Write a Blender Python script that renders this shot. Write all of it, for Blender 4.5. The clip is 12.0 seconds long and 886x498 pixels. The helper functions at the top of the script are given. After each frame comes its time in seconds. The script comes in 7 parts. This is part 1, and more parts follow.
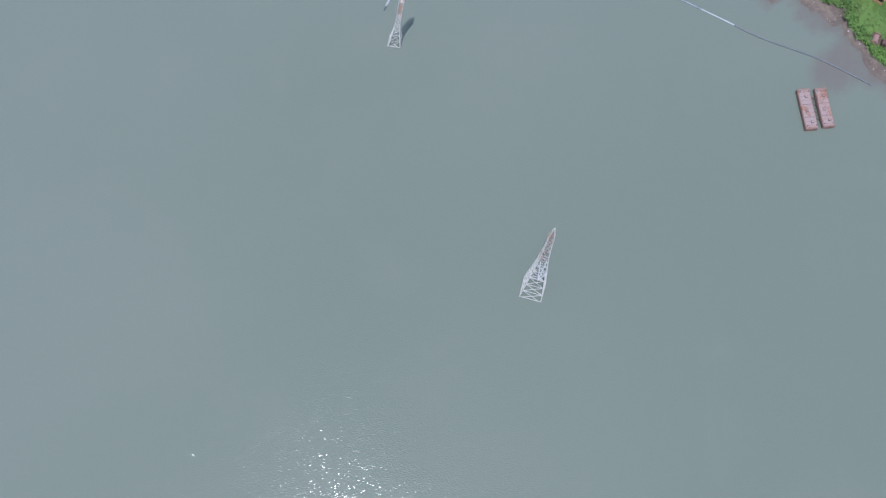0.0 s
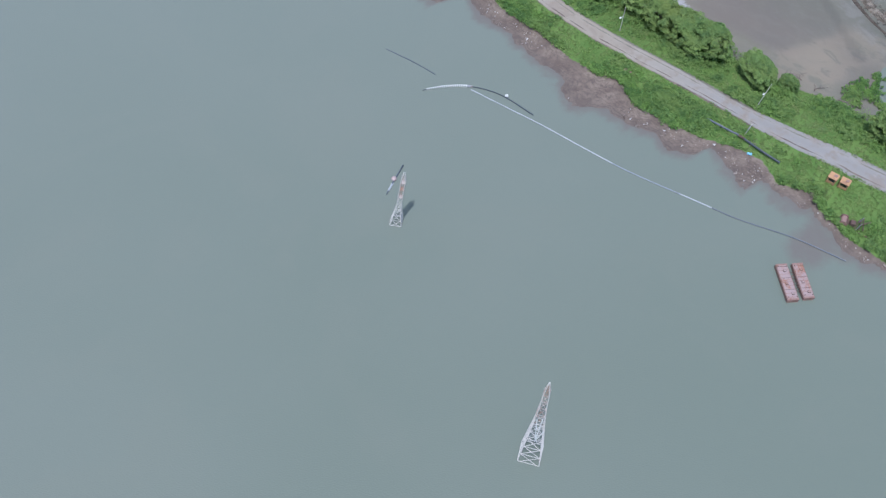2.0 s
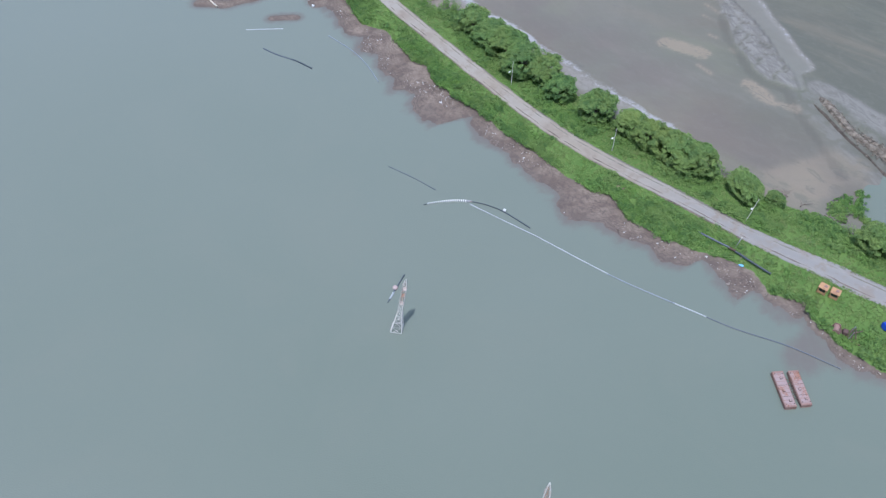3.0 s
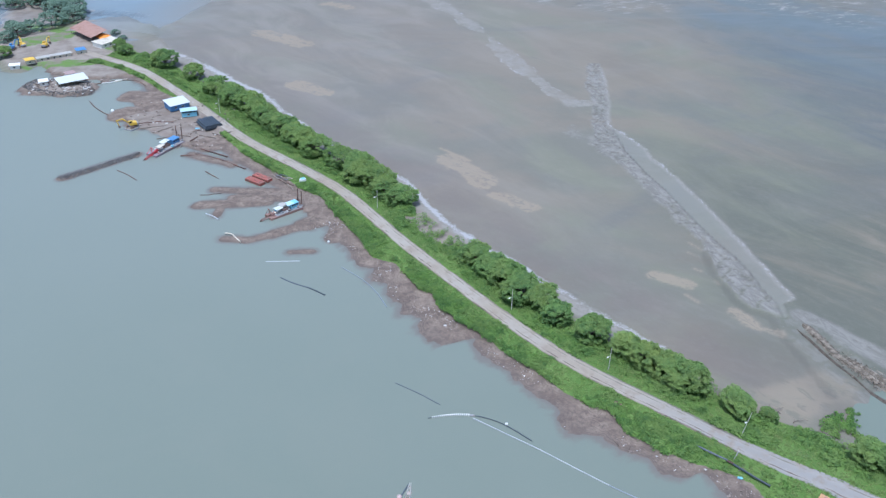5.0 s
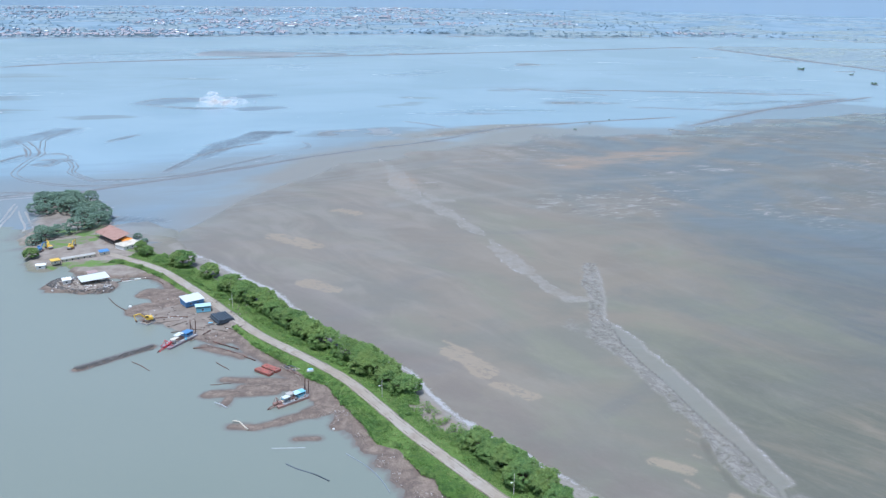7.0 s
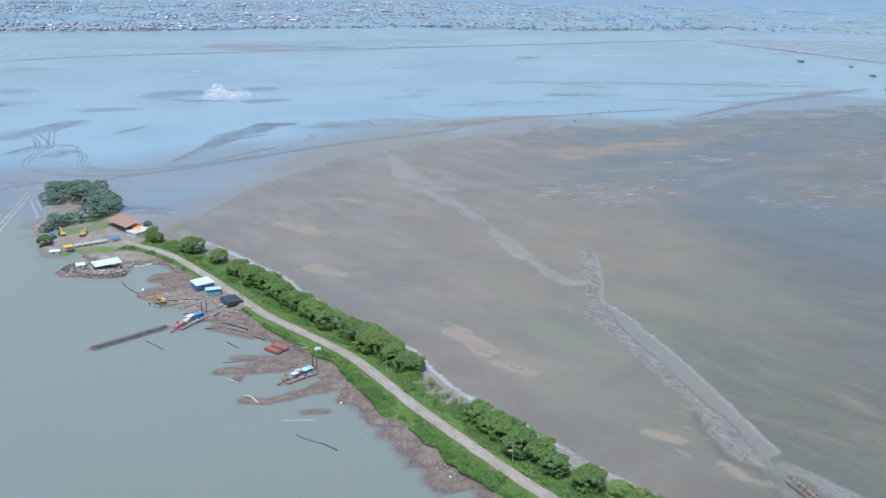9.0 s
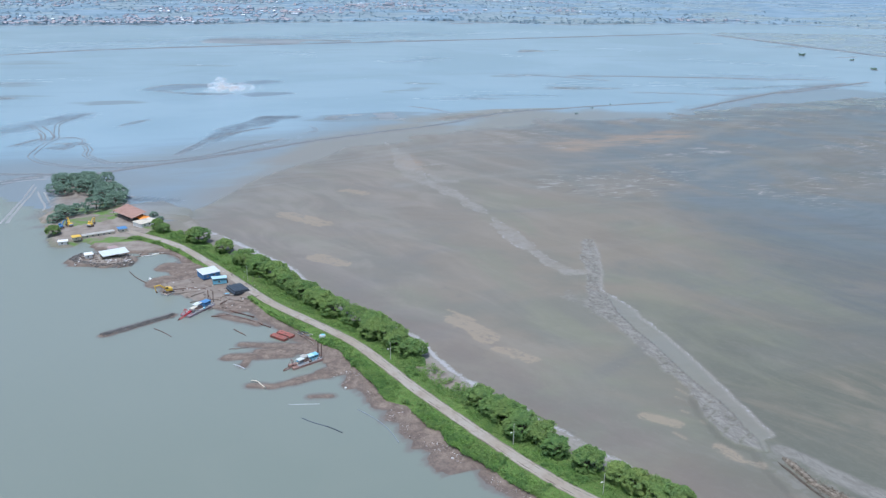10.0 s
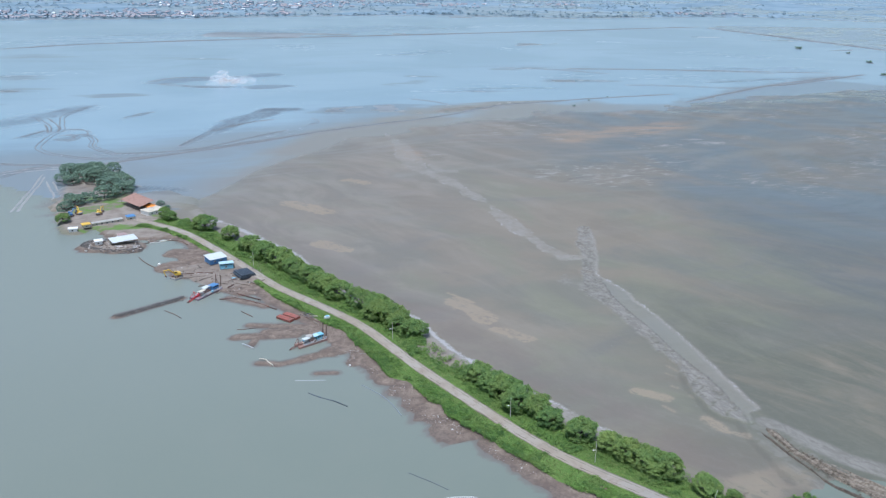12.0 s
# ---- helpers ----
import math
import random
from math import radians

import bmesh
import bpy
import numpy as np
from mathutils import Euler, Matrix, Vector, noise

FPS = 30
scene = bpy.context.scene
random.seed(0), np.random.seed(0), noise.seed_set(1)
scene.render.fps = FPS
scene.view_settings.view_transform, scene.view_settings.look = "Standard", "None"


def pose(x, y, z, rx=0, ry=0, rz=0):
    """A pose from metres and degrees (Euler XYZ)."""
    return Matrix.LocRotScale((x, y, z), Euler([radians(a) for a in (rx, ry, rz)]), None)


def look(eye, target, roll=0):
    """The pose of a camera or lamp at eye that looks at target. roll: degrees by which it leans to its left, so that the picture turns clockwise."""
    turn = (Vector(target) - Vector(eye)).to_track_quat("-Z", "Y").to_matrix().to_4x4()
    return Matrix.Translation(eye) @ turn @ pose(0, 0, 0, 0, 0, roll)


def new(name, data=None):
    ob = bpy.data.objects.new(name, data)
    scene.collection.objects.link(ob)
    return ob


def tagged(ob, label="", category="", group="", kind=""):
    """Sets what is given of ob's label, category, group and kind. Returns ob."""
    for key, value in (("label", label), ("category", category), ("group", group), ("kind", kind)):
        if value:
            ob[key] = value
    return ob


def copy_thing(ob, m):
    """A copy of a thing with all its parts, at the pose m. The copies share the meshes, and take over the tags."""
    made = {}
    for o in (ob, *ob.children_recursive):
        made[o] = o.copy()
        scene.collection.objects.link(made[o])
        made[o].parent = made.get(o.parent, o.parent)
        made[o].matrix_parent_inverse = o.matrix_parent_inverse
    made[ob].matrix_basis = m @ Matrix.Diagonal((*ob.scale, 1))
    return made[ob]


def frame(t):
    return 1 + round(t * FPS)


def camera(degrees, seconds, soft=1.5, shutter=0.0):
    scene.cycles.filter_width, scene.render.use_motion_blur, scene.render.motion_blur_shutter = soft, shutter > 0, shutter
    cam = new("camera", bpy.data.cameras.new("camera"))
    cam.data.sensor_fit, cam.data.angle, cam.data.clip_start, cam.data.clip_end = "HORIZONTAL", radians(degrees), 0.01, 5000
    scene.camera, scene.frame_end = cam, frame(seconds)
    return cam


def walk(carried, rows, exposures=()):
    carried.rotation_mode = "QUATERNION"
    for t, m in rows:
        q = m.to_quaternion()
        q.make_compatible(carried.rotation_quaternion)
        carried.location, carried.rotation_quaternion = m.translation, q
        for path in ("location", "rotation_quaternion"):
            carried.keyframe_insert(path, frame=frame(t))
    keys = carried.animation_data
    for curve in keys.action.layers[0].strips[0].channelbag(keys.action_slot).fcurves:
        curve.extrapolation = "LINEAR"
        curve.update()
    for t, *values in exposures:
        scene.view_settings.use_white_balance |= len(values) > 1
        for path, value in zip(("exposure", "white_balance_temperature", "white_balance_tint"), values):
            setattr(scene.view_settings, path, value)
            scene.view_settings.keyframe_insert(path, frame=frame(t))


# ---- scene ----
cam = camera(54.54, 12.0, soft=1.35)
# seconds, eye x, y, z, yaw, pitch, roll
ROWS = [
    (0.0, 0.00, 0.00, 150.00, 0.00, -72.24, 1.50),
    (0.5, 0.06, -3.15, 150.14, 0.10, -69.41, 1.40),
    (1.0, 0.11, -6.32, 150.33, 0.21, -65.60, 1.32),
    (1.5, 0.16, -9.48, 150.43, 0.31, -61.43, 1.25),
    (2.0, 0.20, -12.70, 150.48, 0.41, -57.18, 1.21),
    (2.5, 0.20, -16.03, 150.51, 0.47, -52.77, 1.27),
    (3.0, 0.10, -19.52, 150.45, 0.59, -48.31, 1.28),
    (3.2, 0.07, -20.98, 150.42, 0.65, -46.52, 1.28),
    (4.8, 0.17, -34.11, 149.54, 1.24, -32.77, 1.25),
    (5.0, 0.27, -35.65, 149.56, 1.33, -31.10, 1.18),
    (5.5, 0.57, -39.40, 149.66, 1.56, -26.89, 1.06),
    (6.0, 0.92, -43.06, 149.72, 1.81, -22.73, 0.95),
    (6.5, 1.15, -46.57, 149.67, 1.92, -18.72, 0.90),
    (6.6, 1.18, -47.26, 149.65, 1.91, -18.00, 0.89),
    (6.7, 1.22, -47.96, 149.63, 1.91, -17.47, 0.88),
    (6.8, 1.26, -48.65, 149.61, 1.91, -17.44, 0.87),
    (7.0, 1.33, -50.04, 149.58, 1.91, -17.41, 0.85),
    (7.2, 1.38, -51.44, 149.54, 1.92, -17.42, 0.84),
    (8.8, 1.77, -62.65, 149.21, 2.04, -17.67, 0.74),
    (9.0, 1.82, -64.05, 149.17, 2.05, -17.79, 0.73),
    (9.5, 1.83, -67.62, 149.19, 2.09, -18.05, 0.72),
    (10.0, 1.81, -71.20, 149.22, 2.16, -18.19, 0.70),
    (10.5, 1.87, -74.70, 149.20, 2.24, -18.25, 0.65),
    (11.0, 1.92, -78.25, 149.19, 2.21, -18.34, 0.65),
    (11.5, 1.96, -81.83, 149.24, 2.12, -18.44, 0.66),
    (12.0, 2.12, -85.46, 149.31, 2.11, -18.56, 0.66),
]
walk(cam, [(t, pose(x, y, z, 90 + pitch, 0, yaw) @ pose(0, 0, 0, 0, 0, roll)) for t, x, y, z, yaw, pitch, roll in ROWS], exposures=[(0.0, 0.24, 5650.0, 13.5), (3.0, 0.34, 5600.0, 13.0), (5.0, 0.49, 5450.0, 10.5), (6.5, 0.52, 5560.0, 9.5), (9.0, 0.38, 5720.0, 9.5), (12.0, 0.33, 5800.0, 9.5)])

# ---- light: high hazy sun behind the camera, bright humid sky ----
SUN = Vector((-0.09, -0.27, 1.0)).normalized()
world = bpy.data.worlds.new("sky")
scene.world = world
world.use_nodes = True
wn = world.node_tree.nodes
wl = world.node_tree.links
sky = wn.new("ShaderNodeTexSky")
sky.sky_type = "NISHITA"
sky.sun_disc = False
sky.sun_elevation = math.asin(SUN.z)
sky.sun_rotation = math.atan2(SUN.x, SUN.y)
sky.air_density, sky.dust_density, sky.ozone_density = 1.6, 2.8, 2.4
wn["Background"].inputs["Strength"].default_value = 0.11
wl.new(sky.outputs["Color"], wn["Background"].inputs["Color"])
sun_data = bpy.data.lights.new("sun", "SUN")
sun_data.energy, sun_data.angle, sun_data.color = 2.4, radians(0.53), (1.0, 0.97, 0.93)
sun_lamp = new("sun", sun_data)
sun_lamp.matrix_world = look(SUN * 500, (0, 0, 0))


# ---- materials ----
class Mat:
    """A node material under construction."""

    def __init__(self, name, rough=0.8, metal=0.0, spec=0.5):
        self.m = bpy.data.materials.new(name)
        self.m.use_nodes = True
        self.n, self.l = self.m.node_tree.nodes, self.m.node_tree.links
        self.b = self.n["Principled BSDF"]
        self.b.inputs["Roughness"].default_value = rough
        self.b.inputs["Metallic"].default_value = metal
        self.b.inputs["Specular IOR Level"].default_value = spec
        self.pos = None

    def place(self, scale=(1, 1, 1), turn=0.0, own=False):
        """World position (or the object's own), turned about z and scaled."""
        if own:
            src = self.n.new("ShaderNodeTexCoord").outputs["Object"]
        else:
            src = self.n.new("ShaderNodeNewGeometry").outputs["Position"]
        mp = self.n.new("ShaderNodeMapping")
        mp.inputs["Scale"].default_value = scale
        mp.inputs["Rotation"].default_value = (0, 0, radians(turn))
        self.l.new(src, mp.inputs["Vector"])
        return mp.outputs["Vector"]

    def flow(self, turn, stretch):
        """World position drawn out along a direction, in degrees from x."""
        a, b = self.n.new("ShaderNodeMapping"), self.n.new("ShaderNodeMapping")
        a.inputs["Rotation"].default_value = (0, 0, radians(-turn))
        b.inputs["Scale"].default_value = (1 / stretch, 1, 1)
        self.l.new(self.n.new("ShaderNodeNewGeometry").outputs["Position"], a.inputs["Vector"])
        self.l.new(a.outputs["Vector"], b.inputs["Vector"])
        return b.outputs["Vector"]

    def noise(self, vec, scale, detail=4, rough=0.55, warp=0.0):
        t = self.n.new("ShaderNodeTexNoise")
        t.inputs["Scale"].default_value = scale
        t.inputs["Detail"].default_value = detail
        t.inputs["Roughness"].default_value = rough
        t.inputs["Distortion"].default_value = warp
        self.l.new(vec, t.inputs["Vector"])
        return t.outputs["Fac"]

    def ramp(self, fac, a, b):
        t = self.n.new("ShaderNodeMapRange")
        t.interpolation_type = "SMOOTHSTEP"
        t.inputs["From Min"].default_value, t.inputs["From Max"].default_value = a, b
        self.l.new(fac, t.inputs["Value"])
        return t.outputs["Result"]

    def math(self, op, a, b=None):
        t = self.n.new("ShaderNodeMath")
        t.operation = op
        for k, v in enumerate((a, b)):
            if v is None:
                continue
            if isinstance(v, (int, float)):
                t.inputs[k].default_value = v
            else:
                self.l.new(v, t.inputs[k])
        return t.outputs[0]

    def mix(self, fac, a, b, blend="MIX"):
        t = self.n.new("ShaderNodeMix")
        t.data_type, t.blend_type = "RGBA", blend
        for k, v in ((0, fac), (6, a), (7, b)):
            if isinstance(v, (int, float)):
                t.inputs[k].default_value = v
            elif isinstance(v, tuple):
                t.inputs[k].default_value = (*v, 1)
            else:
                self.l.new(v, t.inputs[k])
        return t.outputs[2]

    def attr(self, name):
        t = self.n.new("ShaderNodeAttribute")
        t.attribute_name = name
        return t.outputs["Fac"]

    def island(self):
        return self.n.new("ShaderNodeNewGeometry").outputs["Random Per Island"]

    def random(self):
        return self.n.new("ShaderNodeObjectInfo").outputs["Random"]

    def colour(self, out):
        if isinstance(out, tuple):
            self.b.inputs["Base Color"].default_value = (*out, 1)
        else:
            self.l.new(out, self.b.inputs["Base Color"])
        return self

    def rough(self, out):
        self.l.new(out, self.b.inputs["Roughness"])
        return self

    def bump(self, fac, strength=0.3, distance=0.1):
        t = self.n.new("ShaderNodeBump")
        t.inputs["Strength"].default_value, t.inputs["Distance"].default_value = strength, distance
        self.l.new(fac, t.inputs["Height"])
        self.l.new(t.outputs["Normal"], self.b.inputs["Normal"])
        return self


def painted(name, colour, rough=0.55, wear=(0.16, 0.08, 0.05), amount=0.35, metal=0.0, scale=1.0):
    """Weathered paint: two scales of fading, rust or dirt coming through."""
    k = Mat(name, rough, metal)
    p = k.place(own=False)
    big, fine = k.noise(p, 0.35 * scale, 4), k.noise(p, 2.6 * scale, 5, 0.65)
    worn = k.ramp(k.math("ADD", k.math("MULTIPLY", big, 0.5), k.math("MULTIPLY", fine, 0.5)), 0.66 - amount * 0.4, 0.74 - amount * 0.3)
    pale = tuple(min(1.0, c * 1.12 + 0.01) for c in colour)
    dim = tuple(c * 0.8 for c in colour)
    k.colour(k.mix(worn, k.mix(fine, dim, pale), wear))
    k.bump(fine, 0.25, 0.03)
    return k.m


def leaf_material(name, dark, mid, bright, warm=None):
    k = Mat(name, 0.6, spec=0.3)
    p = k.place()
    big = k.noise(p, 0.22, 3)
    tone = k.mix(k.ramp(big, 0.35, 0.65), dark, mid)
    rnd = k.island()
    tone = k.mix(k.math("MULTIPLY", k.ramp(rnd, 0.55, 1.0), 0.75), tone, bright)
    tone = k.mix(k.math("MULTIPLY", k.random(), 0.45), tone, bright)
    if warm:
        # some trees and some boughs are yellower
        own = k.math("FRACT", k.math("MULTIPLY", k.random(), 7.31))
        tone = k.mix(k.math("MULTIPLY", own, k.math("ADD", 0.25, k.math("MULTIPLY", k.ramp(k.noise(p, 0.35, 3, 0.6), 0.4, 0.62), 0.5))), tone, warm)
    if warm:
        tone = k.mix(k.math("MULTIPLY", k.ramp(k.noise(p, 0.10, 4, 0.6), 0.46, 0.62), 0.6), tone, warm)
    tone = k.mix(k.math("MULTIPLY", k.ramp(k.noise(p, 0.4, 4, 0.6), 0.48, 0.66), 0.6), tone, dark)
    k.colour(tone)
    through_leaf = k.n.new("ShaderNodeBsdfTranslucent")
    k.l.new(tone, through_leaf.inputs["Color"])
    both = k.n.new("ShaderNodeMixShader")
    both.inputs[0].default_value = 0.3
    k.l.new(k.b.outputs[0], both.inputs[1])
    k.l.new(through_leaf.outputs[0], both.inputs[2])
    k.l.new(both.outputs[0], k.n["Material Output"].inputs["Surface"])
    return k.m


def lake_material():
    """Turbid grey-green water: drifting murk, silt stirred up along the shore, two sizes of ripple."""
    k = Mat("lake_water", 0.07)
    k.b.inputs["IOR"].default_value = 1.333
    p = k.place()
    q = k.place((1.0, 2.2, 1.0), 25)
    tone = k.mix(k.ramp(k.noise(p, 0.006, 3, 0.5, 0.6), 0.3, 0.7), (0.164, 0.193, 0.156), (0.184, 0.209, 0.174))
    tone = k.mix(k.math("MULTIPLY", k.ramp(k.noise(p, 0.025, 4, 0.55, 1.5), 0.45, 0.7), 0.35), tone, (0.189, 0.207, 0.169))
    # reflected sky on the farther water, painted in as a paler tone
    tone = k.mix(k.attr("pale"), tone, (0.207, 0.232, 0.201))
    grain = k.math("SUBTRACT", k.math("ADD", k.math("MULTIPLY", k.noise(p, 0.35, 5, 0.65, 0.8), 0.6), k.math("MULTIPLY", k.noise(p, 0.09, 4, 0.6, 1.0), 0.4)), 0.5)
    cloud = k.ramp(k.math("ADD", k.attr("silt"), k.math("MULTIPLY", grain, 1.1)), 0.18, 0.95)
    k.colour(k.mix(k.math("MULTIPLY", cloud, 0.92), tone, (0.166, 0.148, 0.130)))
    ripple = k.noise(q, 2.7, 0, 0.45)
    k.bump(k.math("ADD", ripple, k.math("MULTIPLY", k.noise(q, 0.3, 1), 0.4)), 1.0, 0.0345)
    return k.m


def pond_material():
    """Shallow pale water over silt; streaks of bare grey silt lie along the flow."""
    k = Mat("pond_water", 0.12)
    k.b.inputs["IOR"].default_value = 1.333
    p = k.place()
    tone = k.mix(k.ramp(k.noise(p, 0.004, 4, 0.55, 0.8), 0.35, 0.65), (0.212, 0.308, 0.370), (0.252, 0.352, 0.418))
    drift = k.noise(k.flow(14, 4.0), 0.010, 5, 0.6, 1.0)
    tone = k.mix(k.math("MULTIPLY", k.ramp(drift, 0.52, 0.72), 0.35), tone, (0.172, 0.240, 0.298))
    wisp = k.math("SUBTRACT", k.math("ADD", k.math("MULTIPLY", drift, 0.5), k.math("MULTIPLY", k.noise(k.flow(28, 3.0), 0.035, 5, 0.62, 1.0), 0.5)), 0.5)
    cloud = k.ramp(k.math("ADD", k.attr("silt"), k.math("MULTIPLY", wisp, 1.3)), 0.15, 0.95)
    tone = k.mix(cloud, tone, k.mix(k.attr("warm"), (0.175, 0.226, 0.265), (0.212, 0.196, 0.170)))
    near = k.noise(k.flow(66, 8.0), 0.40, 5, 0.70, 0.8)
    far = k.noise(k.flow(8, 5.0), 0.06, 6, 0.70, 1.0)
    streak = k.ramp(k.math("ADD", k.attr("smear"), k.math("MULTIPLY", k.math("SUBTRACT", near, 0.5), 2.6)), 0.45, 0.95)
    band = k.ramp(k.math("ADD", k.attr("bands"), k.math("MULTIPLY", k.math("SUBTRACT", far, 0.5), 2.4)), 0.45, 1.0)
    tone = k.mix(k.math("MULTIPLY", streak, 0.9), tone, (0.108, 0.126, 0.142))
    tone = k.mix(k.math("MULTIPLY", band, 0.7), tone, (0.150, 0.180, 0.205))
    k.colour(tone)
    bare = k.math("MAXIMUM", streak, k.math("MULTIPLY", band, 0.6))
    k.rough(k.math("ADD", 0.24, k.math("MULTIPLY", bare, 0.25)))
    k.bump(k.noise(p, 0.5, 1), 0.20, 0.04)
    return k.m


M_LAKE = lake_material()
M_POND = pond_material()


def ground_material():
    k = Mat("ground_soil", 0.7, spec=0.22)
    p = k.place()
    fine = k.noise(p, 1.7, 5, 0.65)
    mid = k.noise(p, 0.16, 4, 0.6)
    # wet silt of the flats: broad stains, sheets drawn out along the flow, fine wisps
    stain = k.noise(k.flow(-35, 1.8), 0.0075, 5, 0.58, 2.2)
    olive = k.noise(k.flow(-50, 2.2), 0.012, 5, 0.6, 1.6)
    band = k.noise(k.flow(-48, 2.5), 0.035, 5, 0.6, 1.2)
    film = k.noise(k.flow(20, 2.2), 0.016, 6, 0.62, 1.8)
    drawn = k.noise(k.flow(-50, 2.6), 0.030, 6, 0.64, 2.4)
    wisp = k.noise(k.flow(-46, 3.2), 0.12, 6, 0.70, 1.8)
    silt = k.mix(k.ramp(stain, 0.38, 0.60), (0.158, 0.156, 0.123), (0.205, 0.178, 0.134))
    silt = k.mix(k.math("MULTIPLY", k.ramp(olive, 0.50, 0.66), 0.75), silt, (0.186, 0.190, 0.130))
    silt = k.mix(k.math("MULTIPLY", k.ramp(olive, 0.46, 0.32), 0.6), silt, (0.164, 0.139, 0.108))
    silt = k.mix(k.math("MULTIPLY", k.ramp(band, 0.52, 0.74), 0.55), silt, (0.214, 0.198, 0.160))
    silt = k.mix(k.math("MULTIPLY", k.ramp(film, 0.52, 0.70), 0.5), silt, (0.122, 0.124, 0.116))
    silt = k.mix(k.math("MULTIPLY", k.attr("brink"), k.ramp(k.noise(p, 0.05, 4, 0.6), 0.3, 0.6)), silt, (0.150, 0.122, 0.108))
    silt = k.mix(k.math("MULTIPLY", k.attr("pooled"), k.math("MULTIPLY", k.ramp(drawn, 0.36, 0.68), 0.6)), silt, (0.084, 0.100, 0.112))
    silt = k.mix(k.math("MULTIPLY", k.attr("dun"), k.ramp(drawn, 0.20, 0.62)), silt, (0.118, 0.120, 0.094))
    silt = k.mix(k.math("MULTIPLY", k.attr("pooled"), 0.4), silt, (0.104, 0.114, 0.114))
    silt = k.mix(k.math("MULTIPLY", k.ramp(drawn, 0.60, 0.72), k.math("MULTIPLY", k.ramp(wisp, 0.45, 0.62), 0.6)), silt, (0.100, 0.104, 0.100))
    silt = k.mix(k.math("MULTIPLY", k.ramp(wisp, 0.56, 0.76), k.math("MULTIPLY", k.ramp(stain, 0.45, 0.6), 0.22)), silt, (0.245, 0.238, 0.222))
    silt = k.mix(k.math("MULTIPLY", k.ramp(k.noise(k.flow(-40, 1.8), 0.4, 5, 0.7, 1.2), 0.45, 0.7), 0.10), silt, (0.262, 0.246, 0.222))
    silt = k.mix(k.math("MULTIPLY", k.attr("warm"), 0.6), silt, k.mix(k.ramp(band, 0.4, 0.65), (0.196, 0.176, 0.156), (0.248, 0.222, 0.196)))
    # blue of the sky on the wet far flats, painted into the silt colour
    silt = k.mix(k.math("MULTIPLY", k.attr("sky_sheen"), k.math("ADD", 0.22, k.math("MULTIPLY", k.ramp(olive, 0.38, 0.60), 0.55))), silt, (0.122, 0.150, 0.165))
    flake = k.noise(k.flow(16, 3.0), 0.13, 6, 0.72, 1.5)
    silt = k.mix(k.math("MULTIPLY", k.attr("dry"), k.ramp(flake, 0.40, 0.30)), silt, (0.128, 0.126, 0.120))
    silt = k.mix(k.math("MULTIPLY", k.attr("dry"), k.ramp(flake, 0.51, 0.66)), silt, (0.300, 0.292, 0.272))
    silt = k.mix(k.math("MULTIPLY", k.attr("ochre"), k.ramp(k.noise(k.flow(10, 4.0), 0.05, 5, 0.66, 1.0), 0.36, 0.60)), silt, (0.265, 0.212, 0.165))
    silt = k.mix(k.math("MULTIPLY", k.attr("lane"), k.ramp(band, 0.2, 0.5)), silt, (0.212, 0.202, 0.172))
    silt = k.mix(k.math("MULTIPLY", k.attr("tan"), k.ramp(k.noise(k.flow(-42, 2.0), 0.30, 6, 0.70, 1.0), 0.36, 0.50)), silt, (0.292, 0.240, 0.178))
    silt = k.mix(k.math("MULTIPLY", k.attr("shoal"), k.math("SUBTRACT", 1.0, k.attr("warm"))), silt, k.mix(k.ramp(k.noise(k.flow(5, 5.0), 0.03, 5, 0.65, 1.0), 0.42, 0.62), (0.165, 0.180, 0.190), (0.275, 0.290, 0.300)))
    # beach of the lake: brown mud with flotsam
    beach = k.mix(k.ramp(k.noise(p, 0.22, 5, 0.6, 0.6), 0.34, 0.66), (0.150, 0.115, 0.094), (0.252, 0.200, 0.160))
    beach = k.mix(k.math("MULTIPLY", k.ramp(k.noise(p, 0.9, 6, 0.7, 0.4), 0.42, 0.66), 0.55), beach, (0.098, 0.079, 0.070))
    beach = k.mix(k.math("MULTIPLY", k.attr("damp"), 0.6), beach, (0.118, 0.096, 0.084))
    beach = k.mix(k.math("MULTIPLY", k.ramp(fine, 0.60, 0.76), 0.45), beach, (0.28, 0.24, 0.21))
    tide = k.math("ADD", k.math("MULTIPLY", k.attr("rise"), 11.0), k.math("MULTIPLY", k.noise(p, 0.35, 5, 0.6, 0.6), 2.2))
    line = k.ramp(k.math("ABSOLUTE", k.math("SUBTRACT", k.math("FRACT", tide), 0.5)), 0.20, 0.02)
    beach = k.mix(k.math("MULTIPLY", line, k.math("MULTIPLY", k.ramp(k.noise(p, 0.12, 3), 0.35, 0.6), 0.55)), beach, (0.088, 0.070, 0.060))
    soil = k.mix(k.attr("lakeside"), silt, beach)
    # dried crust and rough dredged ground, furrows, froth
    flow = k.flow(-62, 2.6)
    crust = k.mix(k.ramp(k.noise(flow, 0.35, 6, 0.7, 1.5), 0.40, 0.60), (0.176, 0.166, 0.146), (0.244, 0.232, 0.208))
    crust = k.mix(k.math("MULTIPLY", k.ramp(k.noise(flow, 0.9, 5, 0.7, 1.5), 0.52, 0.70), 0.35), crust, (0.300, 0.288, 0.264))
    soil = k.mix(k.math("MULTIPLY", k.attr("crust"), k.ramp(k.math("ADD", k.math("MULTIPLY", fine, 0.4), k.math("MULTIPLY", mid, 0.6)), 0.28, 0.44)), soil, crust)
    soil = k.mix(k.math("MULTIPLY", k.attr("furrow"), 0.8), soil, (0.088, 0.080, 0.068))
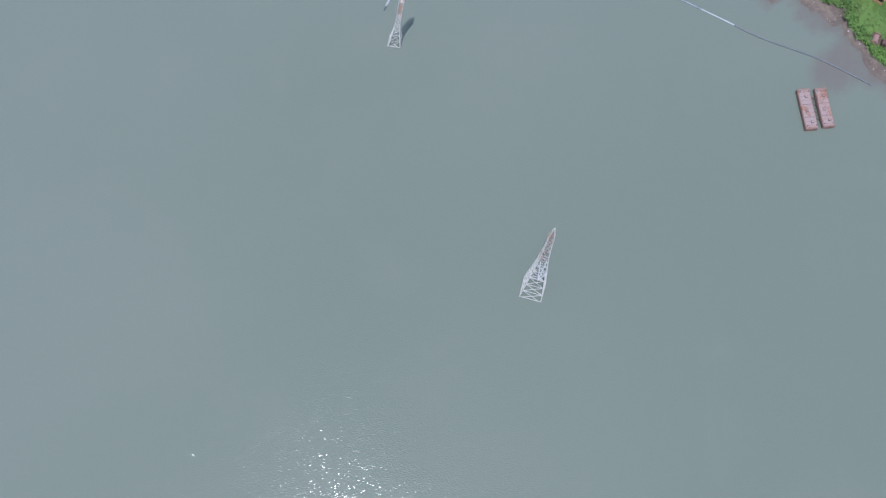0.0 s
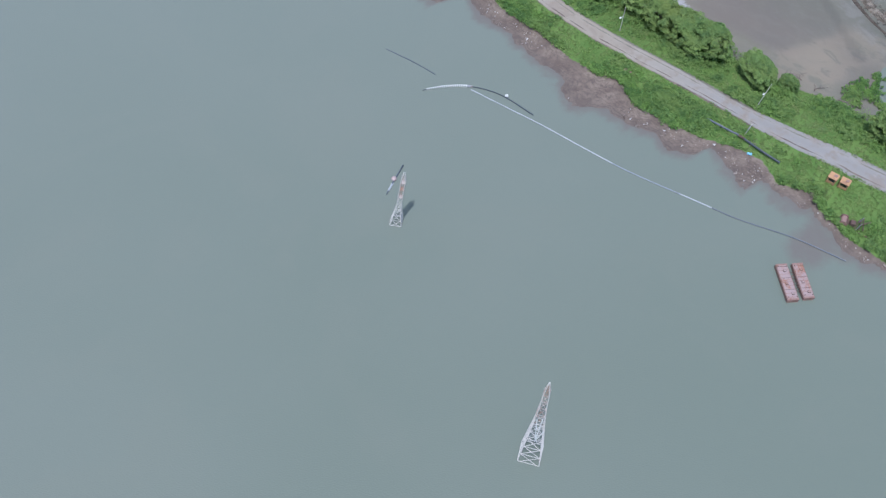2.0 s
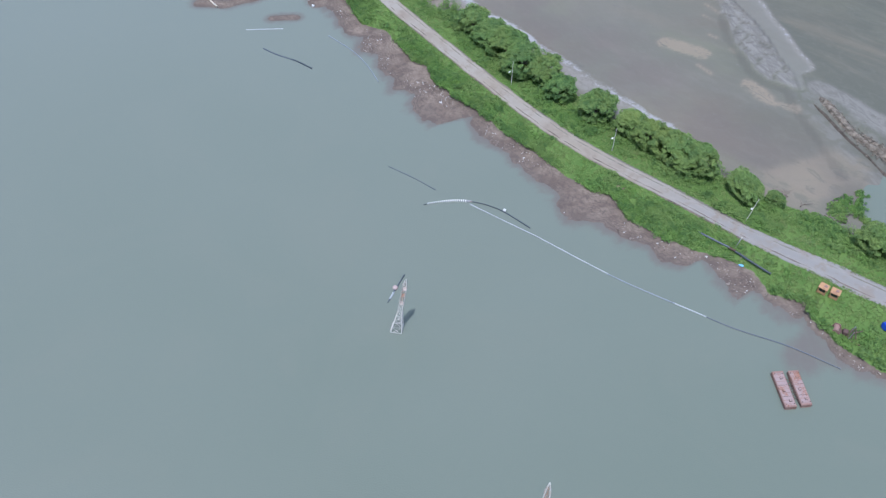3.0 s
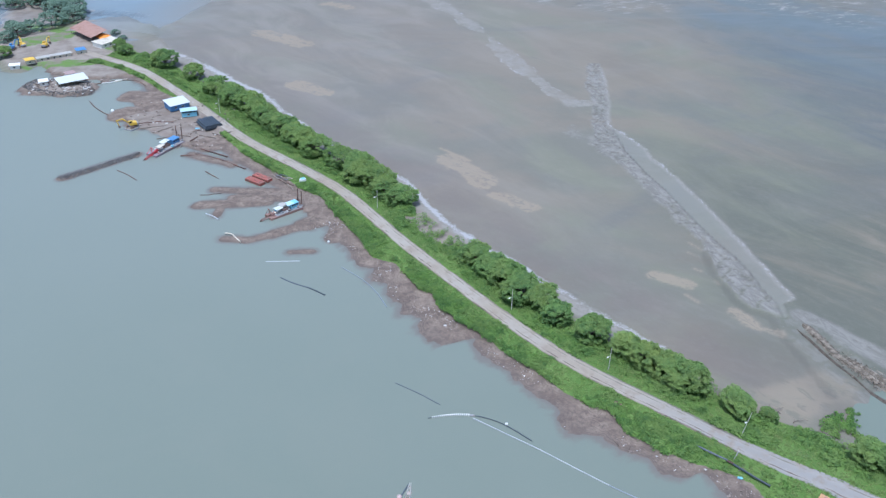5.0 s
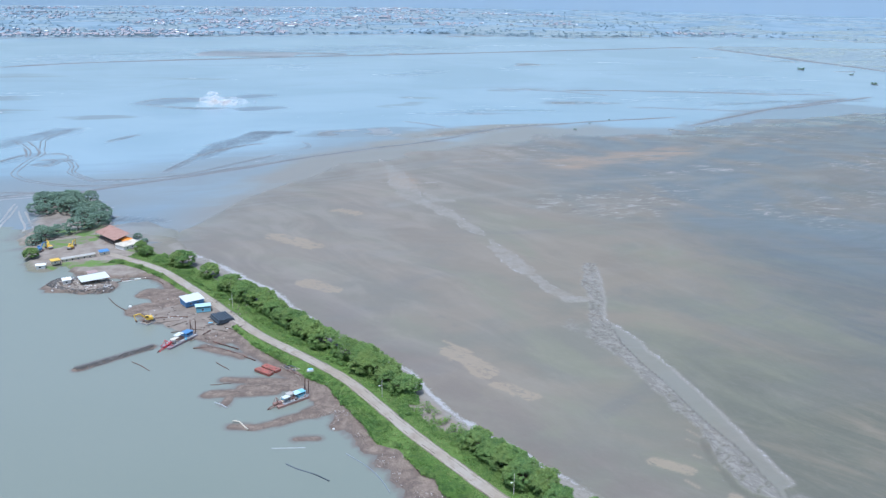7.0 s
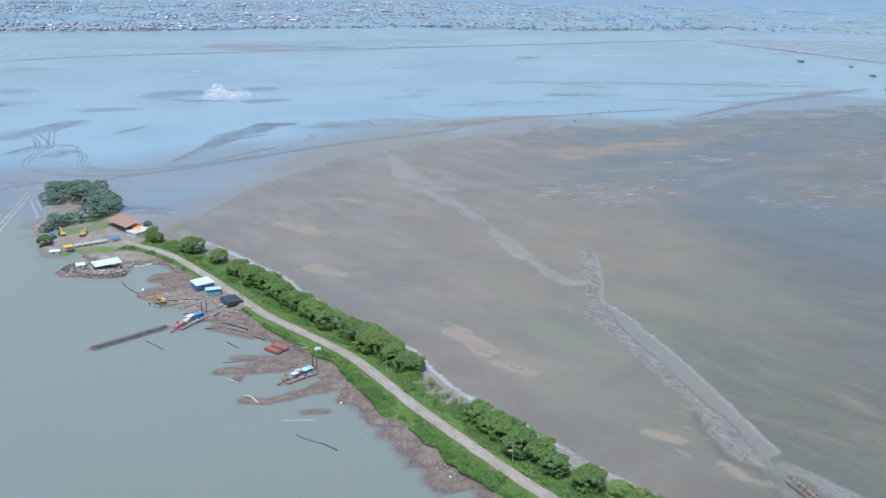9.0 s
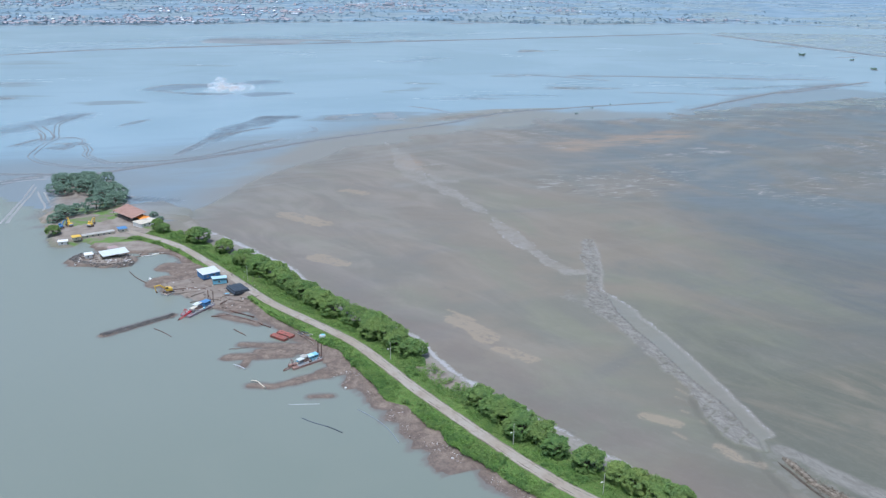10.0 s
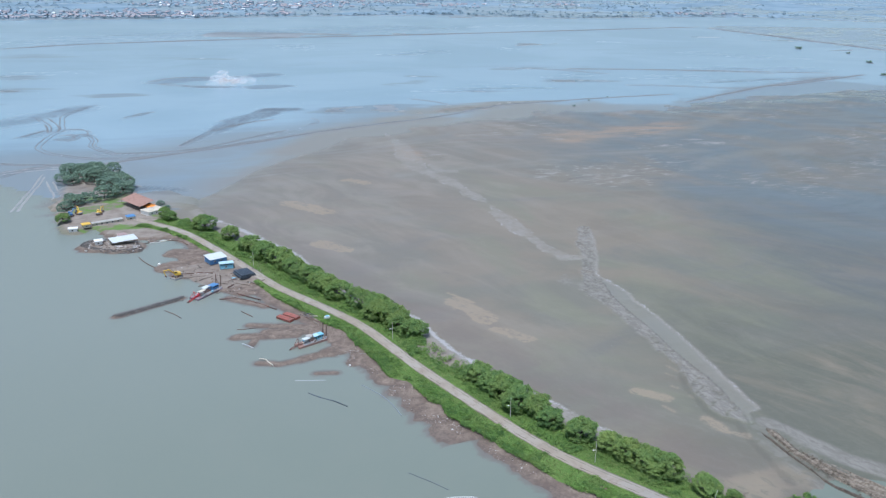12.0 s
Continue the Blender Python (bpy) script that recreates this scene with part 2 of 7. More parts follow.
    lace = k.math("ADD", k.math("MULTIPLY", k.noise(k.flow(-45, 1.8), 0.30, 6, 0.72, 1.6), 0.65), k.math("MULTIPLY", k.noise(p, 1.3, 4, 0.7, 0.8), 0.35))
    soil = k.mix(k.math("MULTIPLY", k.attr("scum"), k.ramp(lace, 0.30, 0.56)), soil, (0.258, 0.241, 0.214))
    foam = k.ramp(k.math("ADD", k.attr("foam"), k.math("MULTIPLY", k.math("SUBTRACT", lace, 0.5), 3.2)), 0.40, 1.0)
    soil = k.mix(k.math("MULTIPLY", foam, 0.9), soil, (0.365, 0.362, 0.362))
    gravel = k.mix(k.ramp(mid, 0.3, 0.7), (0.200, 0.165, 0.135), (0.290, 0.255, 0.220))
    soil = k.mix(k.attr("gravel"), soil, gravel)
    green = k.mix(k.ramp(mid, 0.3, 0.7), (0.085, 0.160, 0.036), (0.132, 0.215, 0.055))
    green = k.mix(k.math("MULTIPLY", k.ramp(fine, 0.5, 0.8), 0.5), green, (0.150, 0.180, 0.060))
    cover = k.ramp(k.math("ADD", k.attr("grass"), k.math("MULTIPLY", k.math("SUBTRACT", mid, 0.5), 0.9)), 0.35, 0.6)
    # land past the far bank: bluish distance haze is mixed into the field colour
    hazy_field_tone = k.mix(k.ramp(k.noise(p, 0.008, 4, 0.6), 0.35, 0.65), (0.210, 0.270, 0.298), (0.245, 0.305, 0.328))
    k.colour(k.mix(k.attr("land"), k.mix(cover, soil, green), hazy_field_tone))
    wet = k.math("MULTIPLY", k.attr("wet"), k.math("ADD", 0.55, k.math("MULTIPLY", k.ramp(film, 0.35, 0.62), 0.45)))
    k.rough(k.math("SUBTRACT", 0.80, k.math("MULTIPLY", wet, 0.62)))
    k.l.new(k.math("ADD", 0.2, k.math("MULTIPLY", wet, 0.3)), k.b.inputs["Specular IOR Level"])
    k.bump(k.math("MULTIPLY", k.math("ADD", fine, k.math("MULTIPLY", mid, 1.5)), k.math("SUBTRACT", 1.0, k.math("MULTIPLY", wet, 0.95))), 0.35, 0.12)
    return k.m


M_GROUND = ground_material()


def road_material():
    k = Mat("road_gravel", 0.9)
    p = k.place()
    fine, mid, big = k.noise(p, 2.5, 5, 0.7), k.noise(p, 0.35, 4, 0.6), k.noise(p, 0.05, 3)
    base = k.mix(k.ramp(big, 0.35, 0.65), (0.305, 0.262, 0.208), (0.342, 0.308, 0.262))
    base = k.mix(k.math("MULTIPLY", k.attr("grey"), 0.8), base, (0.250, 0.242, 0.232))
    track = k.math("MULTIPLY", k.attr("track"), k.ramp(mid, 0.25, 0.6))
    base = k.mix(k.math("MULTIPLY", track, 0.3), base, (0.37, 0.335, 0.29))
    base = k.mix(k.math("MULTIPLY", k.ramp(mid, 0.52, 0.68), 0.55), base, (0.235, 0.180, 0.135))
    base = k.mix(k.math("MULTIPLY", k.ramp(k.noise(p, 0.14, 5, 0.65, 0.8), 0.50, 0.66), 0.6), base, (0.255, 0.205, 0.165))
    base = k.mix(k.math("MULTIPLY", k.ramp(k.noise(p, 0.8, 4, 0.7), 0.60, 0.72), 0.3), base, (0.42, 0.385, 0.34))
    edge = k.ramp(k.math("ADD", k.attr("verge"), k.math("MULTIPLY", k.math("SUBTRACT", k.noise(p, 0.7, 5, 0.68), 0.5), 1.9)), 0.5, 0.85)
    k.colour(k.mix(edge, base, (0.13, 0.18, 0.05)))
    k.bump(fine, 0.3, 0.05)
    return k.m


M_ROAD = road_material()


# ---- mesh helpers ----
def mesh_object(name, bm, material, parent=None, label="", smooth=False):
    me = bpy.data.meshes.new(name)
    bm.to_mesh(me)
    bm.free()
    if smooth:
        me.polygons.foreach_set("use_smooth", [True] * len(me.polygons))
    me.materials.append(material)
    ob = new(name, me)
    if parent is not None:
        ob.parent = parent
    if label:
        ob["label"] = label
    return ob


def part(name, bm, material, parent, label="", smooth=False):
    """One mesh object under a thing or under a part of one."""
    return mesh_object(name, bm, material, parent, label, smooth)


def raw_mesh(name, verts, faces, material, smooth=False):
    """A mesh from arrays made by a formula: verts n x 3, faces m x 3 or m x 4."""
    me = bpy.data.meshes.new(name)
    verts, faces = np.asarray(verts, np.float32), np.asarray(faces, np.int32)
    k = faces.shape[1]
    me.vertices.add(len(verts))
    me.vertices.foreach_set("co", verts.ravel())
    me.loops.add(faces.size)
    me.loops.foreach_set("vertex_index", faces.ravel())
    me.polygons.add(len(faces))
    me.polygons.foreach_set("loop_start", np.arange(0, faces.size, k, dtype=np.int32))
    me.polygons.foreach_set("use_smooth", np.full(len(faces), smooth))
    me.update(calc_edges=True)
    me.materials.append(material)
    return me


def thing(name, x, y, z, turn, label, category, group=""):
    ob = new(name)
    ob.empty_display_size = 0.5
    ob.matrix_basis = pose(x, y, z, 0, 0, turn)
    return tagged(ob, label, category, group)


def box(bm, size, at=(0, 0, 0), turn=(0, 0, 0), bevel=0.0):
    """A box with its middle at the place given, bevelled if asked."""
    m = pose(*at, *turn) @ Matrix.Diagonal((*size, 1))
    made = bmesh.ops.create_cube(bm, size=1, matrix=m)["verts"]
    if bevel:
        edges = {e for v in made for e in v.link_edges}
        bmesh.ops.bevel(bm, geom=list(edges), offset=bevel, segments=1, affect="EDGES")
    return bm


def bar(bm, a, b, r, sides=6, r2=None):
    """A round bar from a to b, tapering to r2."""
    a, b = Vector(a), Vector(b)
    d = b - a
    m = Matrix.Translation((a + b) / 2) @ d.to_track_quat("Z", "Y").to_matrix().to_4x4()
    bmesh.ops.create_cone(bm, cap_ends=True, segments=sides, radius1=r, radius2=r if r2 is None else r2, depth=d.length, matrix=m)
    return bm


def tube(bm, path, r, sides=8, radii=None):
    """A tube along a path of points."""
    path = [Vector(p) for p in path]
    rings = []
    for i, p in enumerate(path):
        t = (path[min(i + 1, len(path) - 1)] - path[max(i - 1, 0)]).normalized()
        side = t.cross(Vector((0, 0, 1)))
        side = side.normalized() if side.length > 1e-4 else Vector((1, 0, 0))
        up = side.cross(t)
        rr = float(radii[i]) if radii is not None else r
        rings.append([bm.verts.new(p + rr * (math.cos(a) * side + math.sin(a) * up)) for a in [2 * math.pi * k / sides for k in range(sides)]])
    for u, v in zip(rings, rings[1:]):
        for k in range(sides):
            bm.faces.new((u[k], u[(k + 1) % sides], v[(k + 1) % sides], v[k]))
    bm.faces.new(rings[0])
    bm.faces.new(rings[-1][::-1])
    bmesh.ops.recalc_face_normals(bm, faces=bm.faces[:])
    return bm


def fresh():
    return bmesh.new()


# ---- smooth random fields ----
LATTICE = np.random.RandomState(7).rand(256, 256)


def field(x, y, size, octaves=4, gain=0.5, shift=0.0):
    """Fractal value noise, about -1 to 1."""
    out, amp, total = 0.0, 1.0, 0.0
    for k in range(octaves):
        u, v = x / size * 2**k + shift + 17.3 * k, y / size * 2**k + 1.7 * shift + 9.1 * k
        i, j = np.floor(u).astype(int), np.floor(v).astype(int)
        fu, fv = u - i, v - j
        fu, fv = fu * fu * (3 - 2 * fu), fv * fv * (3 - 2 * fv)
        a, b = LATTICE[i % 256, j % 256], LATTICE[(i + 1) % 256, j % 256]
        c, d = LATTICE[i % 256, (j + 1) % 256], LATTICE[(i + 1) % 256, (j + 1) % 256]
        out = out + amp * ((a * (1 - fu) + b * fu) * (1 - fv) + (c * (1 - fu) + d * fu) * fv)
        total += amp
        amp *= gain
    return out / total * 2 - 1


def smooth01(x, a, b):
    t = np.clip((x - a) / (b - a), 0, 1)
    return t * t * (3 - 2 * t)


# ---- plan of the dike ----
ROAD = np.array([(-200, 398), (-164, 375), (-137, 347), (-112, 318), (-91, 293), (-68, 272), (-47, 252), (-32, 232), (-18, 212), (-2, 191.5), (15, 170.2),
                 (30, 153.5), (43.5, 142), (56, 132.5), (67.3, 123.4), (78, 115.8), (88, 109.5), (97, 103.2), (150, 70), (420, -110), (1500, -900)], float)


def glide(points, step):
    """A smooth line through the points, with points about a step apart."""
    p = np.vstack([2 * points[0] - points[1], points, 2 * points[-1] - points[-2]])
    out = []
    for a, b, c, d in zip(p, p[1:], p[2:], p[3:]):
        n = max(2, int(np.linalg.norm(c - b) / step))
        t = np.linspace(0, 1, n, endpoint=False)[:, None]
        out.append(0.5 * (2 * b + (c - a) * t + (2 * a - 5 * b + 4 * c - d) * t**2 + (3 * b - a - 3 * c + d) * t**3))
    return np.vstack(out + [points[-1:]])


LINE = glide(ROAD, 6.0)
LEG = np.diff(LINE, axis=0)
LEN = np.linalg.norm(LEG, axis=1)
RUN = np.r_[0, np.cumsum(LEN)] - 5.0


def along(x, y):
    """Arc length along the road and signed distance from it (lake side negative)."""
    near, s, d = np.full(x.shape, 1e9), np.zeros(x.shape), np.zeros(x.shape)
    for (ax, ay), (vx, vy), l, run in zip(LINE[:-1], LEG, LEN, RUN):
        wx, wy = x - ax, y - ay
        u = np.clip((wx * vx + wy * vy) / l**2, 0, 1)
        gap = np.hypot(wx - u * vx, wy - u * vy)
        side = np.where(vx * wy - vy * wx > 0, 1.0, -1.0)
        hit = gap < near
        near = np.where(hit, gap, near)
        s = np.where(hit, run + u * l, s)
        d = np.where(hit, side * gap, d)
    return s, d


def on_road(s, d):
    """Place at arc length s, d metres to the mud side of the road's middle."""
    i = int(np.clip(np.searchsorted(RUN, s) - 1, 0, len(LEG) - 1))
    t = LEG[i] / LEN[i]
    p = LINE[i] + t * (s - RUN[i])
    return p + d * np.array([-t[1], t[0]]), math.degrees(math.atan2(t[1], t[0]))


def capsule(x, y, ax, ay, bx, by):
    vx, vy = bx - ax, by - ay
    u = np.clip(((x - ax) * vx + (y - ay) * vy) / (vx * vx + vy * vy + 1e-6), 0, 1)
    return np.hypot(x - ax - u * vx, y - ay - u * vy)


# lake side of the dike: edge of the grass and edge of the mud, by arc length
GRASS_EDGE = [(0, 9), (60, 5), (110, 3.5), (140, 4.9), (161, 7.5), (182, 8.5), (197, 9.6), (211, 8.4), (226, 10.2), (243, 10.5), (250, 11.6), (257, 12.6), (264, 9.2), (274, 9.9), (282, 10.9), (285, 8.7), (293, 11.7), (302, 11.5), (310, 10), (323, 10.2), (331, 9), (342, 10.8), (348, 10.9), (353, 8.9), (361, 13.3), (369, 14),
              (378, 12.5), (383, 10.2), (391, 9.4), (396, 13.2), (403, 11.6), (408, 15.4), (413, 18.5), (422, 20.3), (480, 20)]
SHORE = [(0, 12), (60, 8), (76, 9), (90, 25), (108, 21), (118, 15), (130, 10), (150, 11), (165, 13), (180, 14), (200, 15), (218, 14), (234, 14), (243, 17), (250, 16), (254, 17.8), (259, 19), (262, 15.9), (268, 19.7), (272, 17), (276, 19.3), (281, 19.9), (284, 18), (288, 20.8), (293, 18.5), (296, 22), (303, 21.7), (307, 20), (308.5, 13.5), (310, 10.7), (312, 13.8), (322, 14.1), (331, 14.5), (342, 16.3), (348, 20.6), (351, 21.1),
         (356, 19.2), (364, 18.9), (369, 17.4), (374, 18.7), (379, 17), (381, 11.3), (383, 12.5), (385, 15.2), (389, 17.2), (391.5, 17.3), (393, 12), (396, 14.6), (402, 16.6), (404, 15), (411, 17.8), (413, 20.1), (418, 21.4), (422, 20), (480, 22)]
# mud side: the line of froth
FROTH = [(0, 40), (32, 28.5), (60, 29), (83, 30), (104, 32), (138, 30), (175, 24.4), (198, 23.6), (212, 26.5), (235, 22), (250, 22), (270, 22), (283, 24.5), (306, 26.3), (320, 26.3), (337, 25.8), (351, 25.4), (366, 21.3), (430, 24)]
# shoals, pads and heaps: ax, ay, bx, by, radius, height
SHOALS = [(-94, 237.5, -72, 242, 3.2, 0.35), (-83, 243, -62, 246.5, 3.6, 0.4), (-87, 230.5, -87, 237, 1.3, 0.25), (-92, 250, -62, 250, 2.4, 0.3), (-80, 214, -71.5, 214, 1.9, 0.4), (-71.5, 214, -64.8, 218, 1.7, 0.4), (-64.8, 218, -54, 226, 2.2, 0.4), (-54, 226, -48.5, 232, 4, 0.45), (-49, 233, -54, 246, 5.5, 0.45),
          (-56, 207, -49, 208, 1.1, 0.12), (-43, 217, -41, 226, 3.0, 0.3), (-150, 319, -122, 303, 8, 0.5), (-155, 342, -146, 338, 7.5, 0.4), (-120, 297, -104, 290, 6.5, 0.35), (-110, 280, -92, 272, 2.5, 0.2),
          (-153, 255.4, -132, 278.6, 1.7, 0.7), (75.5, 86.5, 80.5, 90.5, 3.0, -0.24), (-236, 392, -226, 375, 7, 1.1), (-206, 456, -186, 438, 12, 0.5), (-202, 350.5, -185, 349, 10.0, 1.0), (-184, 381, -214, 402, 24, 1.3), (-214, 402, -240, 440, 24, 1.3), (-240, 440, -265, 497, 22, 1.3)]
POND_SHORE = [(-187, 452), (-166, 517), (-138, 608), (-81, 688), (-32, 736), (65, 811), (191, 861), (345, 1009), (475, 1077), (560, 1030), (1500, 1200)]
FAR_DYKE = [(-4000, 900), (-800, 1360), (-660, 1487), (-481, 1588), (-343, 1664), (-72, 1796), (200, 1940), (553, 2134), (700, 2160), (4000, 2200)]
FAR_BANK = [(-4000, 1500), (-1158, 2024), (-784, 2148), (-458, 2340), (-100, 2475), (243, 2396), (763, 2590), (1130, 2419), (4000, 2500)]
EAST_DYKE = [(1000, 980), (1571, 757), (1736, 696), (1936, 620), (2097, 558), (2140, 600)]
CHANNEL_WEST = [(178, 95.6), (181, 89.6), (188, 85.6), (198, 83.8), (208, 82.7), (220, 83.5), (231, 79.3), (242, 75.3), (255, 71.6), (268, 68.2), (281, 64.6), (291, 57.9), (300, 55.4), (319, 56.7), (344, 59.7), (360, 61), (370, 59.4), (390, 62.2), (404, 65)]
CHANNEL_EAST = [(185, 100.2), (188, 104.4), (191, 104.9), (196, 102.9), (204, 101), (213, 99), (226, 96), (239, 93.2), (252, 90.2), (264, 86.3), (274, 84), (283, 80.2), (296, 76.5), (312, 70.7), (321, 65.7), (330, 65.6), (345, 67.9), (360, 68.9), (381, 70.6), (404, 70.9)]
# the furrow between the crust and the smooth eastern lane, and the lane along the western foot
FURROW = [(186, 98), (194, 96), (202, 94.9), (213, 92.3), (220, 89.4), (234, 84.9), (247, 81.6), (261, 78), (276, 73), (295, 68), (314, 66.5), (404, 71.5)]
LANE = [(82.5, 214), (82.2, 201.4), (84.3, 193.1), (86.1, 184.5), (88.5, 181), (94.4, 177.5), (94.1, 171.2), (95.4, 165.3), (97.3, 156.9), (98.3, 150.8), (100, 143)]
# pads of pale crust in a chain: x, y, half width
STREAM = [(-80, 683, 1.5), (-68, 650, 3.5), (-61, 630, 6), (-52, 590, 9), (-40.6, 547, 8), (-29, 528, 5), (-15.5, 507, 6), (-8, 492, 2), (-5.8, 487, 1.5), (1, 472, 5.5), (6.7, 463, 4), (10, 455, 0.8), (13.4, 446, 0.8), (16.4, 432, 4), (22.4, 415, 6), (29.4, 396, 6.5), (34.6, 383, 4), (39.6, 370, 2.5), (45.6, 356, 4), (51.6, 347, 4), (60, 349, 3)]
STREAM_SIDE = [(-33, 559, 2.5), (-22, 539, 3.5), (-12, 540, 2)]
# flaky dried ground, ochre ground and wet lanes on the far flats: ax, ay, bx, by, radius
FLAKES = [(23, 725, 90, 775, 22), (-10, 684, 35, 705, 14), (90, 690, 190, 740, 34), (70, 545, 147, 580, 30), (100, 520, 130, 545, 20), (200, 530, 240, 510, 26), (150, 640, 240, 690, 18), (260, 560, 330, 600, 26), (-60, 600, -30, 590, 12), (330, 700, 420, 760, 30), (240, 780, 420, 900, 22), (130, 800, 230, 870, 12)]
OCHRE = [(90, 680, 189, 745, 26), (-62, 632, -45, 580, 10)]
LANES = [[(163, 676), (204, 726), (257, 806), (308, 881), (369, 992)], [(174, 565), (194, 598), (231, 628), (279, 648)], [(-53, 523), (-2, 553), (50, 580), (121, 622), (191, 633)]]
ARC = [(-2, 520), (6.5, 512), (18, 498), (32, 481), (54, 474), (81, 485), (115, 511), (148, 541), (178, 578)]
SPUR = [(99, 182), (103, 172), (108, 156), (114, 144), (132, 126), (175, 100)]
# pale dried crusts: ax, ay, bx, by, radius
TAN = [(-5, 283, 8, 263, 5.4), (-9, 293, 3, 282, 1.0), (14, 252, 26, 243, 3.0), (64, 199.5, 73, 195, 3.0), (66, 201, 73, 197.5, 0.9), (71, 189, 74, 185, 0.7), (84, 180, 88, 173.5, 2.4), (88, 173, 95, 169.5, 1.5), (-82, 362, -68, 353, 5.0), (-118, 443, -90, 426, 6.0), (-88, 507, -75, 500, 5.0), (79, 221.5, 82, 216, 0.35), (77, 204.5, 79, 203, 0.4), (82.2, 197.5, 83, 195.5, 0.35), (77, 215, 80.5, 212, 0.3)]

# green patches in the compound: ax, ay, bx, by, radius
GREENS = [(-221, 375, -190, 383, 6.0), (-238, 412, -222, 424, 8.0), (-258, 440, -232, 436, 7.0), (-236, 452, -220, 444, 6.0), (-186, 408, -172, 396, 7.0)]


def capsule_chain(x, y, line):
    gap = np.full(x.shape, 1e9)
    for (ax, ay), (bx, by) in zip(line, line[1:]):
        gap = np.minimum(gap, capsule(x, y, ax, ay, bx, by))
    return gap


def terrain(x, y):
    """Height of the ground and the masks of its cover."""
    s, d = along(x, y)
    wob = field(x, y, 9, 4)
    wide = field(x, y, 55, 3, 0.5, 3.0)
    # lake bed and dike
    gl = np.interp(s, *zip(*GRASS_EDGE)) + 0.9 * wob
    sh = np.interp(s, *zip(*SHORE)) + 0.2 + 1.5 * field(x, y, 4, 3, 0.6, 5.0)
    q = -d
    left = np.where(q < 3, 1.6, 1.6 - 0.9 * smooth01(q, 3, gl))
    left = np.where(q > gl, 0.65 - 0.65 * np.clip((q - gl) / np.maximum(sh - gl, 0.5), 0, 1), left)
    left = np.where(q > sh, -0.075 * (q - sh) - 0.01, left)
    left = np.maximum(left, -2.2)
    left = left + (0.16 * wob + 0.16 * field(x, y, 3, 3, 0.6, 51.0)) * (left < 0.62) * (left > -1)
    fr = np.interp(s, *zip(*FROTH)) + 1.3 * wob + 2.2 * field(x, y, 26, 2, 0.5, 8.0)
    right = np.where(d < 3, 1.6, 1.6 - 1.0 * smooth01(d, 3, 15))
    flat = 0.22 + 0.10 * wide + 0.04 * wob
    right = np.where(d > 12, np.maximum(right - 0.6 * smooth01(d, 12, fr), 0.08), right)
    right = np.where(d > fr, flat * smooth01(d, fr, fr + 25) + 0.06, right)
    h = np.where(d < 0, left, right)
    # the flats end at a ragged shore, past which the shallow pond lies
    shore = np.interp(x, *zip(*POND_SHORE)) + 0.14 * (y - 300) * (field(x, y, 150, 5, 0.55, 11.0) + 0.8 * field(x, y, 48, 4, 0.6, 12.0))
    out = smooth01(y, shore - 70, shore + 30)
    h = np.where(d > 0, h - 0.62 * out, h)
    streak = field(x * 0.35 + 0.2 * y, y - 0.3 * x, 90, 4, 0.55, 21.0)
    h = np.where((d > 0) & (out > 0.5), h + 0.36 * smooth01(streak, 0.30, 0.55), h)
    beyond = y - np.interp(x, *zip(*FAR_DYKE))
    bank = y - np.interp(x, *zip(*FAR_BANK))
    h = np.where(beyond > 0, np.where(field(x * 0.3, y, 130, 3, 0.5, 31.0) > 0.62 - 0.35 * smooth01(-bank, 380, 640), 0.1, -0.3), h)
    east = x - np.interp(y, *zip(*EAST_DYKE))
    land = np.maximum(smooth01(bank, 0, 12), (y > 1300) * smooth01(east, 0, 6) * (1 - smooth01(y, 2130, 2160)))
    h = np.where(land > 0, np.maximum(h, 1.4 * land), h)
    # the dredged channel through the flats: crust, furrow, smooth lane, and pale crusts
    xl, xr, xm = np.interp(y, *zip(*CHANNEL_WEST)), np.interp(y, *zip(*CHANNEL_EAST)), np.interp(y, *zip(*FURROW))
    tooth = field(x, y, 4, 3, 0.6, 13.0)
    reach = (y > 178) * (y < 406)
    west = x - xl + 1.6 * wob + 1.5 * tooth
    east = xr - x + 0.5 * wob + 0.5 * tooth * (1 + 2.5 * smooth01(y, 262, 285) * (1 - smooth01(y, 320, 340)))
    inside = smooth01(np.minimum(west, east), -0.4, 0.6) * reach
    body = smooth01(xm - x + 0.5 * tooth, -0.3, 0.5) * inside
    lump = np.abs(field(x, y, 5, 3, 0.6, 15.0))
    knob = np.abs(field(x, y, 2.6, 2, 0.6, 71.0))
    furrow = np.exp(-(((x - xm + 0.5 * tooth) / 0.42) ** 2)) * inside * (y < 312) * (0.65 + 0.5 * wob)
    h = h + body * (0.10 + 0.5 * lump + 0.6 * knob) - 0.2 * furrow + 0.30 * np.exp(-((east / 0.7) ** 2)) * reach + 0.2 * np.exp(-((west / 0.8) ** 2)) * reach
    crust = body * (0.35 + 0.65 * smooth01(lump + 0.4 * knob, 0.06, 0.34))
    crust = np.maximum(crust, 0.55 * smooth01(6 + 5 * tooth - capsule(x, y, 47, 318, 64, 296), 0, 2) * smooth01(lump, 0.08, 0.25))
    furrow = np.maximum(furrow, 0.6 * body * smooth01(0.07 - lump, 0.0, 0.05))
    foot = capsule_chain(x, y, LANE) + 0.7 * wob
    walled = smooth01(foot, 1.5, 2.2)
    crust = crust * walled
    furrow = np.maximum(furrow * walled, 0.35 * smooth01(1.6 - foot, 0, 0.8))
    stream = np.full(h.shape, 1e9)
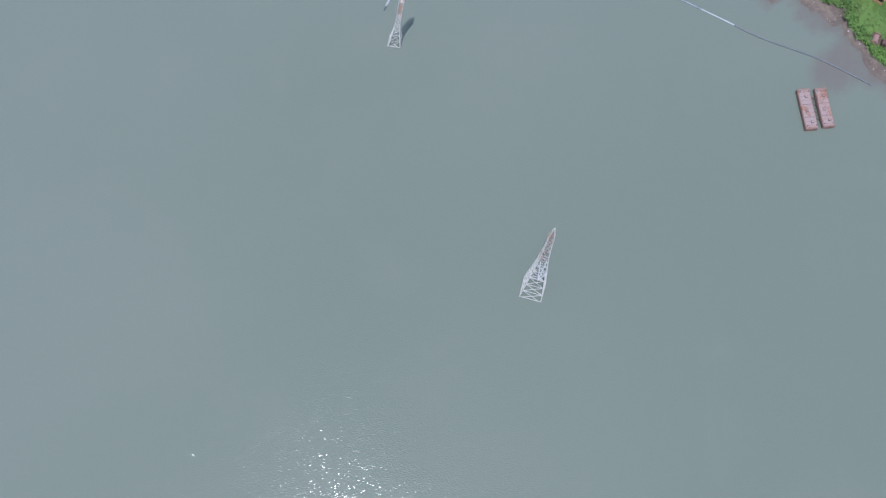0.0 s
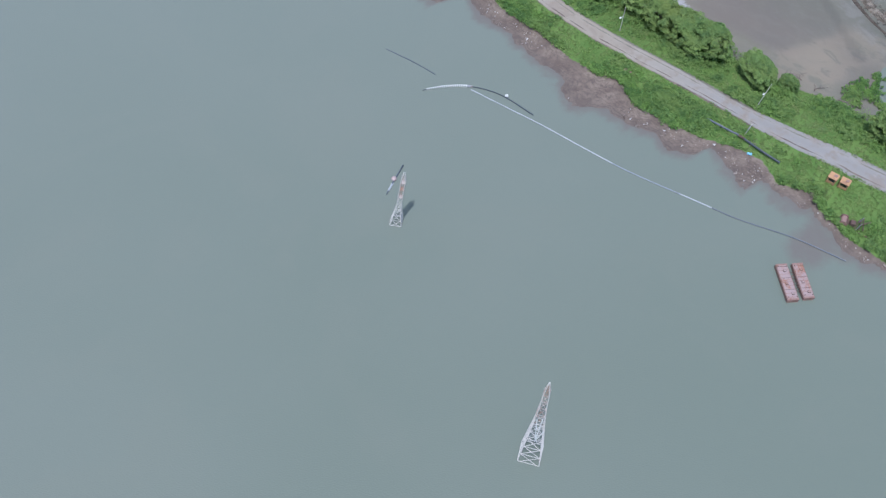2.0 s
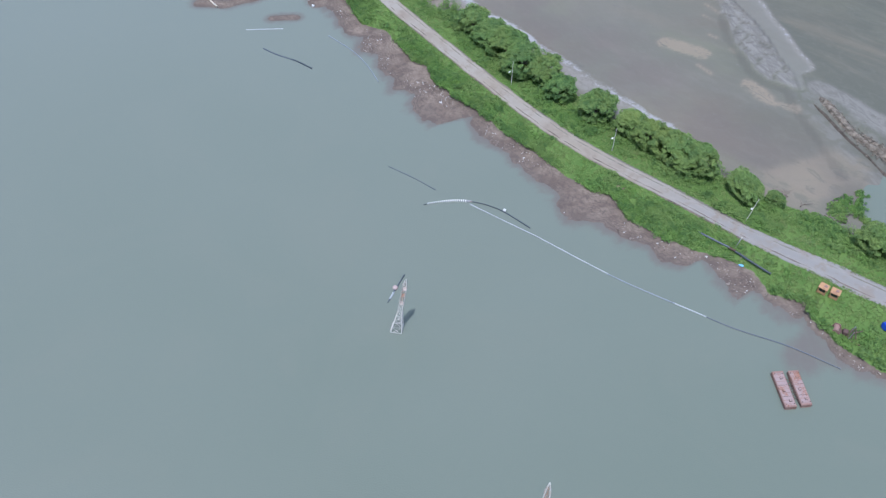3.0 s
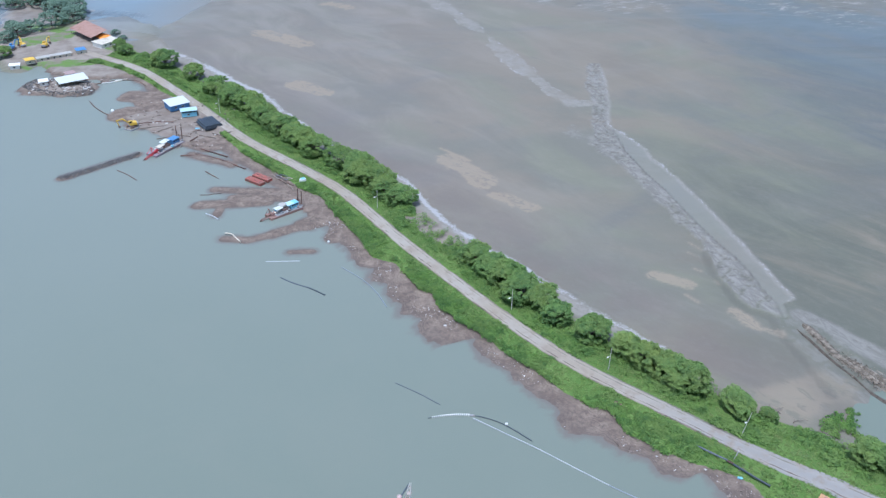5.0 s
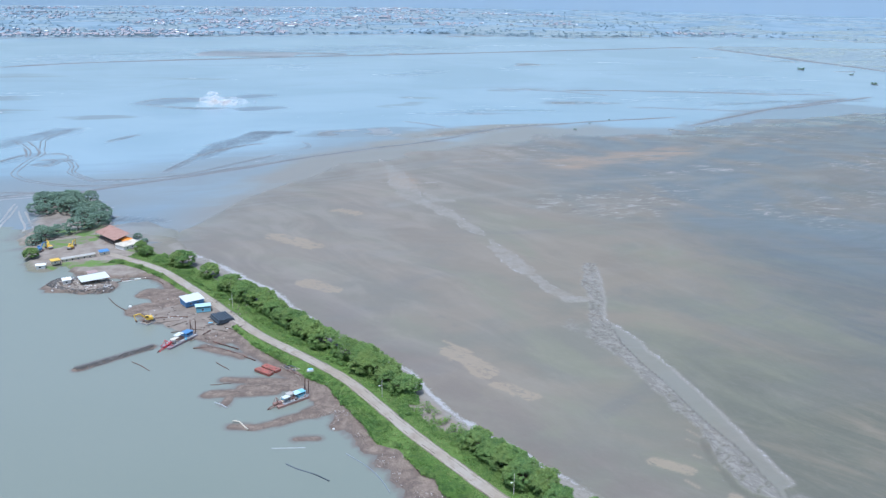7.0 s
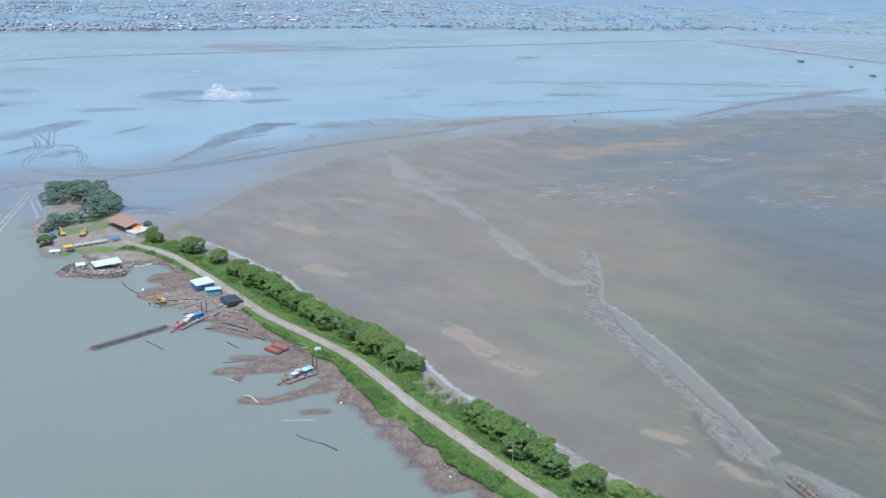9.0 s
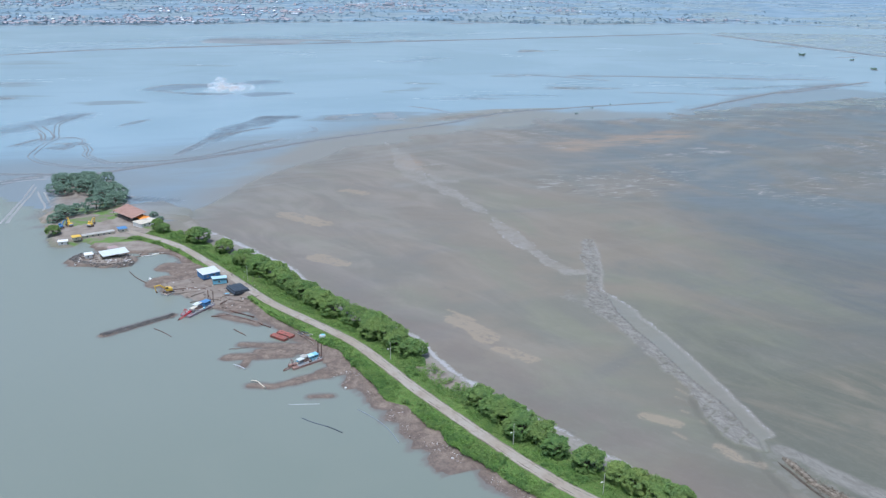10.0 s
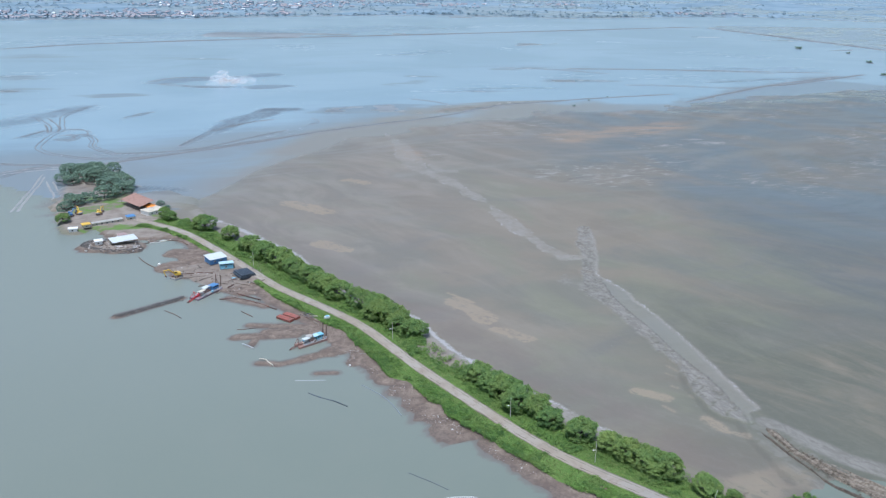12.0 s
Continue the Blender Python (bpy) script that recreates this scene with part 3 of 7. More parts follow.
    for chain in (STREAM, STREAM_SIDE):
        for (ax, ay, ar), (bx, by, br) in zip(chain, chain[1:]):
            gap = capsule(x, y, ax, ay, bx, by)
            u = np.clip(((x - ax) * (bx - ax) + (y - ay) * (by - ay)) / ((bx - ax) ** 2 + (by - ay) ** 2), 0, 1)
            stream = np.minimum(stream, gap - (ar + (br - ar) * u))
    stream = stream + 2.2 * wob + 2.6 * field(x, y, 14, 3, 0.6, 6.0)
    h = h + 0.3 * (0.4 + lump) * smooth01(-stream, -0.5, 1.5)
    spur = capsule_chain(x, y, SPUR)
    h = h + 0.5 * np.exp(-(((spur - 6) / 2.5) ** 2)) * (1 + 0.8 * wob)
    crust = np.maximum(crust, 0.45 * smooth01(9 + 4 * wob - spur, 0, 3) * smooth01(lump, 0.1, 0.3))
    blue = smooth01(4.8 + 2.0 * wob - capsule_chain(x, y, [(103, 180), (109, 176), (114, 167), (124, 157), (150, 140)]), 0, 2)
    crust = np.maximum(crust, 0.85 * blue)
    slick = smooth01(9.5 + 5.0 * wob - capsule(x, y, 82, 138.5, 100, 146), 0, 5) * (d > 13)
    hole = np.hypot((x - 120.5), (y - 128.5)) - 18.5 - 2 * wob
    h = np.where(d > 12, h - 0.8 * smooth01(-hole, -2, 3), h)
    tan = 0.55 * slick * (0.7 + 0.5 * wob)
    for ax, ay, bx, by, r in TAN:
        gap = r * (1 + 0.4 * wob) + 2.2 * min(1.0, r / 2) * field(0.3 * (0.53 * x - 0.85 * y), 0.85 * x + 0.53 * y, 2.6, 4, 0.62, 19.0) - capsule(x, y, ax, ay, bx, by)
        tan = np.maximum(tan, 0.72 * smooth01(gap, -0.2, 0.9) + 0.28 * np.exp(-(((gap - 0.3) / 0.6) ** 2)))
    far = np.where(s < -4, 1.0, 0.0) * (d < 0)
    h = np.where(far > 0, np.minimum(h, -0.6), h)
    lake = (d < 0).astype(float)
    pad = np.zeros_like(h)
    for ax, ay, bx, by, r, top in SHOALS:
        gap = capsule(x, y, ax, ay, bx, by) - r * (1 + 0.36 * wob + 0.30 * field(x, y, 4, 3, 0.6, 2.0))
        lift = (top + 0.3) * smooth01(-gap, -1.2, min(2.0, r)) - 0.35 * smooth01(gap, 0.0, 6.0) - 0.15
        h = np.where(gap < 4, np.maximum(h, lift * (1 + 0.25 * wob)), h)
        if top >= 0.9:
            pad = np.maximum(pad, smooth01(-gap, 0.5, 3.0))
    grass = np.where(q > 0, smooth01(q, 2.0, 3.2) * smooth01(gl - q, -0.6, 1.0), smooth01(d, 2.0, 3.2) * smooth01(16.5 + 2.5 * wob - d, -1.0, 2.5))
    yard = ((s > 92) & (s < 134) & (d < -2)).astype(float)
    grass = grass * (1 - yard) * (s > 8)
    for ax, ay, bx, by, r in GREENS:
        grass = np.maximum(grass, 0.5 * smooth01(r * (1 + 0.5 * wob) - capsule(x, y, ax, ay, bx, by), -0.5, 1.5))
    bare = smooth01(s + 5 * wob, 234, 244) * (1 - smooth01(s + 6 * wob, 262, 273)) * smooth01(d, 7.5 + 2 * wob, 10 + 2 * wob)
    bare = np.maximum(bare, 0.45 * np.clip(0.6 + wob, 0, 1) * smooth01(s + 6 * wob, 380, 392) * (1 - smooth01(s + 6 * wob, 398, 410)) * smooth01(d + 2 * wob, 3.5, 6.0) * (1 - smooth01(d + 3 * wob, 8, 12)))
    bare = bare * (1 - smooth01(d + 2 * wob, 17, 20))
    grass = grass * (1 - bare)
    gravel = np.maximum(np.maximum(pad, yard * (q < 30) * 0.7), 0.8 * bare * (s < 300))
    foam = np.where(d > 0, np.exp(-(((d - fr) / (1.7 + 0.8 * smooth01(150 - s, 0, 60))) ** 2)), 0.0) * (0.9 + 0.6 * field(x, y, 22, 3, 0.5, 4.0)) * (s > 20) * (1 - smooth01(s, 340, 370))
    
    patchy = np.clip(0.55 + 0.9 * field(x, y, 7, 3, 0.6, 81.0), 0, 1)
    rims = 0.85 * np.exp(-(((east - 0.2) / 0.65) ** 2)) * (y > 186) * (y < 400) + 0.7 * np.exp(-(((east + 1.5) / 2.2) ** 2)) * smooth01(y, 265, 285) * (1 - smooth01(y, 315, 330))
    rims = np.maximum(rims, 0.55 * np.exp(-((west / 0.6) ** 2)) * reach * walled)
    rims = np.maximum(rims, 0.6 * np.exp(-(((foot - 2.0) / 0.35) ** 2)) * (y < 215) * (y > 160))
    rims = np.maximum(rims, 0.95 * np.exp(-((stream / 1.0) ** 2)) * (y > 352))
    rims = np.maximum(rims, 0.45 * np.exp(-(((capsule_chain(x, y, ARC) + 2 * wob) / 1.4) ** 2)))
    foam = np.maximum(foam, rims * (0.35 + 0.65 * patchy) * 0.8)
    scum = np.where(d > 0, smooth01(d, fr - 7.5 - 2 * wob, fr - 5) * (1 - 0.8 * bare) * (1 - smooth01(d, fr - 0.5, fr + 1.5)), 0.0) * (s > 5) * (1 - smooth01(s, 340, 370)) * (0.85 + 0.15 * smooth01(s, 110, 190))
    scum = np.maximum(scum, 0.95 * smooth01(-stream, -0.5, 0.9) * np.clip(0.8 + 0.8 * field(x, y, 6, 3, 0.6, 83.0), 0, 1))
    scum = np.maximum(scum, np.exp(-(((east - 0.3) / 0.9) ** 2)) * (y > 186) * (y < 400))
    ashore = smooth01(y, shore - 190, shore - 10)
    lane = np.zeros_like(h)
    for line in LANES:
        lane = np.maximum(lane, smooth01(5 * (1 + 1.2 * wide + 0.6 * wob) - capsule_chain(x, y, line), -8, 6))
    lane = np.maximum(lane * 0.5, 0.75 * inside * (1 - body))
    dry, ochre = np.zeros_like(h), np.zeros_like(h)
    ragged = 1 + 0.7 * field(x, y, 40, 4, 0.6, 23.0)
    for ax, ay, bx, by, r in FLAKES:
        dry = np.maximum(dry, smooth01(r * ragged - capsule(x, y, ax, ay, bx, by), -0.25 * r, 0.6 * r))
    ochre = 0.75 * bare
    for ax, ay, bx, by, r in OCHRE:
        ochre = np.maximum(ochre, smooth01(r * ragged - capsule(x, y, ax, ay, bx, by), -0.3 * r, 0.6 * r))
    dry = dry * (1 - lane)
    # far flats that get the painted sky blue, and some extra gloss
    sky_sheen = smooth01(y + 0.6 * x + 60 * wide, 420, 640) * smooth01(x + 40 * wide, -20, 160) * (d > 40)
    wet = np.where(d > fr + 2, 0.30 + 0.2 * smooth01(x, 110, 400) + 0.2 * sky_sheen + 0.5 * ashore, 0.0) * (1 - 0.8 * np.maximum(crust, dry))
    wet = np.minimum(wet, 1.0)
    wet = np.maximum(wet, 0.9 * lane * (d > fr))
    pooled = smooth01(x + 0.25 * (y - 300) + 30 * wide, 120, 210) * (d > 40) * (1 - 0.75 * smooth01(y, 420, 520)) * smooth01(y, 230, 330)
    pooled = np.maximum(pooled, 0.35 * smooth01(x + 20 * wide, 96, 130) * smooth01(y, 236, 262) * (1 - smooth01(y, 420, 520)))
    dun = (1 - pooled) * (smooth01(x + 0.2 * (y - 200) + 20 * wide, 66, 104) * (1 - smooth01(y, 250, 340)) * (d > fr + 4) * (1 - inside))
    brink = 0.55 * smooth01(d, fr, fr + 4) * (1 - smooth01(d + 6 * wob, fr + 12, fr + 34)) * (s > 20)
    warm = (1 - smooth01(x - 0.25 * (y - 600), -60, 260)) * smooth01(x, -230, -150) * (1 - smooth01(y, shore + 60, shore + 160))
    masks = dict(dun=dun, rise=np.clip(h, -1, 2), furrow=furrow, sky_sheen=sky_sheen, lane=lane, ochre=ochre, warm=warm, brink=brink, pooled=pooled, grass=grass, gravel=gravel, foam=foam, scum=scum, wet=wet, crust=crust, tan=tan, dry=dry, shoal=np.maximum(out * (d > 0), (beyond > 0) * 1.0), damp=1 - smooth01(h, 0.02, 0.3), land=land, lakeside=lake * (1 - far))
    return h, masks, s, d


def axis_steps(low, fine0, fine1, high, step, grow=1.06, most=90.0):
    core = list(np.arange(fine0, fine1, step))
    up, k = [core[-1]], step
    while up[-1] < high:
        k = min(k * grow, most)
        up.append(up[-1] + k)
    down, k = [core[0]], step
    while down[-1] > low:
        k = min(k * grow, most)
        down.append(down[-1] - k)
    return np.array(down[:0:-1] + core + up[1:])


# ---- ground: one sheet to the horizon ----
GX = axis_steps(-4700, -170, 125, 4700, 0.8, 1.035)
GY = axis_steps(-1500, 78, 395, 4850, 0.8, 1.02)
XX, YY = np.meshgrid(GX, GY)

HH, MASKS = terrain(XX, YY)[:2]
nx, ny = len(GX), len(GY)
idx = np.arange(nx * ny).reshape(ny, nx)
quads = np.stack([idx[:-1, :-1], idx[:-1, 1:], idx[1:, 1:], idx[1:, :-1]], -1).reshape(-1, 4)
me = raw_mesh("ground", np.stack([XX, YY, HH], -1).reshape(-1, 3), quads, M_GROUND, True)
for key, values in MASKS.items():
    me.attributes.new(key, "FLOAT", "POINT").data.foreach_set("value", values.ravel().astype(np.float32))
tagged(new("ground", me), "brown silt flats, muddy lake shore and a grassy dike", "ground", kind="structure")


def height(x, y):
    return float(terrain(np.array([float(x)]), np.array([float(y)]))[0][0])


# ---- water: the lake before the dike, the shallow pond behind it ----
LX = axis_steps(-4690, -215, 112, 4690, 1.5, 1.25, 500)
LY = axis_steps(-1480, 76, 380, 4830, 1.5, 1.25, 500)
lx, ly = np.meshgrid(LX, LY)
bed = terrain(lx, ly)[0]
i = np.arange(lx.size).reshape(lx.shape)
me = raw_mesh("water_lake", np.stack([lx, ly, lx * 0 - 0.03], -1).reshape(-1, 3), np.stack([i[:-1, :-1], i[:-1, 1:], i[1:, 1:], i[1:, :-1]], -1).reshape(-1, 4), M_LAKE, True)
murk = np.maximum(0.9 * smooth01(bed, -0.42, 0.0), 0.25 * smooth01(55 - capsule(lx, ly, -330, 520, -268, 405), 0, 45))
# grows with distance and to the left, where sky brightness is painted on the lake
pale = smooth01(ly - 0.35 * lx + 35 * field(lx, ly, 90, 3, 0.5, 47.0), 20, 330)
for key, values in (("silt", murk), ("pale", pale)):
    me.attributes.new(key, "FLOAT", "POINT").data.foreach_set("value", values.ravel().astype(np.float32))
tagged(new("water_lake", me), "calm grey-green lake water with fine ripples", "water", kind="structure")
PX = axis_steps(-4690, -345, 520, 4690, 5.0, 1.2, 500)
PY = axis_steps(388, 390, 900, 4830, 5.0, 1.06, 500)
px, py = np.meshgrid(PX, PY)
bed = terrain(px, py)[0]
i = np.arange(px.size).reshape(px.shape)
faces = np.stack([i[:-1, :-1], i[:-1, 1:], i[1:, 1:], i[1:, :-1]], -1).reshape(-1, 4)
side = along((px[:-1, :-1] + px[1:, 1:]) / 2, (py[:-1, :-1] + py[1:, 1:]) / 2)[1].ravel()
past = py - np.interp(px, *zip(*POND_SHORE)) + 60 * field(px, py, 120, 3, 0.5, 14.0)
cloudy = np.maximum((0.85 - 0.5 * smooth01(py, 1100, 1500)) * smooth01(bed, -0.35, -0.02), 0.95 * (1 - smooth01(past, 0, 60 + 150 * (1 - smooth01(px, -150, 100)))))
cloudy = np.maximum(cloudy, 0.9 * smooth01(150 - capsule(px, py, -330, 500, -180, 440), 0, 90))
cloudy = np.maximum(cloudy, 0.85 * smooth01(150 - capsule(px, py, -270, 520, -60, 730), 0, 130))
warm_water = np.maximum(terrain(px, py)[1]["warm"], 0.35 * smooth01(110 - capsule(px, py, -300, 510, -60, 740), 0, 80))


def smudge(spots):
    """Soft uneven patches: ax, ay, bx, by, radius, strength."""
    out = np.zeros_like(px)
    for ax, ay, bx, by, r, k in spots:
        uneven = field(px, py, 1.6 * r, 3, 0.6, 33.0)
        out = np.maximum(out, k * smooth01(r * (1 + 0.7 * uneven) - capsule(px, py, ax, ay, bx, by), -0.4 * r, 0.7 * r))
    return out


# bare silt round the dredged swirls and the fan, then the vent and the far shallows
smear = smudge(((-434, 700, -404, 790, 24, 0.75), (-470, 650, -430, 720, 30, 0.6), (-386, 640, -372, 672, 16, 0.6), (-350, 632, -345, 645, 12, 0.8), (-236, 690, -208, 790, 17, 0.8), (-212, 800, -186, 806, 13, 1.0), (-240, 640, -226, 690, 9, 0.6), (-300, 572, -250, 585, 6, 0.55), (-340, 735, -327, 776, 4, 0.8), (-240, 476, -195, 472, 8, 0.7), (-180, 660, -160, 700, 8, 0.4)))
bands = smudge(((-400, 990, -350, 1035, 22, 0.95), (-345, 962, -300, 958, 14, 1.0), (-310, 1060, -275, 1085, 22, 1.05), (-265, 962, -235, 975, 20, 1.0), (-330, 1480, -300, 1450, 60, 0.55), (-65, 940, 125, 1118, 26, 0.45), (10, 985, 90, 996, 16, 0.7), (120, 1118, 300, 1130, 40, 0.5),
               (-140, 1371, -78, 1427, 45, 0.5), (211, 1698, 300, 1640, 70, 0.4), (58, 1500, 120, 1510, 40, 0.4), (396, 1456, 560, 1400, 60, 0.45), (330, 1230, 500, 1250, 60, 0.6), (300, 1090, 480, 1130, 35, 0.6), (-700, 1000, -560, 1050, 60, 0.4), (-840, 1460, -575, 1725, 105, 0.6), (-575, 1725, -150, 1960, 105, 0.6), (-150, 1960, 150, 2080, 80, 0.5)))
me = raw_mesh("water_pond", np.stack([px, py, px * 0], -1).reshape(-1, 3), faces[side > 0], M_POND, True)
for key, values in (("silt", cloudy), ("warm", warm_water), ("smear", smear), ("bands", bands)):
    me.attributes.new(key, "FLOAT", "POINT").data.foreach_set("value", values.ravel().astype(np.float32))
tagged(new("water_pond", me), "shallow pale blue water over silt", "water", kind="structure")
bm = fresh()
bmesh.ops.create_circle(bm, cap_ends=True, segments=48, radius=23.5, matrix=pose(120.5, 128.5, 0.03))
tagged(mesh_object("water_pool", bm, M_LAKE), "small grey-green pool beside the dike", "water", kind="structure")


# ---- the gravel road on the dike's crest ----
def build_road():
    line = glide(ROAD[:20], 1.2)
    t = np.gradient(line, axis=0)
    t /= np.linalg.norm(t, axis=1)[:, None]
    normal = np.stack([-t[:, 1], t[:, 0]], 1)
    run = np.r_[0, np.cumsum(np.linalg.norm(np.diff(line, axis=0), axis=1))]
    cols = np.linspace(-1, 1, 13)
    half = 2.5 + 0.55 * field(run, run * 0, 6, 4, 0.6) + 0.9 * smooth01(run, 375, 420)
    x = line[:, :1] + normal[:, :1] * cols * half[:, None]
    y = line[:, 1:] + normal[:, 1:] * cols * half[:, None]
    z = terrain(x, y)[0] * 0 + 1.645 - 0.05 * np.exp(-(((np.abs(cols) - 0.5) / 0.16) ** 2))[None, :] + 0.02 * field(x, y, 2.5, 3) - 0.14 * smooth01(np.abs(cols), 0.8, 1.0)[None, :]
    n, m = x.shape
    i = np.arange(n * m).reshape(n, m)
    me = raw_mesh("road", np.stack([x, y, z], -1).reshape(-1, 3), np.stack([i[:-1, :-1], i[1:, :-1], i[1:, 1:], i[:-1, 1:]], -1).reshape(-1, 4)[:, ::-1], M_ROAD, True)
    track = np.broadcast_to(np.exp(-(((np.abs(cols) - 0.45) / 0.2) ** 2))[None, :], (n, m))
    verge = np.broadcast_to(smooth01(np.abs(cols), 0.72, 1.0)[None, :], (n, m))
    for key, values in (("track", track), ("verge", verge), ("grey", np.broadcast_to(smooth01(run, 345, 395)[:, None], (n, m)))):
        me.attributes.new(key, "FLOAT", "POINT").data.foreach_set("value", values.ravel().astype(np.float32))
    return tagged(new("road", me), "pale gravel road with worn wheel tracks", "road", kind="structure")


build_road()

# ---- trees ----
M_BARK = Mat("bark", 0.9)
_p = M_BARK.place((1, 1, 0.25))
M_BARK.colour(M_BARK.mix(M_BARK.noise(_p, 3.0, 4), (0.10, 0.075, 0.055), (0.20, 0.165, 0.135))).bump(M_BARK.noise(_p, 9.0, 4), 0.5, 0.05)
M_BARK = M_BARK.m
M_LEAF = leaf_material("tree_leaves", (0.096, 0.192, 0.068), (0.155, 0.280, 0.084), (0.262, 0.400, 0.115), (0.265, 0.345, 0.100))
M_LEAF_DARK = leaf_material("wood_leaves", (0.195, 0.290, 0.235), (0.225, 0.330, 0.245), (0.280, 0.390, 0.275))
M_GRASS = leaf_material("grass_blades", (0.098, 0.185, 0.045), (0.150, 0.255, 0.058), (0.230, 0.350, 0.085), (0.255, 0.295, 0.115))
M_SHRUB = leaf_material("shrub_leaves", (0.058, 0.145, 0.042), (0.138, 0.268, 0.058), (0.240, 0.385, 0.090), (0.215, 0.310, 0.090))


def leaf_cloud(rng, centres, radii, count, size, flat=0.6):
    """Leaf sprays as small folded quads in clumps round the centres."""
    c = np.repeat(np.asarray(centres, float), count, 0)
    r = np.repeat(np.asarray(radii, float), count)
    n = len(c)
    v = rng.normal(size=(n, 3))
    v /= np.linalg.norm(v, axis=1)[:, None]
    v[:, 2] = np.where(v[:, 2] < -0.35, -v[:, 2], v[:, 2])
    at = c + v * (r * rng.uniform(0.6, 1.08, n))[:, None] * [1, 1, flat]
    nrm = v * 0.7 + rng.normal(size=(n, 3)) * 0.45 + [0, 0, 0.9]
    nrm /= np.linalg.norm(nrm, axis=1)[:, None]
    a = np.cross(nrm, rng.normal(size=(n, 3)))
    a /= np.linalg.norm(a, axis=1)[:, None] + 1e-9
    b = np.cross(nrm, a)
    k = size * rng.uniform(0.6, 1.35, n)[:, None]
    w = k * rng.uniform(0.45, 0.8, n)[:, None]
    verts = np.stack([at - a * k, at - b * w + nrm * 0.12 * k, at + a * k, at + b * w + nrm * 0.12 * k], 1).reshape(-1, 3)
    return verts, np.arange(4 * n).reshape(-1, 4)


def crown_mesh(rng, seed, radius, tall, count, leaf, low, lumps, material, at=(0.0, 0.0)):
    """A broad crown built of leafy boughs: tufts spread over a lobed dome, more along its rim, with gaps between them."""
    lobes = rng.uniform(0.72, 1.15, 9)
    tufts = int(30 * radius)
    ang = rng.uniform(0, 2 * math.pi, tufts)
    reach = np.interp(ang / (2 * math.pi) * 9, range(10), np.r_[lobes, lobes[0]]) * radius
    share = np.sqrt(rng.uniform(0, 1, tufts))
    size = lumps * 0.5 * rng.uniform(0.55, 1.25, tufts) * (1.1 - 0.25 * share)
    rise = low + (0.92 - low) * np.sqrt(np.maximum(0, 1 - share**2.2))
    z = tall * (rise + 0.055 * rng.normal(size=tufts))
    # a lower skirt of boughs closes the rim
    skirt = int(tufts * 0.4)
    ang2 = rng.uniform(0, 2 * math.pi, skirt)
    reach2 = np.interp(ang2 / (2 * math.pi) * 9, range(10), np.r_[lobes, lobes[0]]) * radius
    c = np.c_[np.r_[np.cos(ang) * reach * share, np.cos(ang2) * reach2 * 0.84], np.r_[np.sin(ang) * reach * share, np.sin(ang2) * reach2 * 0.84], np.r_[z, tall * low * rng.uniform(0.55, 0.95, skirt)]]
    r = np.r_[size, lumps * 0.5 * rng.uniform(0.6, 1.0, skirt)]
    pick = rng.choice(len(c), count, p=r**2 / (r**2).sum())
    v = rng.normal(size=(count, 3))
    v /= np.linalg.norm(v, axis=1)[:, None]
    v[:, 2] = np.where(v[:, 2] < -0.25, -v[:, 2], v[:, 2])
    deep = 1 - np.minimum(rng.exponential(0.16, count), 0.8)
    p = c[pick] + v * (r[pick] * deep * rng.uniform(0.92, 1.12, count))[:, None] * [1, 1, 0.7] + [at[0], at[1], 0]
    nrm = v * 0.9 + rng.normal(size=(count, 3)) * 0.4 + [0, 0, 0.5]
    nrm /= np.linalg.norm(nrm, axis=1)[:, None]
    a = np.cross(nrm, rng.normal(size=(count, 3)))
    a /= np.linalg.norm(a, axis=1)[:, None] + 1e-9
    b = np.cross(nrm, a)
    k = leaf * rng.uniform(0.55, 1.4, count)[:, None]
    w = k * rng.uniform(0.4, 0.8, count)[:, None]
    verts = np.stack([p - a * k, p - b * w + nrm * 0.12 * k, p + a * k, p + b * w + nrm * 0.12 * k], 1).reshape(-1, 3)
    return raw_mesh("crown", verts, np.arange(4 * count).reshape(-1, 4), material)


def make_tree(seed, name, radius, tall, label, material, leaves=17000, leaf=0.18, low=0.5, lumps=1.75):
    """A spreading tree: tapered trunk, limbs, and a ragged crown of leaf sprays."""
    rng = np.random.RandomState(seed)
    root = thing(name, 0, 0, 0, 0, label, "tree")
    bm = fresh()
    fork = tall * 0.34
    bend = rng.normal(size=2) * 0.25
    tube(bm, [(0, 0, -0.4), (bend[0] * 0.4, bend[1] * 0.4, fork * 0.5), (bend[0], bend[1], fork)], 0.3, 8, [0.34, 0.24, 0.2])
    for k in range(7):
        ang = 2 * math.pi * (k + rng.uniform(-0.3, 0.3)) / 7
        reach = radius * rng.uniform(0.5, 0.85)
        tip = (bend[0] + math.cos(ang) * reach, bend[1] + math.sin(ang) * reach, tall * rng.uniform(0.62, 0.82))
        midp = (bend[0] + math.cos(ang) * reach * 0.4, bend[1] + math.sin(ang) * reach * 0.4, (fork + tip[2]) * 0.52)
        tube(bm, [(bend[0], bend[1], fork - 0.15), midp, tip], 0.1, 6, [0.16, 0.1, 0.04])
    part("trunk", bm, M_BARK, root, smooth=True)
    me = crown_mesh(rng, seed, radius, tall, leaves, leaf, low, lumps, material, bend)
    crown = new("crown", me)
    crown.parent = root
    return root


SPREAD = "spreading broad-crowned green tree on the grassy dike"
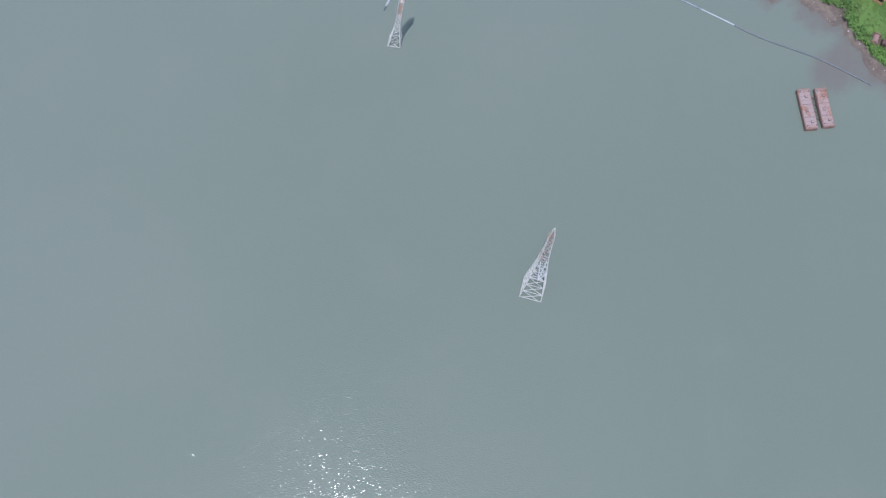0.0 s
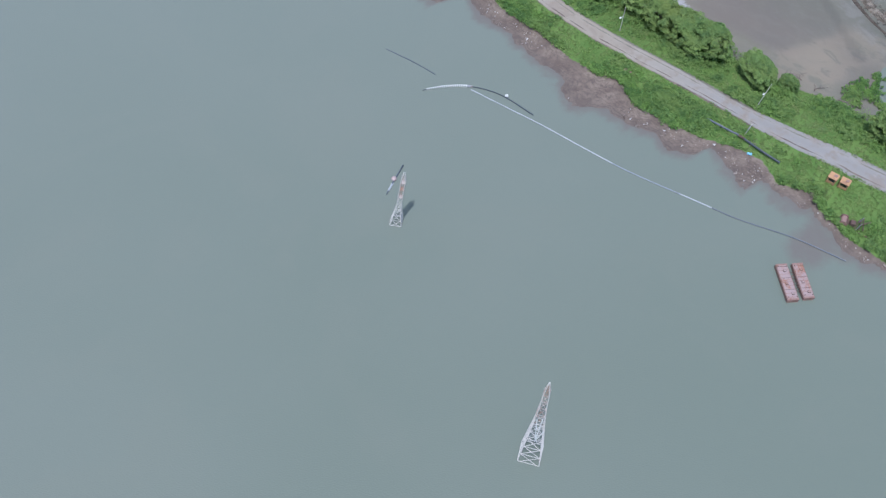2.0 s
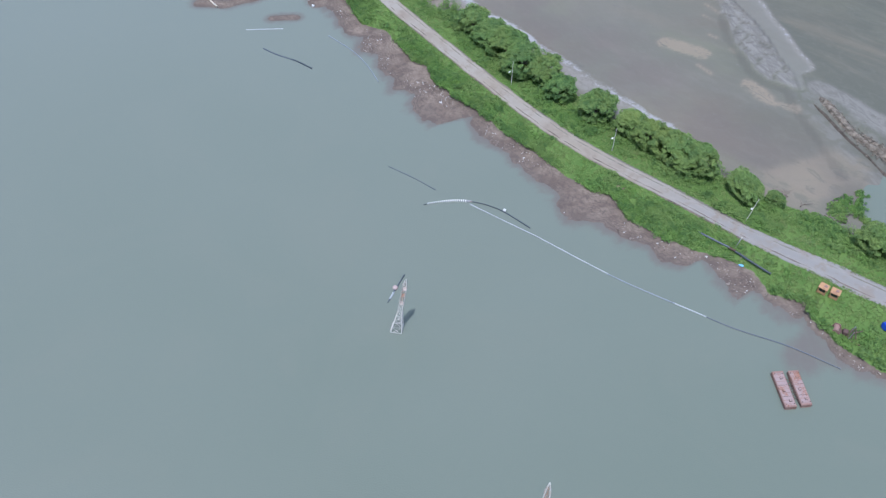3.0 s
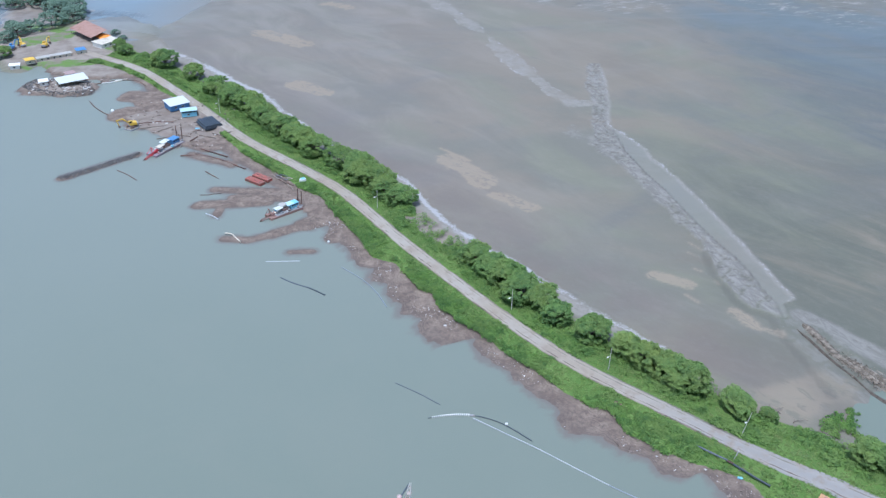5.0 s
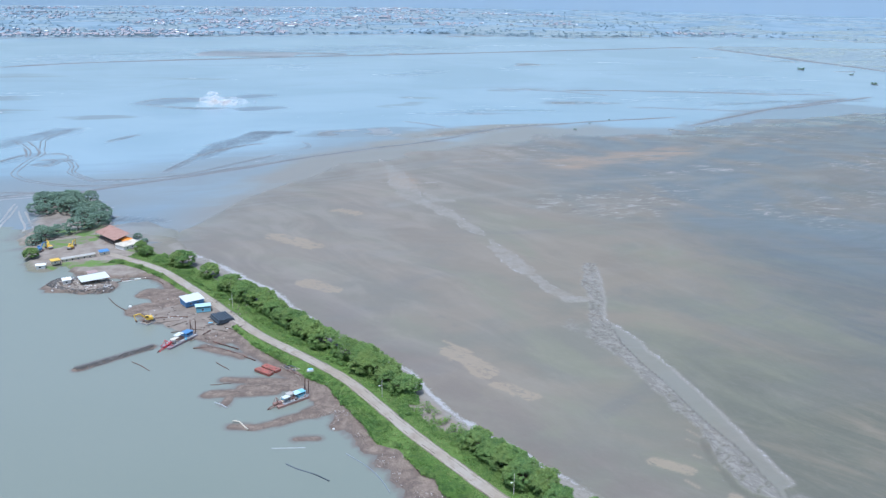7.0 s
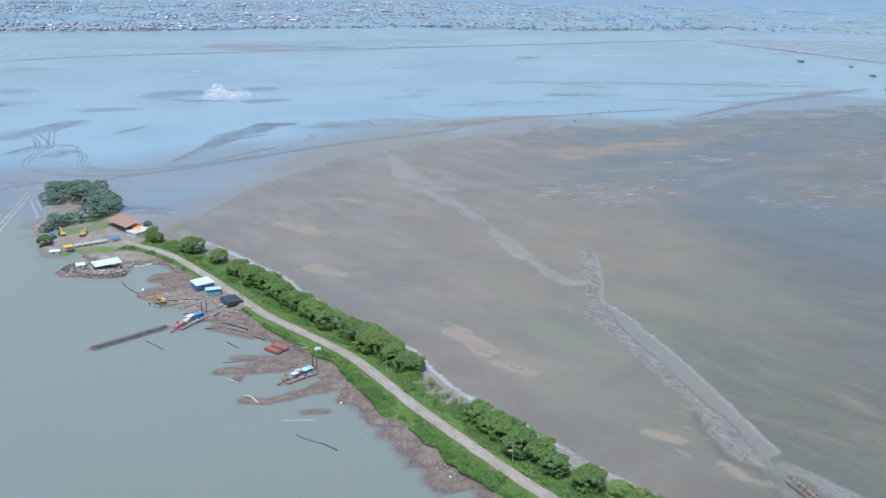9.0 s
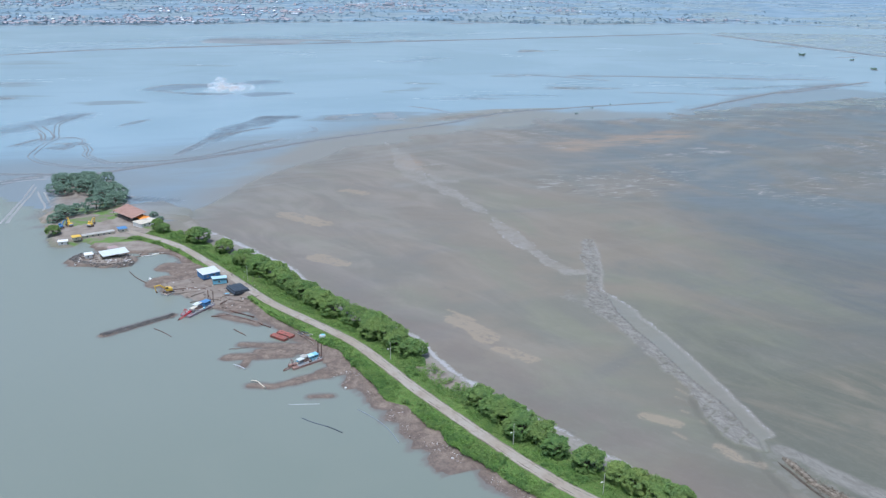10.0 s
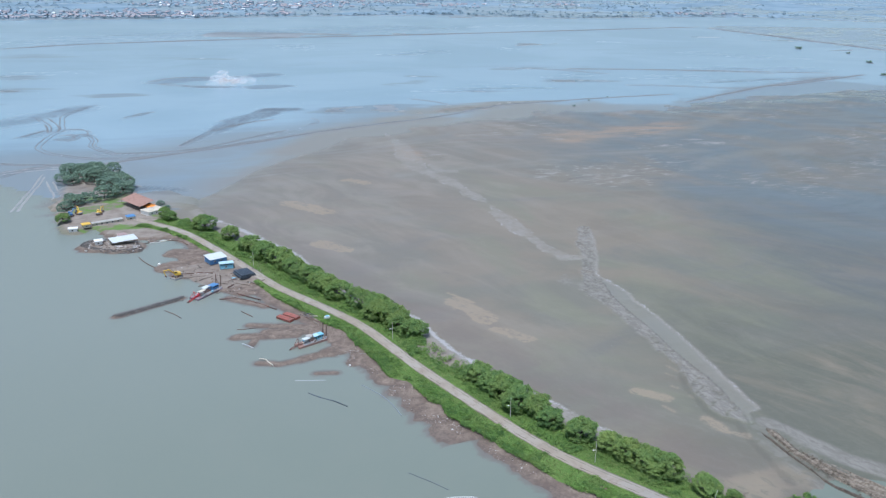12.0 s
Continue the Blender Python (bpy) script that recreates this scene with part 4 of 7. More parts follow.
TREES = [make_tree(11, "tree", 4.9, 6.9, SPREAD, M_LEAF), make_tree(12, "tree", 4.5, 6.0, SPREAD, M_LEAF), make_tree(13, "tree", 5.5, 7.4, SPREAD, M_LEAF),
         make_tree(14, "tree", 3.2, 5.0, SPREAD, M_LEAF, 9500)]
USED = set()


def plant(kind, x, y, turn, size, label=None, group="trees along the dike"):
    m = pose(x, y, height(x, y) - 0.05, 0, 0, turn) @ Matrix.Diagonal((size * random.uniform(0.85, 1.25), size * random.uniform(0.85, 1.25), size * random.uniform(0.78, 1.12), 1))
    if kind.name in USED:
        ob = copy_thing(kind, m)
        ob.matrix_basis = m
    else:
        USED.add(kind.name)
        ob = kind
        ob.matrix_basis = m
    tagged(ob, label or "", "tree", group)
    return ob


# arc length, distance from the road, kind, size
ROW = [(42, 13, 1, 1.25), (64, 15.5, 1, 1.0), (90, 14, 2, 0.95), (99, 16, 0, 1.0), (108, 15, 2, 0.9), (117, 17, 0, 1.0), (126, 16, 1, 1.1), (134, 17, 2, 0.85), (143, 16, 0, 1.0),
       (152, 16, 2, 0.9), (161, 15.5, 0, 1.0), (169, 14.5, 1, 1.1), (178, 14, 2, 0.92), (194, 12.5, 2, 0.9), (201, 15, 0, 1.0), (209, 11.5, 1, 1.15), (215, 14, 2, 0.95), (222, 12.5, 0, 1.0), (230, 14, 2, 0.9),
       (279, 12.5, 3, 1.1), (287, 13, 0, 0.9), (295, 12.5, 1, 1.05), (303, 11.5, 0, 0.95), (311, 13.5, 2, 0.75), (319, 11.5, 3, 1.1), (333, 13, 1, 0.95), (345, 14, 3, 1.15), (351, 13.5, 0, 0.85),
       (358, 12.8, 2, 0.82), (365, 12.5, 0, 0.95), (363, 9.5, 3, 0.8), (378, 12.8, 1, 0.85), (386, 14, 3, 0.55), (411, 14.5, 1, 0.9), (418, 13.0, 0, 0.8)]
for s, d, kind, size in ROW:
    (x, y), _ = on_road(s, d)
    plant(TREES[kind], x, y, random.uniform(0, 360), size * 1.2)

WOOD = [make_tree(21, "wood_tree", 6.0, 7.2, "dense dark green tree of the small wood beside the compound", M_LEAF_DARK, 19000, 0.16, 0.36, 1.2),
        make_tree(22, "wood_tree", 5.0, 6.2, "dense dark green tree of the small wood beside the compound", M_LEAF_DARK, 16000, 0.16, 0.36, 1.15)]
for n, (x, y) in enumerate([(-281, 482), (-270, 487), (-259, 480), (-249, 471), (-240, 466), (-232, 462), (-284, 497), (-277, 502), (-264, 498), (-252, 490), (-242, 480), (-285, 511), (-277, 516),
                            (-287, 504), (-270, 508), (-256, 505), (-262, 490), (-250, 480), (-236, 474), (-272, 475), (-228, 452), (-232, 446), (-236, 441), (-248, 424), (-243, 430), (-253, 430), (-250, 416), (-238, 388), (-184, 404), (-178, 398), (-197, 433), (-190, 425)]):
    leafy = n in (28, 29, 27)
    plant(TREES[1] if leafy else WOOD[n % 2], x, y, random.uniform(0, 360), random.uniform(1.1, 1.35) if n < 20 else random.uniform(0.9, 1.15) if n < 30 else 0.42, "rounded green tree beside the gravel compound" if leafy else None, "trees of the small wood")

# ---- grass, weeds and shrubs on the dike ----
def scatter_grass():
    rng = np.random.RandomState(3)
    xs, ys = [], []
    n = 66000
    s = rng.uniform(8, 475, n)
    d = rng.uniform(-20, 17, n)
    i = np.clip(np.searchsorted(RUN, s) - 1, 0, len(LEG) - 1)
    t = LEG[i] / LEN[i][:, None]
    p = LINE[i] + t * (s - RUN[i])[:, None] + d[:, None] * np.stack([-t[:, 1], t[:, 0]], 1)
    h, m, _, _ = terrain(p[:, 0], p[:, 1])
    keep = (m["grass"] > 0.45 + 0.3 * field(p[:, 0], p[:, 1], 6, 3)) & (h > 0.2)
    p, h = p[keep], h[keep]
    low = field(p[:, 0], p[:, 1], 7, 3, 0.5, 40.0)
    return p, h, low, rng


def grass_meshes():
    p, h, low, rng = scatter_grass()
    verge = np.abs(along(p[:, 0], p[:, 1])[1])
    low = low - 0.35 * (1 - smooth01(verge, 3.0, 6.0))
    short = low < 0.05
    for name, pick, size, rad, count, mat, label in (("grass", short, 0.13, 0.32, 6, M_GRASS, "bright green grass covering the dike's slopes"),
                                                     ("weeds", ~short, 0.20, 0.62, 15, M_SHRUB, "leafy green weeds and low shrubs on the dike")):
        c = np.c_[p[pick], h[pick] + 0.08 + (2.0 * np.clip(low[pick] - 0.05, 0, 1) if name == "weeds" else 0)]
        me = raw_mesh(name, *leaf_cloud(rng, c, np.full(len(c), rad), count, size, 0.75), mat)
        tagged(new(name, me), label, "grass", kind="stuff")


grass_meshes()


def undergrowth():
    """Dense shrubs in the shade along the tree rows."""
    rng = np.random.RandomState(9)
    c = []
    for s0, s1, n in ((84, 182, 420), (189, 236, 210), (272, 322, 300), (240, 270, 90), (329, 339, 40), (342, 372, 200), (405, 425, 120)):
        for _ in range(n):
            s, d = rng.uniform(s0, s1), rng.uniform(7.5, 17.5)
            (x, y), _a = on_road(s, d)
            c.append((x, y, 1.0 + 0.5 * rng.uniform() ** 2 * 2.2))
    me = raw_mesh("undergrowth", *leaf_cloud(rng, c, rng.uniform(0.7, 1.5, len(c)), 44, 0.2, 0.75), M_SHRUB)
    tagged(new("undergrowth", me), "dense green shrubs beneath the dike's trees", "shrubs", kind="stuff")


undergrowth()


def bank_bushes():
    """Leafy hummocks of weeds and vines that overhang the lake-side bank."""
    rng = np.random.RandomState(19)
    c, r = [], []
    for _ in range(2600):
        s = rng.uniform(135, 425)
        edge = float(np.interp(s, *zip(*GRASS_EDGE)))
        d = edge * (1 - 0.62 * rng.uniform() ** 1.6)
        (x, y), _a = on_road(s, -d)
        thick = float(field(np.array([x]), np.array([y]), 11, 3, 0.5, 44.0)[0])
        if 372 < s < 396 and d > 6:
            continue
        if d < 4.5 or thick < 0.02 + 0.3 * rng.uniform() - 0.25 * (d > edge - 2.0):
            continue
        c.append((x, y, 0.75 + 0.6 * rng.uniform() + 0.8 * max(thick, 0)))
        r.append(rng.uniform(0.45, 1.25))
    me = raw_mesh("bank_bushes", *leaf_cloud(rng, c, r, 60, 0.19, 0.8), M_SHRUB)
    tagged(new("bank_bushes", me), "bright green bushes and vines overhanging the muddy bank", "shrubs", kind="stuff")


bank_bushes()

# ---- ridges of silt that stand out of the pond, and the far dikes ----
M_RIDGE = Mat("ridge_silt", 0.75)
_p = M_RIDGE.place()
M_RIDGE.colour(M_RIDGE.mix(M_RIDGE.noise(_p, 0.25, 4), (0.120, 0.130, 0.135), (0.210, 0.220, 0.225))).bump(M_RIDGE.noise(_p, 1.2, 4), 0.5, 0.3)
M_RIDGE = M_RIDGE.m


def ridge(name, points, half, top, label, step=4.0, seed=0, gap=-0.9, material=None):
    """A low uneven bank along a line."""
    line = glide(np.array(points, float), step)
    t = np.gradient(line, axis=0)
    t /= np.linalg.norm(t, axis=1)[:, None] + 1e-9
    nrm = np.stack([-t[:, 1], t[:, 0]], 1)
    line = line + nrm * (half * 0.9 * field(line[:, 0], line[:, 1], half * 14, 3, 0.5, seed + 1.0))[:, None]
    cols = np.array([-1.0, -0.55, -0.15, 0.2, 0.6, 1.0])
    prof = np.array([-0.25, 0.5, 1.0, 0.9, 0.45, -0.25])
    var = field(line[:, 0], line[:, 1], half * 5, 3, 0.55, seed + 7.0)
    wide = half * (1 + 0.5 * field(line[:, 0], line[:, 1], half * 8, 2, 0.5, seed + 3.0))
    ends = np.minimum(1, np.minimum(np.arange(len(line)), np.arange(len(line))[::-1]) / 6 + 0.1)
    x = line[:, :1] + nrm[:, :1] * cols * wide[:, None]
    y = line[:, 1:] + nrm[:, 1:] * cols * wide[:, None]
    rise = np.where(var > gap, 0.75 + 0.5 * var, -0.3) * ends
    z = top * prof[None, :] * rise[:, None] - 0.02
    n, m = x.shape
    i = np.arange(n * m).reshape(n, m)
    me = raw_mesh(name, np.stack([x, y, z], -1).reshape(-1, 3), np.stack([i[:-1, :-1], i[:-1, 1:], i[1:, 1:], i[1:, :-1]], -1).reshape(-1, 4), material or M_RIDGE, True)
    return tagged(new(name, me), label, "mud bank", kind="structure")


LOW = "low dark bank of silt standing out of the pale water"
ridge("mud_ridge", [(-300, 520), (-274, 548), (-206, 613), (-125, 703), (-34, 780), (37, 863), (237, 963)], 3.2, 0.9, LOW, seed=1)
ridge("mud_ridge", [(240, 902), (300, 970), (380, 1054), (519, 1170)], 4.5, 1.2, LOW, seed=2)
ridge("mud_ridge", [(380, 1050), (440, 1090), (560, 1190)], 4.0, 1.2, LOW, seed=3)
ridge("mud_ridge", [(131, 1206), (330, 1211), (515, 1202)], 3.5, 0.8, LOW, seed=4)
ridge("far_dike", FAR_DYKE[1:8], 6.0, 2.0, "long dark dike across the far water", 12, seed=5)
ridge("far_dike", [(x, y) for y, x in EAST_DYKE[1:5]], 7.0, 2.2, "long dark dike beside the far fields", 12, seed=6)
M_SPOIL = Mat("spoil_earth", 0.9)
_p = M_SPOIL.place()
M_SPOIL.colour(M_SPOIL.mix(M_SPOIL.ramp(M_SPOIL.noise(_p, 0.9, 5, 0.65), 0.35, 0.65), (0.125, 0.102, 0.078), (0.285, 0.242, 0.190))).bump(M_SPOIL.noise(_p, 2.0, 5, 0.7), 0.8, 0.4)
M_SPOIL = M_SPOIL.m
M_WALL = Mat("wall_earth", 0.9)
_p = M_WALL.place()
M_WALL.colour(M_WALL.mix(M_WALL.ramp(M_WALL.noise(_p, 1.2, 5, 0.65), 0.35, 0.65), (0.060, 0.047, 0.036), (0.125, 0.100, 0.078))).bump(M_WALL.noise(_p, 2.0, 5, 0.7), 0.8, 0.4)
M_WALL = M_WALL.m
SPOIL = "rough sandy bank of dredged earth beside the channel"
ridge("spoil_bank", [(100.1, 176), (101.2, 171), (102.8, 166), (105.2, 158.3), (108.3, 152), (110.9, 145.5), (115.4, 139.4), (124, 131), (140, 119)], 0.9, 0.9, "dark eroded wall of earth beside the channel", 0.6, 91, -2, M_WALL)
ridge("spoil_bank", [(102.6, 176), (104.6, 169), (107.2, 161), (110.6, 154.5), (114.2, 148), (119.5, 141.5), (128, 133), (146, 119)], 2.1, 1.25, SPOIL, 0.6, 95, -2, M_SPOIL)
ridge("spoil_bank", [(109.5, 160), (113.5, 154), (117.6, 148), (123, 141.5), (132, 133.5), (152, 118)], 2.3, 1.5, SPOIL, 0.6, 98, -2, M_SPOIL)
ridge("spoil_bank", [(114, 156), (119, 149.5), (127, 141), (160, 117)], 1.9, 1.1, SPOIL, 0.6, 101, -2, M_SPOIL)
# rough clods over the bank
clod = np.random.RandomState(58)
u = clod.uniform(0, 1, 1500) ** 0.7
cx = np.interp(u, [0, 0.2, 0.45, 0.7, 1], [103, 107, 112.5, 122, 140]) + clod.normal(0, 1.0, 1500) * (0.8 + 1.6 * u)
cy = np.interp(u, [0, 0.2, 0.45, 0.7, 1], [175, 162, 151.5, 140, 125]) + clod.normal(0, 0.8, 1500) * (0.8 + 1.6 * u)
CLODS = np.c_[cx, cy], clod.uniform(0.05, 0.2, 1500)
SWIRL = [([(-336, 485), (-331, 505), (-320, 524), (-300, 538)], 1.2, 2), ([(-352, 474), (-346, 498), (-333, 518), (-312, 538)], 1.1, 2), ([(-430, 560), (-385, 545), (-345, 534), (-300, 538)], 1.2, 3),
         ([(-268, 563), (-296, 560), (-323, 568), (-343, 580), (-358, 600), (-368, 640), (-372, 672), (-385, 700), (-404, 750), (-398, 812)], 1.5, 2), ([(-281, 574), (-313, 602), (-322, 625), (-335, 646), (-346, 655)], 1.3, 3),
         ([(-360, 631), (-345, 626), (-344, 640), (-356, 649), (-363, 643)], 1.6, 2), ([(-372, 672), (-358, 676), (-345, 668), (-338, 652)], 1.1, 2), ([(-375, 660), (-390, 690), (-420, 730)], 1.8, 3), ([(-395, 630), (-388, 650), (-384, 672)], 1.4, 2),
         ([(-275, 561), (-250, 575), (-230, 593), (-195, 631), (-139, 686)], 1.2, 2), ([(-290, 579), (-254, 587), (-225, 606), (-199, 647), (-171, 693)], 1.1, 2), ([(-244, 609), (-240, 650), (-235, 687), (-215, 725), (-194, 748)], 1.1, 3),
         ([(-342, 735), (-327, 776)], 1.8, 2), ([(-77, 892), (-50, 876), (-28, 856)], 1.4, 2), ([(-160, 760), (-150, 735), (-158, 715)], 1.0, 2),
         ([(-409, 992), (-398, 1031), (-364, 1041), (-342, 1028)], 3.0, 2), ([(-393, 979), (-345, 960), (-315, 956)], 3.0, 2), ([(126, 1194), (214, 1213), (294, 1204), (374, 1202), (432, 1185)], 2.2, 2), ([(193, 1039), (257, 1037), (324, 1025), (359, 1024)], 2.6, 2), ([(30, 1210), (120, 1190), (190, 1150)], 2.0, 2)]
strand = np.random.RandomState(41)
for n, (points, half, count) in enumerate(SWIRL):
    # each swirl is a few broken strands side by side
    p = np.array(points, float)
    t = np.gradient(p, axis=0)
    nrm = np.stack([-t[:, 1], t[:, 0]], 1) / (np.linalg.norm(t, axis=1)[:, None] + 1e-9)
    for k in range(count):
        shift = half * 2.4 * (k - (count - 1) / 2 + strand.uniform(-0.35, 0.35))
        ridge("mud_ridge", p + nrm * shift, half * strand.uniform(0.35, 0.7), 0.40, LOW, seed=20 + 3 * n + 31 * k, step=2.0, gap=-0.42)
M_TRACK = Mat("pale_silt", 0.7)
_p = M_TRACK.place()
M_TRACK.colour(M_TRACK.mix(M_TRACK.noise(_p, 0.3, 4), (0.24, 0.24, 0.235), (0.33, 0.33, 0.325))).bump(M_TRACK.noise(_p, 1.0, 4), 0.4, 0.2)
M_TRACK = M_TRACK.m
PALE = "pale raised line of silt in the shallow water"
for n, points in enumerate(([(-309, 506), (-300, 478), (-293, 452), (-287, 430), (-282, 410)], [(-304, 500), (-297, 478), (-290, 452), (-283, 428), (-279, 412)], [(-297, 488), (-285, 468), (-276, 455), (-270, 440)],
                            [(-292, 486), (-279, 466), (-270, 453), (-265, 440)], [(-350, 500), (-325, 522), (-300, 533)], [(-346, 494), (-322, 515), (-298, 526)])):
    ridge("silt_line", points, 0.9, 0.3, PALE, 2.0, 200 + 5 * n, -0.8, M_TRACK)

# ---- far bank: the hazy town among trees, haze put into its colours ----
# wall and roof colours are shifted towards pale blue for aerial haze
M_HAZY_WALLS = Mat("town_walls", 0.85)
M_HAZY_WALLS.colour(M_HAZY_WALLS.mix(M_HAZY_WALLS.ramp(M_HAZY_WALLS.island(), 0.6, 0.95), (0.330, 0.400, 0.460), (0.52, 0.58, 0.64)))
M_HAZY_WALLS = M_HAZY_WALLS.m
M_HAZY_ROOFS = Mat("town_roofs", 0.85)
_r = M_HAZY_ROOFS.island()
_c = M_HAZY_ROOFS.mix(M_HAZY_ROOFS.ramp(_r, 0.40, 0.44), (0.335, 0.305, 0.330), (0.255, 0.305, 0.350))
_c = M_HAZY_ROOFS.mix(M_HAZY_ROOFS.ramp(_r, 0.72, 0.74), _c, (0.390, 0.335, 0.335))
M_HAZY_ROOFS.colour(M_HAZY_ROOFS.mix(M_HAZY_ROOFS.ramp(_r, 0.95, 0.96), _c, (0.80, 0.84, 0.88)))
M_HAZY_ROOFS = M_HAZY_ROOFS.m
# distance haze is blended into these leaf colours, paler and bluer than near foliage
M_HAZY_LEAF = leaf_material("hazy_far_leaves", (0.270, 0.362, 0.420), (0.285, 0.380, 0.435), (0.300, 0.395, 0.450))
M_HAZY_CANOPY = Mat("hazy_canopy_leaves", 0.9, spec=0.1)
_p = M_HAZY_CANOPY.place()
M_HAZY_CANOPY.colour(M_HAZY_CANOPY.mix(M_HAZY_CANOPY.ramp(M_HAZY_CANOPY.noise(_p, 0.007, 6, 0.68), 0.40, 0.60), (0.170, 0.245, 0.300), (0.245, 0.328, 0.390)))
M_HAZY_CANOPY = M_HAZY_CANOPY.m


def past_bank(rng, n, power, margin, deep=2250):
    """Random places on the land past the far bank, thinning with distance."""
    x = rng.uniform(-2100, 2500, n)
    y = np.interp(x, *zip(*FAR_BANK)) + margin + deep * rng.uniform(0, 1, n) ** power
    return x, y


def town():
    rng = np.random.RandomState(5)
    x, y = past_bank(rng, 9500, 1.5, 34)
    crowd = field(x, y, 330, 4, 0.6, 50.0) + 0.25 * field(x, y, 60, 2, 0.5, 52.0)
    keep = (crowd > 0.0 + 0.00034 * np.maximum(x + 500, 0)) & (y < 4750)
    x, y = x[keep], y[keep]
    n = len(x)
    w, l, hgt = rng.uniform(2.4, 4.8, n), rng.uniform(3, 6.5, n), rng.uniform(2.6, 4.2, n)
    big = rng.uniform(0, 1, n) > 0.985
    w, l, hgt = np.where(big, w * 4.0, w), np.where(big, l * 3, l), np.where(big, 7, hgt)
    cx = np.array([-1, 1, 1, -1, -1, 1, 1, -1])
    cy = np.array([-1, -1, 1, 1, -1, -1, 1, 1])
    cz = np.array([0, 0, 0, 0, 1, 1, 1, 1])
    v = np.stack([x[:, None] + w[:, None] * cx, y[:, None] + l[:, None] * cy, 1.3 + hgt[:, None] * cz], -1)
    f = np.array([(0, 1, 5, 4), (1, 2, 6, 5), (2, 3, 7, 6), (3, 0, 4, 7)])
    me = raw_mesh("town_walls", v.reshape(-1, 3), (np.arange(n)[:, None, None] * 8 + f).reshape(-1, 4), M_HAZY_WALLS)
    tagged(new("town_walls", me), "house walls of a distant town, paled by haze in their colour", "houses", kind="stuff")
    # ridges across the view on half of the roofs
    rx, ry = np.array([-1.1, 1.1, 1.1, -1.1, -1.1, 1.1]), np.array([-1.1, -1.1, 1.1, 1.1, 0, 0])
    rise = np.where(big, 1.5, 2.0)
    v = np.stack([x[:, None] + w[:, None] * rx, y[:, None] + l[:, None] * ry, 1.25 + hgt[:, None] + rise[:, None] * np.array([0, 0, 0, 0, 1, 1])], -1)
    f = np.array([(0, 1, 5, 4), (2, 3, 4, 5)])
    me = raw_mesh("town_roofs", v.reshape(-1, 3), (np.arange(n)[:, None, None] * 6 + f).reshape(-1, 4), M_HAZY_ROOFS)
    tagged(new("town_roofs", me), "red, grey and pale roofs of a distant town, haze in their colour", "houses", kind="stuff")
    x, y = past_bank(rng, 3000, 1.4, 10)
    ok = (y < 4780) & (field(x, y, 200, 3, 0.6, 54.0) > -0.3 + 0.0004 * np.maximum(x, 0))
    x, y = x[ok], y[ok]
    front = rng.uniform(-2100, 900, 300)
    x, y = np.r_[x, front], np.r_[y, np.interp(front, *zip(*FAR_BANK)) + 16 + rng.uniform(-3, 14, 300)]
    c = np.c_[x, y, rng.uniform(2, 4.5, len(x))]
    me = raw_mesh("far_trees", *leaf_cloud(rng, c, rng.uniform(3, 6.5, len(x)), 14, 2.4, 0.5), M_HAZY_LEAF)
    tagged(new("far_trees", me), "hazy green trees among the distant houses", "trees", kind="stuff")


town()


def far_canopy():
    """The low rolling ground of gardens and fields between the houses."""
    x, y = np.meshgrid(np.arange(-2400, 2700, 15.0), np.arange(0, 2420, 13.0))
    y = y + np.interp(x, *zip(*FAR_BANK)) + 8
    y = np.minimum(y, 4790)
    z = 0.6 + 1.6 * smooth01(field(x, y, 150, 4, 0.6, 90.0), -0.5, 0.4) + 0.8 * field(x, y, 30, 2, 0.5, 92.0)
    z = np.where(y - np.interp(x, *zip(*FAR_BANK)) < 12, -1.0, z)
    i = np.arange(x.size).reshape(x.shape)
    me = raw_mesh("far_canopy", np.stack([x, y, z], -1).reshape(-1, 3), np.stack([i[:-1, :-1], i[:-1, 1:], i[1:, 1:], i[1:, :-1]], -1).reshape(-1, 4), M_HAZY_CANOPY, True)
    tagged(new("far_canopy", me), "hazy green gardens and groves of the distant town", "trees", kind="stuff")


far_canopy()

# plain hazy distance behind the town: haze as flat colour plus a faint glow
M_HAZE = Mat("glowing_haze", 1.0, spec=0.0).colour((0.34, 0.42, 0.49))
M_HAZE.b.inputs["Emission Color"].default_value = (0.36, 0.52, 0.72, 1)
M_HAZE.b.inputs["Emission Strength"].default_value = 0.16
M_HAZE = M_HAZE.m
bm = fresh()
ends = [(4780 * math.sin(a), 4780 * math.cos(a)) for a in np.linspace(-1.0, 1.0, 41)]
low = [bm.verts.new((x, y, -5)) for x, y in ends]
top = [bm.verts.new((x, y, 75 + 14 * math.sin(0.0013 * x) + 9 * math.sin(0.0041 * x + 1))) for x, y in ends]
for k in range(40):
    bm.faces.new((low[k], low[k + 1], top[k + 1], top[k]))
tagged(mesh_object("backdrop", bm, M_HAZE), "faintly glowing pale blue haze backdrop behind the town", "distance", kind="structure")

# ---- paints and stuffs of the things ----
M_GALV = painted("galvanised_steel", (0.70, 0.66, 0.62), 0.5, (0.46, 0.32, 0.25), 0.12)
M_GALV_RUST = painted("rusting_lattice", (0.58, 0.50, 0.46), 0.6, (0.38, 0.19, 0.12), 0.5)
M_RUST = painted("rusty_deck", (0.31, 0.190, 0.160), 0.8, (0.20, 0.10, 0.07), 0.4)
M_RUST_PALE = painted("worn_deck_plate", (0.36, 0.270, 0.258), 0.75, (0.30, 0.15, 0.10), 0.4)
M_RUST_DARK = painted("dark_rust", (0.115, 0.070, 0.058), 0.85, (0.20, 0.10, 0.07), 0.4)
